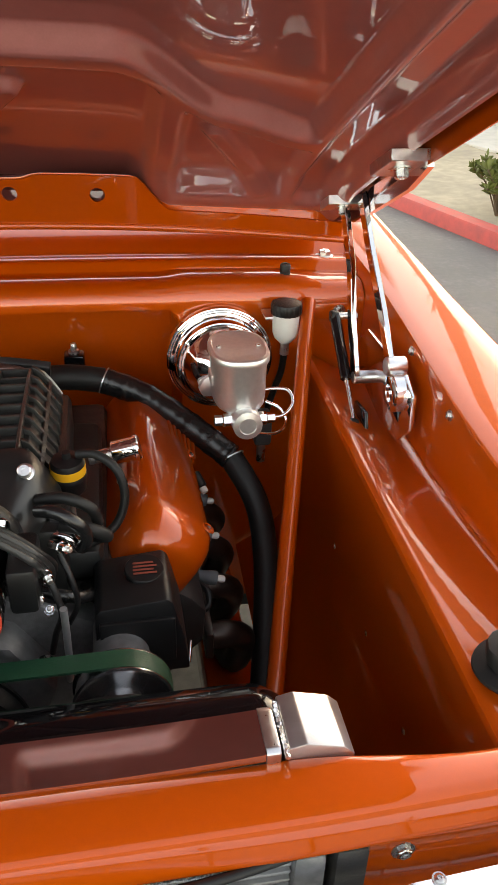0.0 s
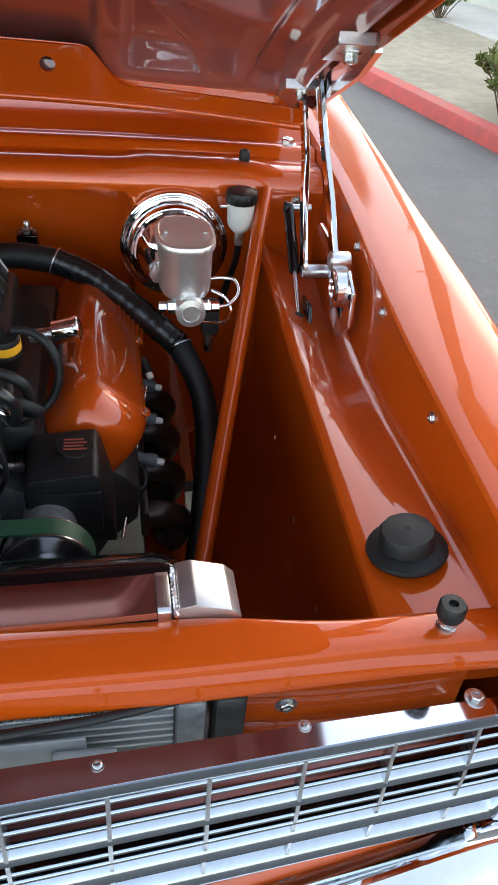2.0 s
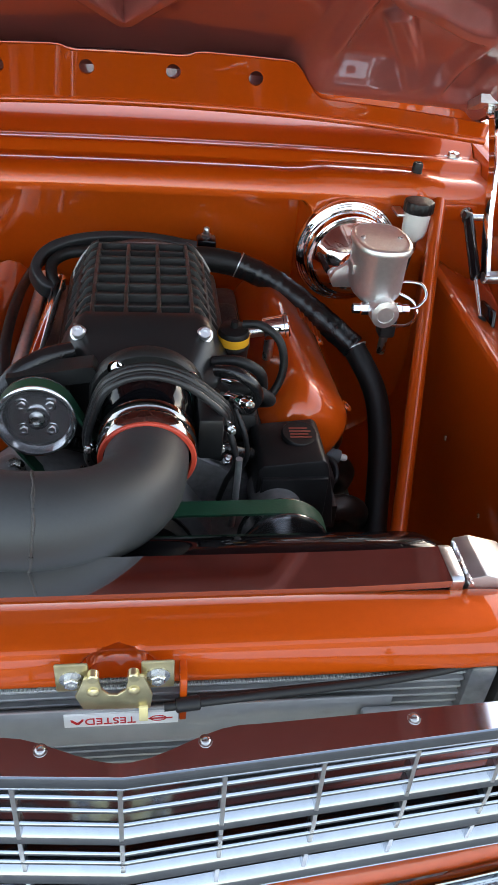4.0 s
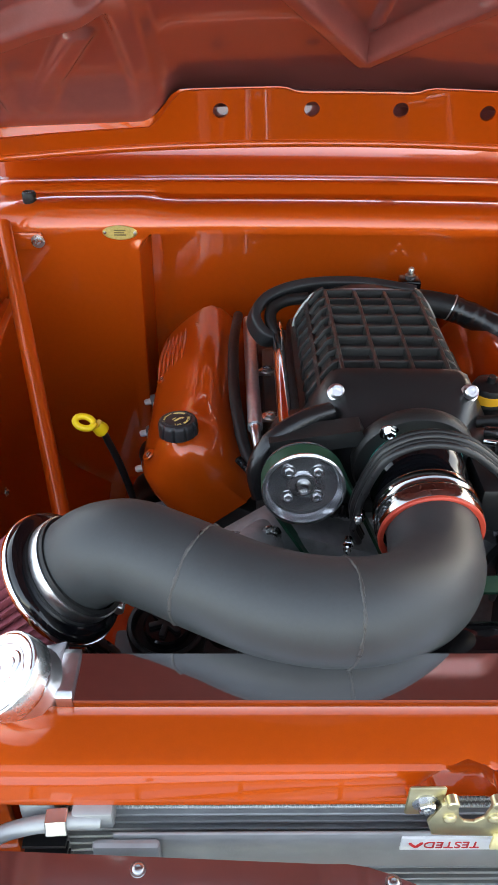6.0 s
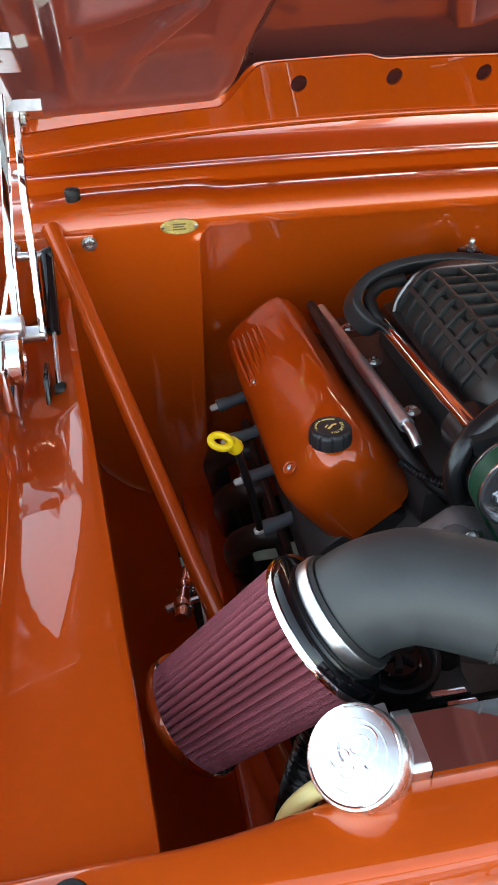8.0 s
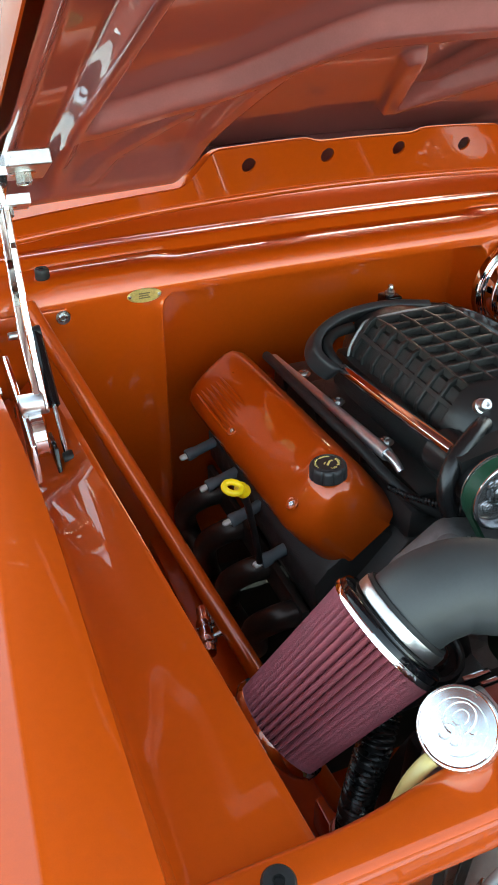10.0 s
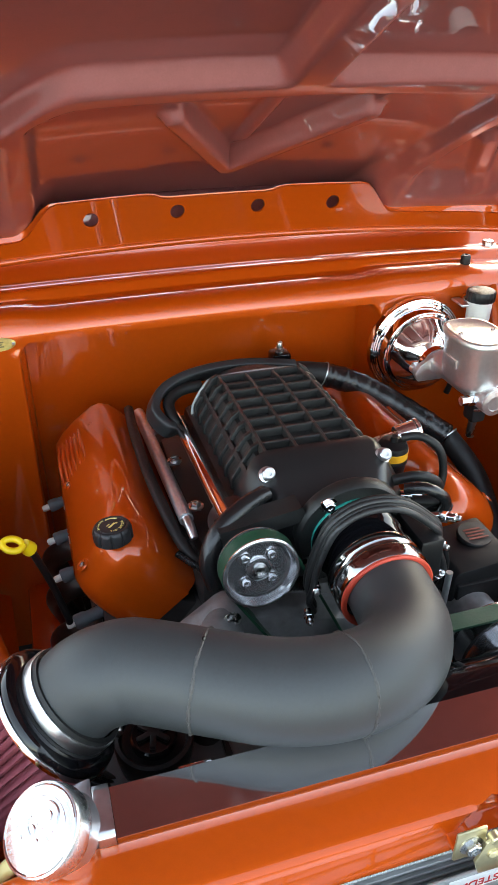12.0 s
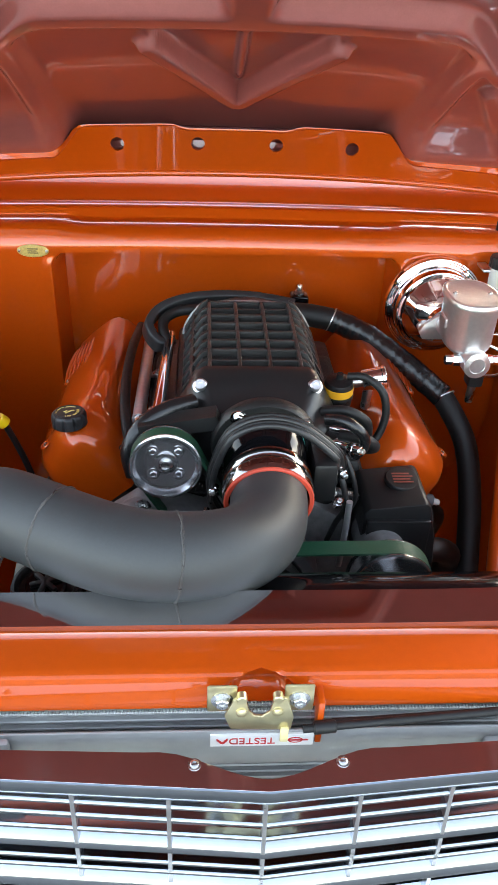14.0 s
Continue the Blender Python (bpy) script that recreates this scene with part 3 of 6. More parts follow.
def hood():
    t = thing("hood", HOOD_O, "raised glossy orange hood with a pressed ribbed underside", "hood")
    b = bmesh.new()
    nu, nv = 400, 360
    rows = []
    for j in range(nv + 1):
        v = 0.02 + 1.14 * j / nv
        rows.append([b.verts.new(on_hood(-0.612 + 1.224 * i / nu, v, inner_depth(-0.612 + 1.224 * i / nu, v))) for i in range(nu + 1)])
    for p, q in zip(rows, rows[1:]):
        for i in range(nu):
            b.faces.new((p[i], p[i + 1], q[i + 1], q[i]))
    # the underside's shade is in this panel's colour
    part("inner_panel", b, SHADEDPAINT, t, "pressed inner panel with ribs and bays, orange darkened for shade", 70)
    rows = []
    for j in range(25):
        v = -0.015 + 1.195 * j / 24
        row = []
        for u in (-0.645, -0.648, -0.644, -0.615, -0.5, -0.35, -0.18, 0, 0.18, 0.35, 0.5, 0.615, 0.644, 0.648, 0.645):
            row.append(u * (0.988 - 0.012 * j / 24))
        drop = (-0.030, -0.012, 0.004, 0.026, 0.058, 0.072, 0.078, 0.080, 0.078, 0.072, 0.058, 0.026, 0.004, -0.012, -0.030)
        rows.append([on_hood(u, v, d) for u, d in zip(row, drop)])
    part("skin", sheet(rows, 0.002), PAINT, t)
    # the rear flange: a turned-up tongue with four round holes
    p0, p1 = Vector((0, 1.088, 1.1565)), Vector((0, 1.060, 1.2495))
    fl = bmesh.new()

    def at(u, s):
        q = p0.lerp(p1, s)
        q = q + Vector((CX + u, 0.010 * (u / 0.6) ** 2, -0.035 * (u / 0.6) ** 2))
        return q

    def top(u):
        a = abs(u + 0.005)
        return 0.36 + 0.58 * ease(0.325, 0.262, a) - 0.09 * ease(0.115, 0.085, a)

    holes = (-0.214, -0.073, 0.065, 0.201)
    half, seg = 0.026, 24

    skew = (p1 - p0).cross(Vector((1, 0, 0))).normalized() * 0.004

    def skin(back):
        off = skew * back
        rims = []

        def put(quad):
            fl.faces.new([fl.verts.new(at(u, s2) + off) for u, s2 in quad])
        edges = [-0.63]
        for h in holes:
            edges += [h - half, h + half]
        edges.append(0.63)
        for k in range(0, len(edges), 2):
            u0, u1 = edges[k], edges[k + 1]
            n = max(2, int((u1 - u0) / 0.012))
            for i in range(n):
                a, c = u0 + (u1 - u0) * i / n, u0 + (u1 - u0) * (i + 1) / n
                put(((a, 0), (c, 0), (c, top(c)), (a, top(a))))
        for h in holes:
            sc = 0.60
            ring, rim = [], []
            for k in range(seg):
                a = 2 * math.pi * (k + 0.5) / seg
                ca, sa2 = math.cos(a), math.sin(a)
                m = max(abs(ca), abs(sa2))
                uu = h + half * ca / m
                up = sa2 / m
                ring.append(fl.verts.new(at(uu, sc + up * ((top(uu) - sc) if up > 0 else sc)) + off))
                rim.append(fl.verts.new(at(h + 0.0120 * ca, sc + 0.0125 * sa2 / 0.0971) + off))
            for k in range(seg):
                k2 = (k + 1) % seg
                fl.faces.new((ring[k], ring[k2], rim[k2], rim[k]))
            corners = [fl.verts.new(at(h + half * sx, top(h + half * sx) if sz > 0 else 0) + off) for sx, sz in ((1, 1), (-1, 1), (-1, -1), (1, -1))]
            for q, (c, k) in enumerate(zip(corners, (2, 8, 14, 20))):
                fl.faces.new((ring[k], c, ring[k + 1]))
            rims.append(rim)
        return rims

    def behind(u, f=None):
        p = at(u, top(u)) + skew
        v = (1.16 - p.y) / 0.9135 + 0.01
        n = inner_depth(u + 0.010, v)
        v = (1.16 + 0.4067 * n - p.y) / 0.9135 - 0.004
        q = on_hood(u + 0.010, v, inner_depth(u + 0.010, v) + 0.001)
        return p.lerp(q, f if f else 0.06 + 0.90 * ease(0.26, 0.33, abs(u)))

    front, rear = skin(0), skin(1)
    for p, q in zip(front, rear):
        for k in range(seg):
            fl.faces.new((p[k], p[(k + 1) % seg], q[(k + 1) % seg], q[k]))
    n = 100
    for i in range(n):
        a, c = -0.63 + 1.26 * i / n, -0.63 + 1.26 * (i + 1) / n
        fl.faces.new([fl.verts.new(p) for p in (at(a, top(a)), at(c, top(c)), at(c, top(c)) + skew, at(a, top(a)) + skew)])
        fl.faces.new([fl.verts.new(p) for p in (at(a, top(a)) + skew, at(c, top(c)) + skew, behind(c), behind(a))])
    bmesh.ops.remove_doubles(fl, verts=fl.verts[:], dist=0.00002)
    part("rear_flange", fl, PAINT, t, "upturned orange flange with four round holes", 50)
    # closed back edge, drawn out rearwards as an unseen skirt shading the cowl
    edge = []
    for i in range(41):
        u = -0.63 + 1.26 * i / 40
        edge.append([on_hood(u, -0.016, 0.080 - 0.19 * u * u), on_hood(u, -0.022, 0.060 - 0.19 * u * u), at(u, 0.0) + Vector((0, 0.22, -0.028 + 0.055 * u * u)), at(u, 0.0) + Vector((0, 0.215, -0.042 + 0.055 * u * u)), at(u, 0.0) + Vector((0, 0.040, -0.004)), at(u, 0.0) + Vector((0, 0.004, -0.001))])
    part("rear_shade_skirt", sheet(edge, 0.002), PAINT, t)
    # added sheet, out of sight, that stops light leaking in behind the flange
    baffle = [[at(u, 0.0) + Vector((0, 0.046, -0.006)), at(u, 0.5) + Vector((0, 0.070, 0.0)), on_hood(u, 0.0, 0.076 - 0.19 * u * u)] for u in [-0.63 + 1.26 * k / 30 for k in range(31)]]
    part("light_baffle", sheet(baffle, 0.002), SHADEDPAINT, t, "unseen dark sheet that blocks light behind the flange")
    # the rolled bead along the flange's foot
    part("rear_bead", tube([at(-0.63, 0.02), at(-0.4, 0.02), at(-0.2, 0.02), at(0, 0.02), at(0.2, 0.02), at(0.4, 0.02), at(0.63, 0.02)], 0.006, 10, 6), PAINT, t)
    return t


HOOD = hood()


def flat_bar(pts, width, thick, axis):
    """A flat bar through points, its width across the line within the plane that axis stands on."""
    line = [Vector(p) for p in pts]
    ax = Vector(axis).normalized()
    secs = []
    for i, p in enumerate(line):
        t = (line[min(i + 1, len(line) - 1)] - line[max(i - 1, 0)]).normalized()
        w = ax.cross(t).normalized() * width / 2
        h = ax * thick / 2
        secs.append([p + w + h, p - w + h, p - w - h, p + w - h])
    b = loft(secs)
    bmesh.ops.recalc_face_normals(b, faces=b.faces[:])
    bmesh.ops.bevel(b, geom=[e for e in b.edges if e.calc_face_angle(0) > 0.7], offset=0.0012, segments=1, affect="EDGES")
    return b


def hood_hinge(s, label):

    def p(x, y, z):
        return (CX + s * x, y, z)
    hx = 0.618
    t = part("hinge", prism([(0.735, 0.93), (0.74, 0.985), (0.78, 1.003), (0.96, 1.005), (1.00, 0.97), (0.98, 0.915), (0.86, 0.885), (0.78, 0.89)], *sorted((CX + s * 0.648, CX + s * 0.640)), "x", 0.0015), POLISHED, HOOD, label)
    part("pivot_boss", lathe([(0, 0), (0.027, 0), (0.030, 0.003), (0.030, 0.018), (0.026, 0.021), (0.014, 0.021), (0.013, 0.016), (0, 0.016)], p(0.642, 0.785, 0.972), (-s, 0, 0), 28), POLISHED, t)
    part("front_arm", flat_bar([p(hx + 0.006, 0.80, 1.010), p(hx + 0.006, 0.86, 1.075), p(hx, 0.93, 1.155), p(hx - 0.004, 0.985, 1.225), p(hx - 0.006, 0.992, 1.258)], 0.022, 0.009, (1, 0, 0)), CHROME, t)
    part("rear_arm", flat_bar([p(hx - 0.012, 0.900, 0.945), p(hx - 0.012, 0.948, 1.03), p(hx - 0.013, 0.975, 1.11), p(hx - 0.015, 1.01, 1.165), p(hx - 0.017, 1.035, 1.205)], 0.024, 0.009, (1, 0, 0)), CHROME, t)
    part("arm_boss", lathe([(0, 0), (0.013, 0), (0.0145, 0.002), (0.0145, 0.03), (0.012, 0.032), (0.006, 0.032), (0, 0.03)], p(0.648, 0.80, 1.010), (-s, 0, 0), 20), SATIN, t)
    part("pivot_pin", lathe([(0, 0), (0.010, 0), (0.011, 0.002), (0.011, 0.045), (0.009, 0.047), (0, 0.047)], p(0.648, 0.90, 0.945), (-s, 0, 0), 18), SATIN, t)
    # bracket that carries the hood
    def q(u, v, n):
        return on_hood(s * u + 0.010, v, n)
    br = loft([[q(0.572, v, -0.010), q(0.626, v, -0.010), q(0.626, v, -0.026), q(0.572, v, -0.026)] for v in (0.345, 0.43)])
    bmesh.ops.recalc_face_normals(br, faces=br.faces[:])
    bmesh.ops.bevel(br, geom=br.edges[:], offset=0.0012, segments=1, affect="EDGES")
    part("hood_plate", br, SATIN, t)
    bar = loft([[q(0.620, v, -0.012), q(0.629, v, -0.012), q(0.629, v, -0.050 + 0.03 * k), q(0.620, v, -0.050 + 0.03 * k)] for v, k in ((0.06, 0.6), (0.12, 0.0), (0.36, 0.1), (0.43, 0.55))])
    part("side_plate", bar, POLISHED, t)
    br = loft([[q(0.568, v, -0.012), q(0.626, v, -0.012), q(0.626, v, -0.026), q(0.568, v, -0.026)] for v in (0.10, 0.155)])
    part("rear_plate", br, SATIN, t)
    for v in (0.39, 0.128):
        m = Matrix.Translation(q(0.600, v, -0.026)) @ Matrix((Vector((1, 0, 0)), HOOD_V, -HOOD_N)).transposed().to_4x4()
        piece("bolt", HINGEBOLT, m, t)
    return t


HINGEBOLT = bolt_mesh("hinge_bolt", STEEL, 0.0095, 0.013)
hood_hinge(1, "polished billet aluminium hood hinge with two arms")
hood_hinge(-1, "polished billet aluminium hood hinge with two arms")


def gas_strut(s, label):
    t = thing("gas_strut", (CX + s * 0.592, 0.84, 0.88), label, "gas strut", "gas struts")
    a, c = Vector((CX + s * 0.592, 1.000, 1.015)), Vector((CX + s * 0.592, 0.842, 0.888))
    mid = a.lerp(c, 0.60)
    part("cylinder", cyl(mid, a, 0.0095, 0.002, 18), GLOSSBLACK, t)
    part("rod", cyl(c, mid, 0.0038, 0, 12), CHROME, t)
    for p in (a, c):
        part("end_fitting", lathe([(0, 0), (0.010, 0), (0.011, 0.003), (0.008, 0.014), (0, 0.014)], p - Vector((s * 0.008, 0, 0)), (s, 0, 0), 16), BLACK, t)
    part("ball_stud", cyl((a.x, a.y, a.z), (a.x + s * 0.04, a.y, a.z), 0.006, 0.001, 12), STEEL, t)
    part("lower_bracket", prism([(c.y - 0.03, c.z - 0.032), (c.y + 0.05, c.z - 0.04), (c.y + 0.045, c.z + 0.02), (c.y - 0.01, c.z + 0.025)], *sorted((c.x + s * 0.012, c.x + s * 0.018)), "x", 0.001), GLOSSBLACK, t)
    return t


gas_strut(1, "black gas strut beside the hood hinge")
gas_strut(-1, "black gas strut with a white sticker beside the hinge")


# ---- the rest of the car, behind the bay ----
def car_body():
    t = thing("car_body", (CX, 3.2, 0.0), "glossy orange car body with windscreen behind the raised hood", "car")
    # lower shell from the fenders back
    rows = []
    for y, w, z in ((1.83, 0.84, 1.10), (2.4, 0.86, 1.05), (3.2, 0.87, 1.03), (4.1, 0.86, 1.04), (4.8, 0.83, 1.02), (5.05, 0.78, 0.95)):
        sec = [(-w + 0.06, 0.28), (-w, 0.42), (-w, 0.75), (-w + 0.02, z - 0.05), (-w + 0.09, z), (w - 0.09, z), (w - 0.02, z - 0.05), (w, 0.75), (w, 0.42), (w - 0.06, 0.28)]
        rows.append([(CX + x, y, h) for x, h in sec])
    part("lower_shell", loft(rows), PAINT, t)
    cab = []
    for y, w, z in ((2.22, 0.60, 1.46), (2.45, 0.60, 1.49), (2.9, 0.60, 1.50), (3.35, 0.58, 1.47)):
        cab.append([(CX + x, y, h) for x, h in ((-w, z - 0.05), (-w + 0.06, z - 0.012), (-w + 0.2, z), (w - 0.2, z), (w - 0.06, z - 0.012), (w, z - 0.05), (w - 0.02, z - 0.07), (-w + 0.02, z - 0.07))])
    part("roof", loft(cab), PAINT, t)
    part("windscreen", loft([[(CX + x, y, z), (CX + x, y + 0.01, z - 0.01), (CX + x2, y2 + 0.01, z2 - 0.01), (CX + x2, y2, z2)] for x, y, z, x2, y2, z2 in ((-0.66, 1.60, 1.13, -0.58, 2.22, 1.44), (0, 1.52, 1.14, 0, 2.18, 1.475), (0.66, 1.60, 1.13, 0.58, 2.22, 1.44))]), DARKGLASS, t, "dark windscreen glass")
    part("rear_screen", loft([[(CX + x, 3.35, 1.42), (CX + x, 3.36, 1.43), (CX + x * 1.1, 4.0, 1.03), (CX + x * 1.1, 3.99, 1.02)] for x in (-0.56, 0.56)]), DARKGLASS, t, "dark rear glass")
    for s in (-1, 1):
        part("side_window", loft([[(CX + s * 0.66, 1.75, 1.08), (CX + s * 0.65, 1.75, 1.08), (CX + s * 0.57, 2.25, 1.42), (CX + s * 0.58, 2.25, 1.42)], [(CX + s * 0.74, 3.9, 1.03), (CX + s * 0.73, 3.9, 1.03), (CX + s * 0.56, 3.35, 1.41), (CX + s * 0.57, 3.35, 1.41)]]), DARKGLASS, t, "dark side glass")
    part("cowl_top", box((CX - 0.70, 1.55, 1.02), (CX + 0.70, 1.86, 1.13), 0.02), PAINT, t)
    part("floor_pan", box((CX - 0.70, 1.12, 0.26), (CX + 0.70, 4.6, 0.32)), IRON, t)
    for s in (-1, 1):
        for y in (0.62, 3.95):
            c = Vector((CX + s * 0.695, y, 0.325))
            w = part("wheel", lathe([(0.19, -0.09), (0.205, -0.10), (0.235, -0.105), (0.29, -0.10), (0.315, -0.085), (0.325, -0.06), (0.325, 0.06), (0.315, 0.085), (0.29, 0.10), (0.235, 0.105), (0.205, 0.10), (0.19, 0.09)], c, (s, 0, 0), 48), RUBBER, t, "black tyre on an alloy rim")
            part("rim", lathe([(0, 0.05), (0.06, 0.06), (0.10, 0.05), (0.17, 0.07), (0.19, 0.095), (0.20, 0.098), (0.20, -0.09), (0, -0.02)], c, (s, 0, 0), 40), POLISHED, w)
    return t


DARKGLASS = material("dark_glass", (0.02, 0.022, 0.022), 0.03, 0.0, 0.0, vary=0.02, spec=0.6)
car_body()


# ---- the front: grille, condenser, latch ----
def vee(x):
    return 0.056 + 0.088 * abs(x - CX)


def vee_bar(section, x0=-0.69, x1=0.672):
    """A bar of a (forward, up) section that follows the grille's shallow vee."""
    return loft([[(x, vee(x) + o, h) for o, h in section] for x in (x0, CX - 0.02, CX - 0.008, CX, CX + 0.008, CX + 0.02, x1)])


def rail_section(z, h, o, d):
    return [(o + d, z - h / 2), (o + h * 0.10, z - h / 2), (o - h * 0.03, z - h * 0.3), (o, z - h * 0.08), (o + h * 0.24, z + h * 0.26), (o + h * 0.52, z + h / 2), (o + d, z + h / 2)]


LATCHBOLT = bolt_mesh("latch_bolt", STEEL, 0.0070, 0.007)
BUTTON = finish("button_screw", lathe([(0, 0), (0.0062, 0), (0.0062, 0.0008), (0.0046, 0.0008), (0.0044, 0.002), (0.0034, 0.0028), (0.0021, 0.003), (0.0019, 0.0014), (0, 0.0014)], seg=22), STEEL)


def grille():
    t = thing("grille", (CX, 0.08, 0.65), "chrome grille of fine horizontal bars in a shallow vee", "grille")
    rows, lip = [], []
    xs = sorted(set([-0.695 + 1.375 * i / 88 for i in range(89)] + [CX]))
    for x in xs:
        d = abs(x - CX)
        back = 0.102 + 0.045 * max(0.0, d - 0.12) - 0.030 * ease(0.105, 0.0, d)
        front = vee(x)
        edge = front + 0.0035 - 0.012 * d
        rows.append([(x, back, 0.872), (x, back, 0.8755), (x, edge, 0.8755), (x, edge, 0.872)])
        lip.append([(x, edge + 0.0003, 0.8720), (x, edge + 0.0003, 0.8752), (x, edge - 0.0015, 0.8744), (x, edge - 0.0030, 0.8715), (x, edge - 0.0034, 0.8620), (x, edge - 0.0020, 0.858), (x, edge + 0.001, 0.858), (x, edge + 0.0006, 0.8705)])
    part("top_panel", loft(rows), PANELALU, t, "polished top panel")
    part("front_lip", loft(lip), GRILLEALU, t)
    for x in (-0.084, 0.055, -0.276, 0.245, -0.45, 0.43):
        piece("screw", BUTTON, Matrix.Translation((x, vee(x) + 0.020 + (0.006 if abs(x) < 0.1 else 0), 0.8755)), t)
    for x in (-0.605, 0.600):
        piece("bolt", LATCHBOLT, Matrix.Translation((x, 0.126, 0.8755)), t)
    for z, o in ((0.838, 0.004), (0.819, 0.003), (0.799, 0.001), (0.754, -0.003), (0.739, -0.004), (0.688, 0.002)):
        part("slat", vee_bar(rail_section(z, 0.0045, o, 0.010)), GRILLEALU, t)
    for z, o, h in ((0.778, -0.002, 0.017), (0.716, -0.008, 0.022), (0.664, -0.008, 0.024)):
        part("rail", vee_bar(rail_section(z, h, o, 0.030)), GRILLEALU, t)
    for i in range(-7, 8):
        x = -0.018 + 0.09 * i
        y = vee(x)
        part("divider", loft([[(x - 0.002, y + o, z), (x + 0.002, y + o, z), (x + 0.002, y + o + 0.014, z), (x - 0.002, y + o + 0.014, z)] for z, o in ((0.858, 0.005), (0.80, 0.0008), (0.754, -0.0033), (0.66, -0.003))]), SATIN, t)
    for s, x in ((1, 0.672), (-1, -0.690)):
        lo, hi = sorted((x, x + s * 0.020))
        y = vee(x)
        part("end_cap", prism([(y - 0.012, 0.655), (y - 0.020, 0.70), (y - 0.012, 0.80), (y + 0.004, 0.866), (y + 0.045, 0.870), (y + 0.045, 0.650)], lo, hi, "x", 0.005), CHROME, t, "chrome end moulding")
    return t


grille()


def headlight_bezel(s, label):
    at = Vector((CX + s * 0.79, 0.125, 0.775))
    t = thing("headlight_bezel", at, label, "headlight bezel", "headlight bezels")
    part("surround", lathe([(0.088, 0.04), (0.115, 0.03), (0.118, 0.0), (0.112, -0.018), (0.100, -0.026), (0.090, -0.022), (0.085, -0.005), (0.085, 0.03)], at, (0, 1, 0), 40), CHROME, t)
    part("lens", lathe([(0, -0.012), (0.04, -0.009), (0.075, 0.002), (0.085, 0.012), (0.085, 0.03), (0, 0.03)], at, (0, 1, 0), 36), LENS, t, "clear ribbed lens")
    return t


LENS = material("lamp_glass", (0.35, 0.37, 0.38), 0.06, 0.3, 0.5, vary=0.1)
headlight_bezel(1, "chrome headlight surround at the end of the grille")
headlight_bezel(-1, "chrome headlight surround at the end of the grille")


def bumper():
    t = thing("bumper", (CX, 0.0, 0.45), "polished chrome front bumper below the grille", "bumper")
    rows = []
    for i in range(33):
        x = -0.80 + 1.60 * i / 32
        y = -0.055 + 0.12 * (x / 0.8) ** 2
        rows.append([(x, y + 0.150, 0.590), (x, y + 0.120, 0.610), (x, y + 0.108, 0.614), (x, y + 0.096, 0.6145), (x, y + 0.070, 0.611), (x, y + 0.045, 0.603), (x, y + 0.020, 0.587), (x, y + 0.002, 0.562), (x, y - 0.006, 0.530), (x, y, 0.50), (x, y + 0.03, 0.47), (x, y + 0.09, 0.46)])
    part("face_bar", sheet(rows, 0.003), CHROME, t)
    return t


bumper()
solo("valance", loft([[(x, 0.094 + 0.07 * abs(x - CX), 0.595), (x, 0.090 + 0.07 * abs(x - CX), 0.63), (x, 0.098 + 0.07 * abs(x - CX), 0.652), (x, 0.16, 0.652), (x, 0.16, 0.58)] for x in (-0.66, CX, 0.64)]), PAINT, "orange painted valance strip shaded between grille and bumper", "valance")


FINBRIGHT = material("bare_fin_aluminium", (0.62, 0.63, 0.63), 0.35, 0.7, vary=0.2, grain=300.0)


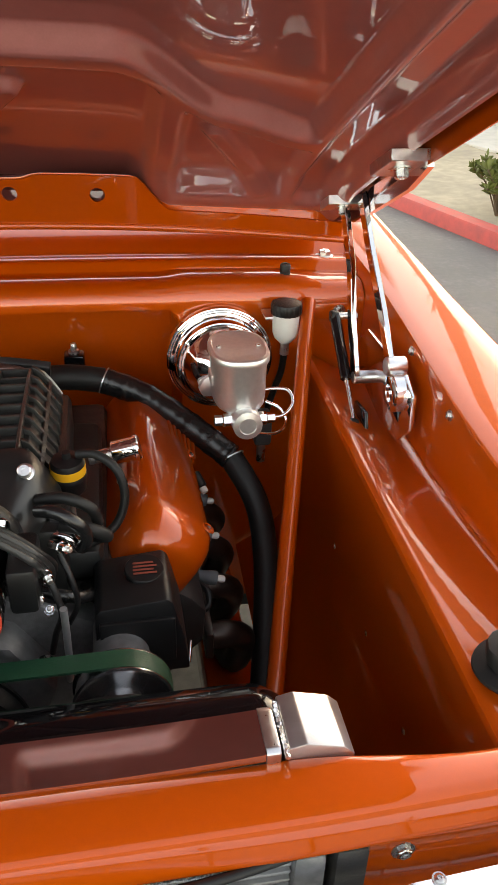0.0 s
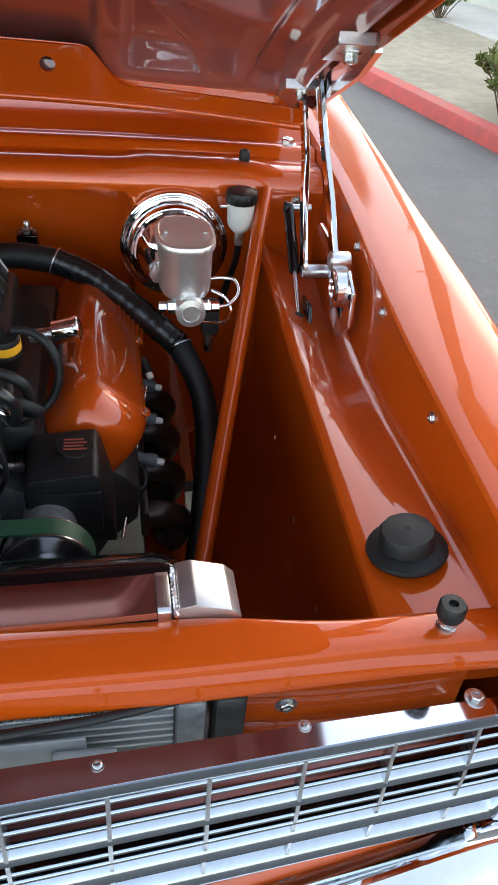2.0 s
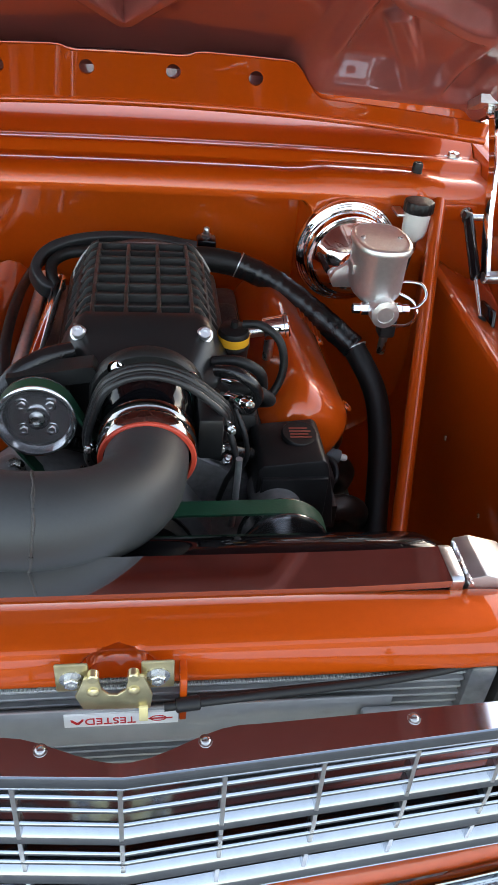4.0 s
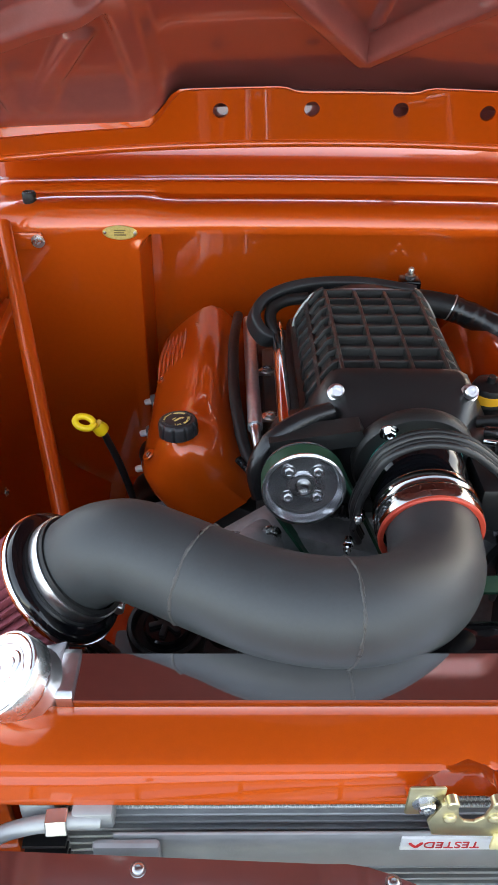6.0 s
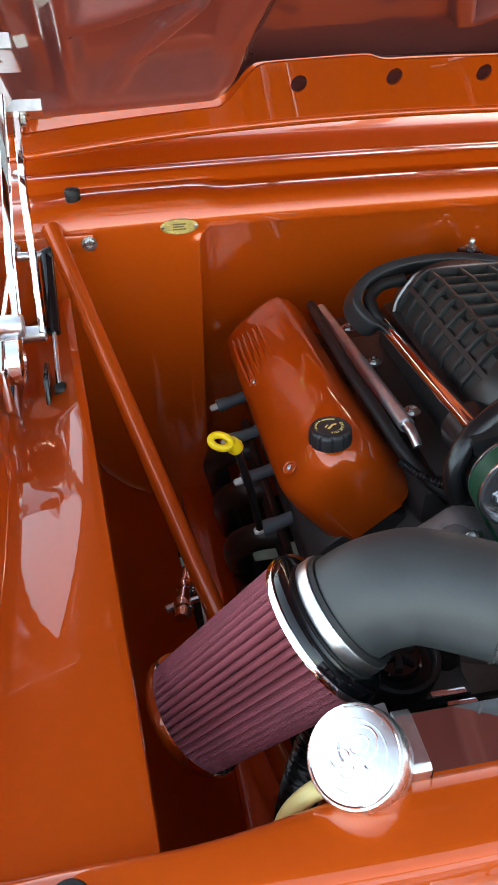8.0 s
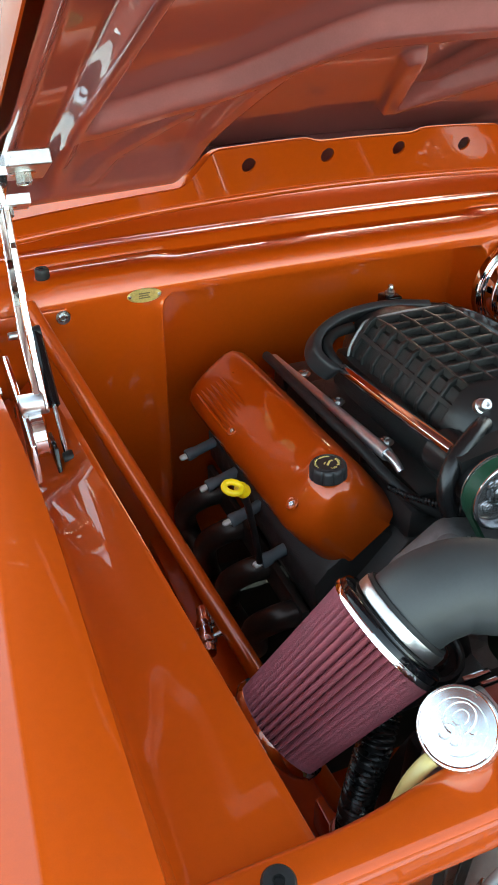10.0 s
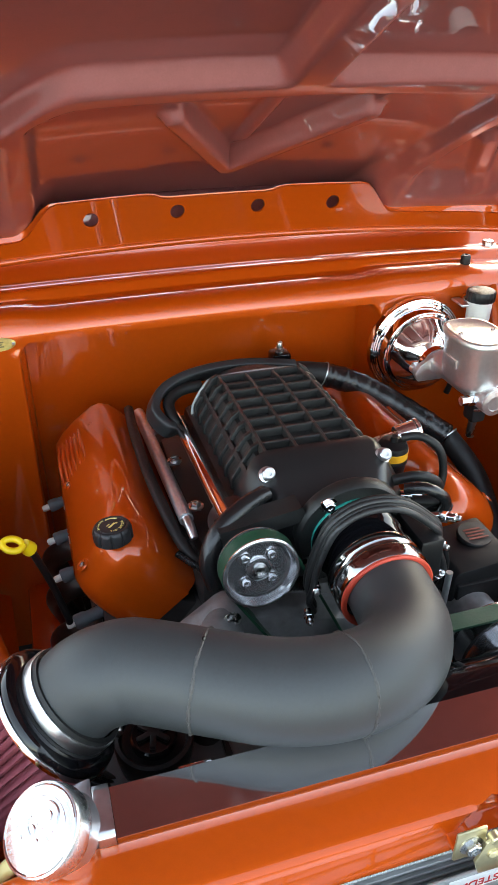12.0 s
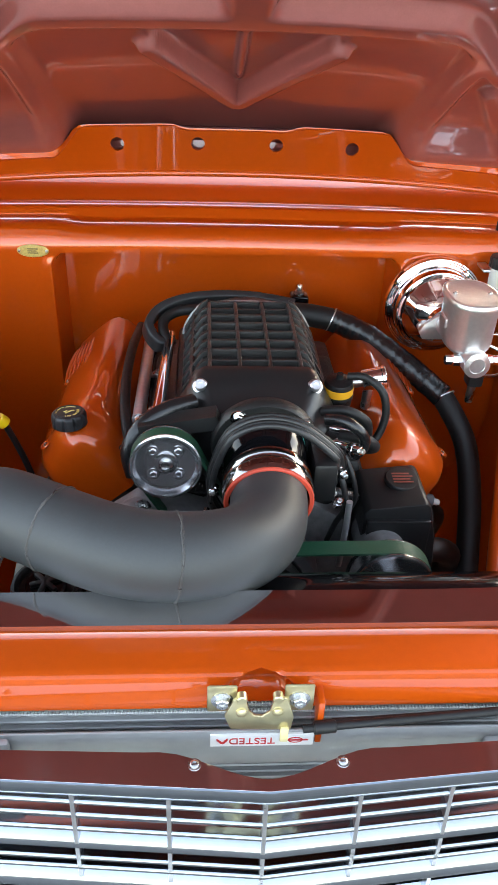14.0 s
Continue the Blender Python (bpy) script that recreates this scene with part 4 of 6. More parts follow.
def condenser():
    t = thing("condenser", (CX, 0.15, 0.45), "aluminium condenser with fine tubes behind the grille", "condenser")
    part("core", box((-0.345, 0.156, 0.45), (0.315, 0.172, 0.884)), FINS, t, "dark finned core")
    tube_me = finish("flat_tube", box((-0.345, -0.0035, -0.0016), (0.315, 0.0035, 0.0016), 0.001, 1), DULLALU)
    for k in range(38):
        z = 0.8795 - 0.0112 * k
        piece("flat_tube", tube_me, Matrix.Translation((0, 0.1535, z)), t)
    for z, h in ((0.8800, 0.0062), (0.8695, 0.0042)):
        fins = bmesh.new()
        for k in range(186):
            x = -0.340 + 0.0035 * k
            v = [fins.verts.new((x + dx, 0.1535 - dy, z + dz)) for dz in (-h / 2, h / 2) for dx, dy in ((0.0, 0.0012), (0.0012, 0.0036), (0.0024, 0.0012))]
            for q in ((0, 1, 4, 3), (1, 2, 5, 4), (3, 4, 5)):
                fins.faces.new([v[i] for i in q])
        tagged(part("corrugated_strip", fins, FINBRIGHT, t, "row of fine bright fins"), kind="stuff")
    part("cover_plate", box((-0.30, 0.1285, 0.815), (0.235, 0.1315, 0.868), 0.001), DULLALU, t, "plain aluminium plate")
    part("lower_plate", box((-0.30, 0.1465, 0.60), (0.235, 0.149, 0.700), 0.001), DULLALU, t)
    for x0, x1 in ((-0.378, -0.346), (0.316, 0.345)):
        part("end_tank", box((x0, 0.145, 0.45), (x1, 0.178, 0.880), 0.006), DULLALU if x0 < 0 else CAST, t)
    part("drier", box((0.352, 0.146, 0.72), (0.384, 0.178, 0.879), 0.008), IRON, t)
    part("block_fitting", box((-0.333, 0.136, 0.862), (-0.300, 0.158, 0.884), 0.003), DULLALU, t)
    part("bracket", box((-0.316, 0.119, 0.805), (-0.262, 0.128, 0.866), 0.004), DULLALU, t, "bare aluminium bracket")
    part("bracket", box((0.205, 0.119, 0.800), (0.262, 0.128, 0.856), 0.004), DULLALU, t, "bare aluminium bracket")
    pipe = part("pipe", tube([(-0.310, 0.138, 0.873), (-0.345, 0.136, 0.875), (-0.385, 0.133, 0.865), (-0.410, 0.130, 0.842), (-0.423, 0.129, 0.79)], 0.007, 14, 6), DULLALU, t, "bent aluminium refrigerant pipe")
    part("nut", cyl((-0.402, 0.1312, 0.851), (-0.414, 0.130, 0.829), 0.0105, 0.001, 6), STEEL, pipe)
    part("nut", cyl((-0.335, 0.1363, 0.875), (-0.352, 0.1355, 0.8745), 0.0115, 0.001, 6), STEEL, pipe)
    for k in range(5):
        part("louvre", box((-0.375, 0.130, 0.845 - 0.012 * k), (-0.340, 0.140, 0.849 - 0.012 * k)), BLACK, t)
    return t


condenser()


def release_cable():
    t = thing("release_cable", (0.15, 0.128, 0.87), "black hood release cable running across the condenser", "cable")
    part("sheath", tube([(0.020, 0.118, 0.884), (0.09, 0.124, 0.884), (0.17, 0.130, 0.884), (0.26, 0.140, 0.882), (0.34, 0.158, 0.878), (0.365, 0.178, 0.874)], 0.0042, 10, 6), RUBBER, t)
    part("second_sheath", tube([(0.05, 0.128, 0.880), (0.14, 0.133, 0.880), (0.24, 0.142, 0.877), (0.33, 0.158, 0.872), (0.36, 0.178, 0.868)], 0.0035, 10, 6), RUBBER, t)
    part("ferrule", cyl((0.030, 0.119, 0.8838), (0.052, 0.121, 0.8838), 0.0065, 0.001, 12), BLACK, t)
    return t


release_cable()


def hood_latch():
    t = thing("hood_latch", (-0.02, 0.125, 0.88), "yellow zinc-plated hood latch bolted to the support", "hood latch")
    for x0, x1 in ((-0.0725, -0.044), (0.0005, 0.029)):
        part("ear", box((x0, 0.1265, 0.900), (x1, 0.1300, 0.936), 0.002), ZINC, t)
        part("spacer", box((x0 + 0.004, 0.1300, 0.901), (x1 - 0.004, 0.1585, 0.908), 0.001), PAINT, t)
        piece("bolt", LATCHBOLT, Matrix.Translation(((x0 + x1) / 2, 0.1265, 0.918)) @ Matrix.Rotation(math.pi / 2, 4, "X"), t)
    part("catch_plate", prism([(-0.056, 0.902), (-0.050, 0.884), (0.008, 0.881), (0.010, 0.900), (0.003, 0.926), (-0.004, 0.929), (-0.010, 0.924), (-0.013, 0.908), (-0.020, 0.902), (-0.028, 0.903), (-0.033, 0.910), (-0.036, 0.925), (-0.042, 0.929), (-0.048, 0.925)], 0.1195, 0.1225, "y", 0.0006), ZINC, t)
    for x in (-0.046, 0.003):
        part("side_web", box((x - 0.002, 0.1215, 0.886), (x + 0.002, 0.1285, 0.922), 0.0008), ZINC, t)
    for x in (-0.040, -0.006):
        part("rivet", lathe([(0, 0), (0.0055, 0), (0.0052, 0.002), (0.003, 0.0035), (0, 0.004)], (x, 0.1195, 0.909), (0, -1, 0), 16), ZINC, t)
        part("hook", lathe([(0, 0), (0.005, 0), (0.005, 0.007), (0.004, 0.008), (0, 0.008)], (x, 0.126, 0.926), (0, -1, 0), 14), ZINC, t)
    part("lever", box((-0.002, 0.1165, 0.866), (0.006, 0.1198, 0.886), 0.001), YELLOWED, t)
    part("side_tab", box((0.034, 0.125, 0.852), (0.0405, 0.157, 0.912), 0.0015), PAINT, t, "orange painted tab")
    return t


YELLOWED = material("yellowed_plastic", (0.70, 0.60, 0.30), 0.5, vary=0.1)
hood_latch()


def lettering(text, size, mat, parent, m, label=""):
    """Flat letters with the built-in font, as a part."""
    cu = bpy.data.curves.new("lettering", "FONT")
    cu.body, cu.size, cu.align_x, cu.align_y, cu.extrude = text, size, "CENTER", "CENTER", 0.0003
    cu.materials.append(mat)
    ob = new("lettering", cu)
    ob.parent = parent
    ob.matrix_basis = Matrix.Translation(-BASE[parent]) @ m
    BASE[ob] = BASE[parent]
    return tagged(ob, label)


def sticker():
    t = thing("sticker", (-0.018, 0.1275, 0.856), "white sticker with red print upside down on the condenser", "sticker")
    part("backing", box((-0.069, 0.1265, 0.8470), (0.033, 0.1284, 0.8645)), LABELWHITE, t)
    m = Matrix.Translation((-0.028, 0.1263, 0.8555)) @ Matrix.Rotation(math.pi / 2, 4, "X") @ Matrix.Rotation(math.pi, 4, "Z")
    lettering("TESTED", 0.0135, LABELRED, t, m, "red capitals")
    for a, c in (((-0.052, 0.1263, 0.8590), (-0.057, 0.1263, 0.8520)), ((-0.057, 0.1263, 0.8520), (-0.063, 0.1263, 0.8585))):
        part("tick", flat_bar([a, c], 0.0018, 0.0006, (0, 1, 0)), LABELRED, t)
    part("logo_oval", lathe([(0.0075, 0), (0.0075, 0.0005), (0.0062, 0.0005), (0.0062, 0)], (0.015, 0.1265, 0.8555), (0, -1, 0), 24, (1, 0.55)), LABELRED, t)
    part("logo_bar", box((0.006, 0.1260, 0.8545), (0.028, 0.1264, 0.8562)), LABELRED, t)
    return t


sticker()


# ---- the radiator and its fan shroud ----
def radiator():
    t = thing("radiator", (CX, 0.23, 0.42), "polished aluminium radiator with welded end tanks", "radiator")
    plate = [[(x, 0.2545, z - 0.009), (x, 0.2545, z - 0.001), (x, 0.2535, z), (x, 0.2055, z), (x, 0.2055, z - 0.009)] for x, z in [(-0.337 + 0.639 * k / 40, 0.9345 + 0.0042 * max(0.0, (k - 30) / 10) ** 2) for k in range(41)]]
    part("top_plate", loft(plate), MIRRORALU, t, "mirror polished top plate")
    part("core", box((-0.335, 0.219, 0.42), (0.318, 0.252, 0.924)), FINS, t)
    for x0, x1 in ((0.3025, 0.3155), (-0.352, -0.3375)):
        part("weld_flange", prism([(0.206, 0.924), (0.206, 0.937), (0.211, 0.940), (0.250, 0.940), (0.257, 0.937), (0.257, 0.42), (0.219, 0.42), (0.219, 0.924)], x0, x1, "x", 0.001), SATIN, t)
    part("weld_bead", tube([(0.3195 + 0.0008 * math.sin(k * 2.6), 0.200 + 0.0024 * k, 0.938 + 0.0012 * math.sin(k * 3.1)) for k in range(26)], lambda f: 0.0022 + 0.0004 * math.sin(f * 70), 8, 2), SATIN, t, "rippled weld")
    part("end_tank", prism([(0.322, 0.937), (0.338, 0.941), (0.372, 0.931), (0.383, 0.920), (0.384, 0.40), (0.322, 0.40)], 0.209, 0.268, "y", 0.002), TANKALU, t)
    part("end_tank", prism([(-0.352, 0.935), (-0.372, 0.929), (-0.380, 0.918), (-0.380, 0.40), (-0.352, 0.40)], 0.221, 0.268, "y", 0.002), TANKALU, t)
    part("filler_neck", lathe([(0, -0.02), (0.028, -0.02), (0.029, 0.002), (0.033, 0.005), (0.033, 0.012), (0.034, 0.020), (0, 0.020)], (-0.374, 0.228, 0.9225), (-0.50, -0.27, 0.82), 28), SATIN, t, "cast filler neck")
    part("neck_block", box((-0.386, 0.210, 0.880), (-0.353, 0.236, 0.922), 0.007), SATIN, t)
    return t


MIRRORALU = material("mirror_aluminium", (0.70, 0.69, 0.71), 0.06, 1.0, vary=0.10, grain=16.0)
RADIATOR = radiator()


def radiator_cap():
    ax = Vector((-0.50, -0.27, 0.82)).normalized()
    at = Vector((-0.395, 0.2165, 0.957)) - ax * 0.0225
    t = part("cap", lathe([(0, 0), (0.034, 0), (0.0355, 0.002), (0.0362, 0.005), (0.0362, 0.019), (0.0352, 0.0215), (0.033, 0.0225), (0, 0.0225)], at, ax, 48), BRUSHEDCAP, RADIATOR, "round polished cap with an embossed badge")
    for r in (0.0318,):
        part("ring", lathe([(r, 0.0223), (r + 0.0012, 0.0232), (r + 0.0018, 0.0223)], at, ax, 48), POLISHED, t)
    m = frame_to(at + ax * 0.0226, ax)
    m = m @ Matrix.Rotation(-0.35, 4, "Z")

    def stroke(cx, cy, rx, ry, a0, a1, r=0.0008):
        pts = [m @ Vector((cx + rx * math.cos(radians(a0 + (a1 - a0) * k / 24)), cy + ry * math.sin(radians(a0 + (a1 - a0) * k / 24)), 0.0)) for k in range(25)]
        part("badge_stroke", tube(pts, r * 0.8, 6, 1, smooth=False), BRUSHEDCAP, t)
    stroke(0.0, 0.0, 0.0245, 0.0245, -60, 215)
    stroke(-0.004, 0.006, 0.0125, 0.0150, -20, 290, 0.0011)
    stroke(-0.004, 0.007, 0.0060, 0.0075, 0, 360)
    stroke(-0.003, -0.010, 0.0052, 0.0070, 0, 360, 0.0011)
    stroke(0.007, -0.009, 0.0036, 0.0050, 0, 360)
    stroke(0.010, 0.007, 0.0032, 0.0030, 90, 400)
    stroke(-0.012, -0.012, 0.0016, 0.0090, 60, 280, 0.0011)
    return t


BRUSHEDCAP = material("brushed_cap", (0.74, 0.74, 0.74), 0.26, 1.0, vary=0.12, grain=200.0)
radiator_cap()


def hose(name, pts, r, mat, label, category, n=8, seg=16):
    t = thing(name, pts[-1], label, category)
    part("hose_body", tube(pts, r, seg, n), mat, t)
    return t


hose("overflow_hose", [(-0.392, 0.220, 0.916), (-0.410, 0.217, 0.922), (-0.424, 0.2155, 0.919), (-0.438, 0.2145, 0.901), (-0.445, 0.215, 0.872), (-0.447, 0.218, 0.83), (-0.447, 0.230, 0.70)], 0.0074, CREAM, "cream overflow hose beside the radiator cap", "hose")


def fan_shroud():
    t = thing("fan_shroud", (CX, 0.30, 0.45), "gloss black fan shroud behind the radiator", "fan shroud")
    rows = []
    for y, grow in ((0.258, -0.014), (0.264, -0.006), (0.274, -0.001), (0.290, 0.001), (0.312, -0.003), (0.334, -0.013), (0.348, -0.028), (0.352, -0.045)):
        sec = []
        x0, x1, z0, z1, r = -0.11 - grow, 0.362 + grow, 0.45, 0.897 + grow, 0.05
        for cx, cz, a0 in ((x1 - r, z1 - r, 0), (x0 + r, z1 - r, 90), (x0 + r, z0 + r, 180), (x1 - r, z0 + r, 270)):
            for k in range(7):
                a = radians(a0 + 15 * k)
                sec.append((cx + r * math.cos(a), y, cz + r * math.sin(a)))
        rows.append(sec)
    part("housing", loft(rows), GLOSSBLACK, t)
    part("low_housing", box((-0.345, 0.262, 0.45), (-0.118, 0.335, 0.765), 0.012), BLACK, t)
    part("fan_ring", lathe([(0.150, 0), (0.157, 0), (0.157, 0.035), (0.150, 0.035)], (-0.19, 0.330, 0.60), (0, 1, 0), 48), BLACK, t)
    part("fan_ring", lathe([(0.150, 0), (0.157, 0), (0.157, 0.035), (0.150, 0.035)], (0.17, 0.345, 0.68), (0, 1, 0), 48), BLACK, t)
    return t


fan_shroud()


# ---- the engine ----
def slope(y):
    return -0.055 * (y - 0.68)


def engine_block():
    t = thing("engine_block", (0, 0.82, 0.35), "dark cast engine block below the valve covers", "engine block")
    part("block", prism([(-0.16, 0.35), (0.16, 0.35), (0.21, 0.55), (0.27, 0.66), (0.17, 0.78), (-0.17, 0.78), (-0.27, 0.66), (-0.21, 0.55)], 0.60, 1.10, "y", 0.008), IRON, t)
    for s in (-1, 1):
        part("cylinder_head", prism([(s * 0.15, 0.76), (s * 0.215, 0.790), (s * 0.285, 0.735), (s * 0.305, 0.71), (s * 0.30, 0.65), (s * 0.25, 0.60), (s * 0.13, 0.70)], 0.63, 1.09, "y", 0.006), IRON, t)
    part("front_cover", prism([(-0.13, 0.45), (0.13, 0.45), (0.17, 0.62), (0.15, 0.78), (0.06, 0.83), (-0.06, 0.83), (-0.15, 0.78), (-0.17, 0.62)], 0.555, 0.60, "y", 0.010), CAST, t)
    part("water_pump", prism([(-0.23, 0.66), (-0.10, 0.60), (0.06, 0.62), (0.10, 0.72), (0.05, 0.80), (-0.07, 0.83), (-0.16, 0.86), (-0.24, 0.80)], 0.50, 0.56, "y", 0.014), CAST, t)
    part("outlet", tube([(-0.155, 0.53, 0.82), (-0.175, 0.50, 0.835), (-0.20, 0.46, 0.83)], 0.026, 18, 6), CAST, t)
    for x, y, z, r in ((-0.05, 0.495, 0.77, 0.030), (-0.10, 0.50, 0.70, 0.036), (0.03, 0.49, 0.70, 0.034)):
        part("boss", lathe([(0, 0), (r, 0), (r, 0.02), (r * 0.8, 0.03), (r * 0.4, 0.03), (r * 0.35, 0.024), (0, 0.024)], (x, y, z), (0, -1, 0), 22), CAST, t)
    for x, y, z in ((-0.205, 0.555, 0.84), (-0.225, 0.545, 0.80), (-0.16, 0.548, 0.855), (0.09, 0.545, 0.78)):
        piece("bolt", BOLT, Matrix.Translation((x, y - 0.05, z)) @ Matrix.Rotation(math.pi / 2, 4, "X"), t)
    part("manifold", box((-0.175, 0.60, 0.775), (0.175, 1.08, 0.835), 0.015), IRON, t)
    return t


engine_block()


COVER_FRONT = {-1: 0.628, 1: 0.614}


def valve_cover(s, label):
    c = Vector((s * 0.287, 0.85, 0.80))
    t = thing("valve_cover", c, label, "valve cover", "valve covers")
    tx, tz = s * 0.766, -0.643   # outwards and down along the face
    nx, nz = s * 0.643, 0.766    # out of the face

    def P(a, n, y):
        n += 0.018 if s < 0 else 0.0
        return Vector((s * 0.287 + tx * a + nx * n, y, 0.848 + tz * a + nz * n + slope(y)))
    y0, y1 = COVER_FRONT[s], 1.130
    base = [(-0.080, -0.125), (-0.081, -0.050), (-0.077, -0.022), (-0.066, -0.006), (-0.050, 0.0), (-0.025, 0.002), (0.0, 0.0025), (0.028, 0.001), (0.050, -0.004), (0.064, -0.014), (0.072, -0.032), (0.075, -0.060), (0.076, -0.125)]
    rows = []
    n = 64
    for i in range(n + 1):
        f = i / n
        y = y0 + (y1 - y0) * f
        d = min(f, 1 - f) * (y1 - y0)
        r_in = 0.075 if f < 0.5 else 0.050
        k = 1.0 if d > r_in else math.sqrt(max(0.0, 1 - (1 - d / r_in) ** 2))
        low = 0.046 * (1 - k)
        row = []
        for a, h in base:
            end = 0.50 if f < 0.5 else 0.74
            aa = a * (end + (1 - end) * k) * (0.80 if s > 0 and a > 0 else (0.90 if s < 0 and a < 0 else 1.0))
            hh = h - low * clamp01((h + 0.095) / 0.05)
            # raised filler shoulder towards the front
            if s < 0:
                hh += 0.006 * ease(0.15, 0.06, abs(y - 0.655)) * ease(0.055, 0.02, abs(a + 0.028))
                hh += 0.007 * ease(0.046, 0.030, math.hypot(y - 0.660, a + 0.028)) * (1 if h > -0.04 else 0)
            row.append(P(aa, hh, y))
        rows.append(row)
    rows.insert(0, [P(a * 0.50, -0.125, y0 - 0.001) for a, h in base])
    rows.append([P(a * 0.74, -0.125, y1 + 0.001) for a, h in base])
    part("cover", loft(rows, closed=False), PAINT, t, "", 60)
    for k in range(6):
        a = -0.008 + 0.0105 * k
        dip = 0.06 * max(0, a - 0.025)
        part("fin", tube([P(a, -0.0015 - dip, 0.905), P(a, 0.0015 - dip, 0.96), P(a, 0.0015 - dip, 1.01), P(a, -0.0015 - dip, 1.065)], lambda f: 0.0043 * math.sin(math.pi * clamp01(0.05 + 0.9 * f)) ** 0.6, 8, 6), PAINT, t)
    for y, a in ((0.679, 0.036), (0.797, -0.010), (0.907, 0.036), (1.027, -0.030)):
        m = frame_to(P(a, -0.002, y), (nx, 0, nz))
        piece("bolt_seat", SEAT, m, t)
        piece("bolt", COVERBOLT, m, t)
    return t


COVERBOLT = bolt_mesh("cover_bolt", STEEL, 0.0042, 0.0032, False)
SEAT = finish("bolt_seat", lathe([(0, 0.0005), (0.0065, 0.0005), (0.0075, 0.0025), (0.0095, 0.0028), (0.0108, 0.0005)], seg=20), PAINT)
valve_cover(-1, "glossy orange valve cover with an oil filler cap")
valve_cover(1, "glossy orange valve cover beside the braided hose")


CAPBLACK = material("matte_black_cap", (0.020, 0.020, 0.021), 0.42, vary=0.2, grain=90.0)


def oil_cap():
    at = Vector((-0.280, 0.660, 0.887))
    ax = Vector((-0.06, 0.06, 1)).normalized()
    t = thing("oil_cap", at, "black scalloped oil filler cap with yellow print", "oil cap")
    m = frame_to(at, ax)
    rows = []
    for h, r, dent in ((0, 0.0242, 0.0), (0.002, 0.0268, 0.0022), (0.016, 0.0266, 0.0022), (0.020, 0.0252, 0.0014), (0.0222, 0.0232, 0.0), (0.0225, 0.0215, 0.0)):
        rows.append([m @ Vector(((r - dent * max(0.0, math.cos(10 * th)) ** 6) * math.cos(th), (r - dent * max(0.0, math.cos(10 * th)) ** 6) * math.sin(th), h)) for th in [2 * math.pi * k / 160 for k in range(160)]])
    part("cap", loft(rows), CAPBLACK, t)
    part("rim", lathe([(0.0182, 0.0224), (0.0188, 0.0232), (0.0196, 0.0224)], at, ax, 40), BLACK, t)
    txt = "ENGINE OIL"
    for k, ch in enumerate(txt):
        if ch == " ":
            continue
        a = radians(150 - 12.5 * k)
        mm = m @ Matrix.Translation((0.0146 * math.cos(a), 0.0146 * math.sin(a), 0.0226)) @ Matrix.Rotation(a - math.pi / 2, 4, "Z")
        lettering(ch, 0.0055, LABELYELLOW, t, mm)
    for k, ch in enumerate("MANUAL"):
        a = radians(262 + 13.5 * k)
        mm = m @ Matrix.Translation((0.0180 * math.cos(a), 0.0180 * math.sin(a), 0.0226)) @ Matrix.Rotation(a + math.pi / 2, 4, "Z")
        lettering(ch, 0.0048, LABELYELLOW, t, mm)
    for k in range(5):
        a = radians(196 + 11.5 * k)
        me = finish("print_bar", box((-0.0012, -0.0016, 0), (0.0012, 0.0016, 0.0003)), LABELYELLOW)
        piece("print_bar", me, m @ Matrix.Translation((0.0162 * math.cos(a), 0.0162 * math.sin(a), 0.0225)) @ Matrix.Rotation(a, 4, "Z"), t)
    for x, y, w, hgt in ((0, 0.001, 0.012, 0.003), (-0.007, 0.003, 0.003, 0.003), (0.002, -0.004, 0.006, 0.0018)):
        me = finish("oil_symbol", box((-w / 2, -hgt / 2, 0), (w / 2, hgt / 2, 0.0004)), LABELYELLOW)
        piece("oil_symbol", me, m @ Matrix.Translation((x, y, 0.0225)), t)
    return t


oil_cap()


def breather():
    at = Vector((0.185, 0.760, 0.912))
    t = thing("breather", at, "short chrome breather on the valve cover", "breather")
    part("stub", cyl(at - Vector((0.035, 0, 0.006)), at, 0.010, 0.001, 16), STEEL, t)
    part("cap", lathe([(0, 0), (0.017, 0), (0.018, 0.002), (0.018, 0.032), (0.0195, 0.033), (0.0195, 0.038), (0.017, 0.040), (0, 0.039)], at, (1, -0.02, 0.22), 32), CHROME, t)
    part("foot", cyl((0.195, 0.760, 0.86), (0.197, 0.760, 0.905), 0.008, 0.001, 14), STEEL, t)
    return t


breather()


def dipstick():
    t = thing("dipstick", (-0.36, 0.70, 0.72), "yellow oil dipstick loop on a black stem", "dipstick")
    part("stem", tube([(-0.355, 0.72, 0.70), (-0.372, 0.712, 0.79), (-0.392, 0.70, 0.868)], 0.0055, 10, 6), BLACK, t)
    part("collar", lathe([(0, 0), (0.010, 0), (0.011, 0.004), (0.009, 0.016), (0, 0.018)], (-0.390, 0.701, 0.862), (-0.5, -0.2, 0.8), 16), YELLOW, t)
    ring = [(-0.412 + 0.0125 * math.cos(a), 0.690 + 0.0085 * math.sin(a), 0.884 - 0.003 * math.cos(a) + 0.004 * math.sin(a)) for a in [2 * math.pi * k / 20 for k in range(21)]]
    part("loop", tube(ring, 0.0048, 10, 1, smooth=False), YELLOW, t)
    return t


dipstick()


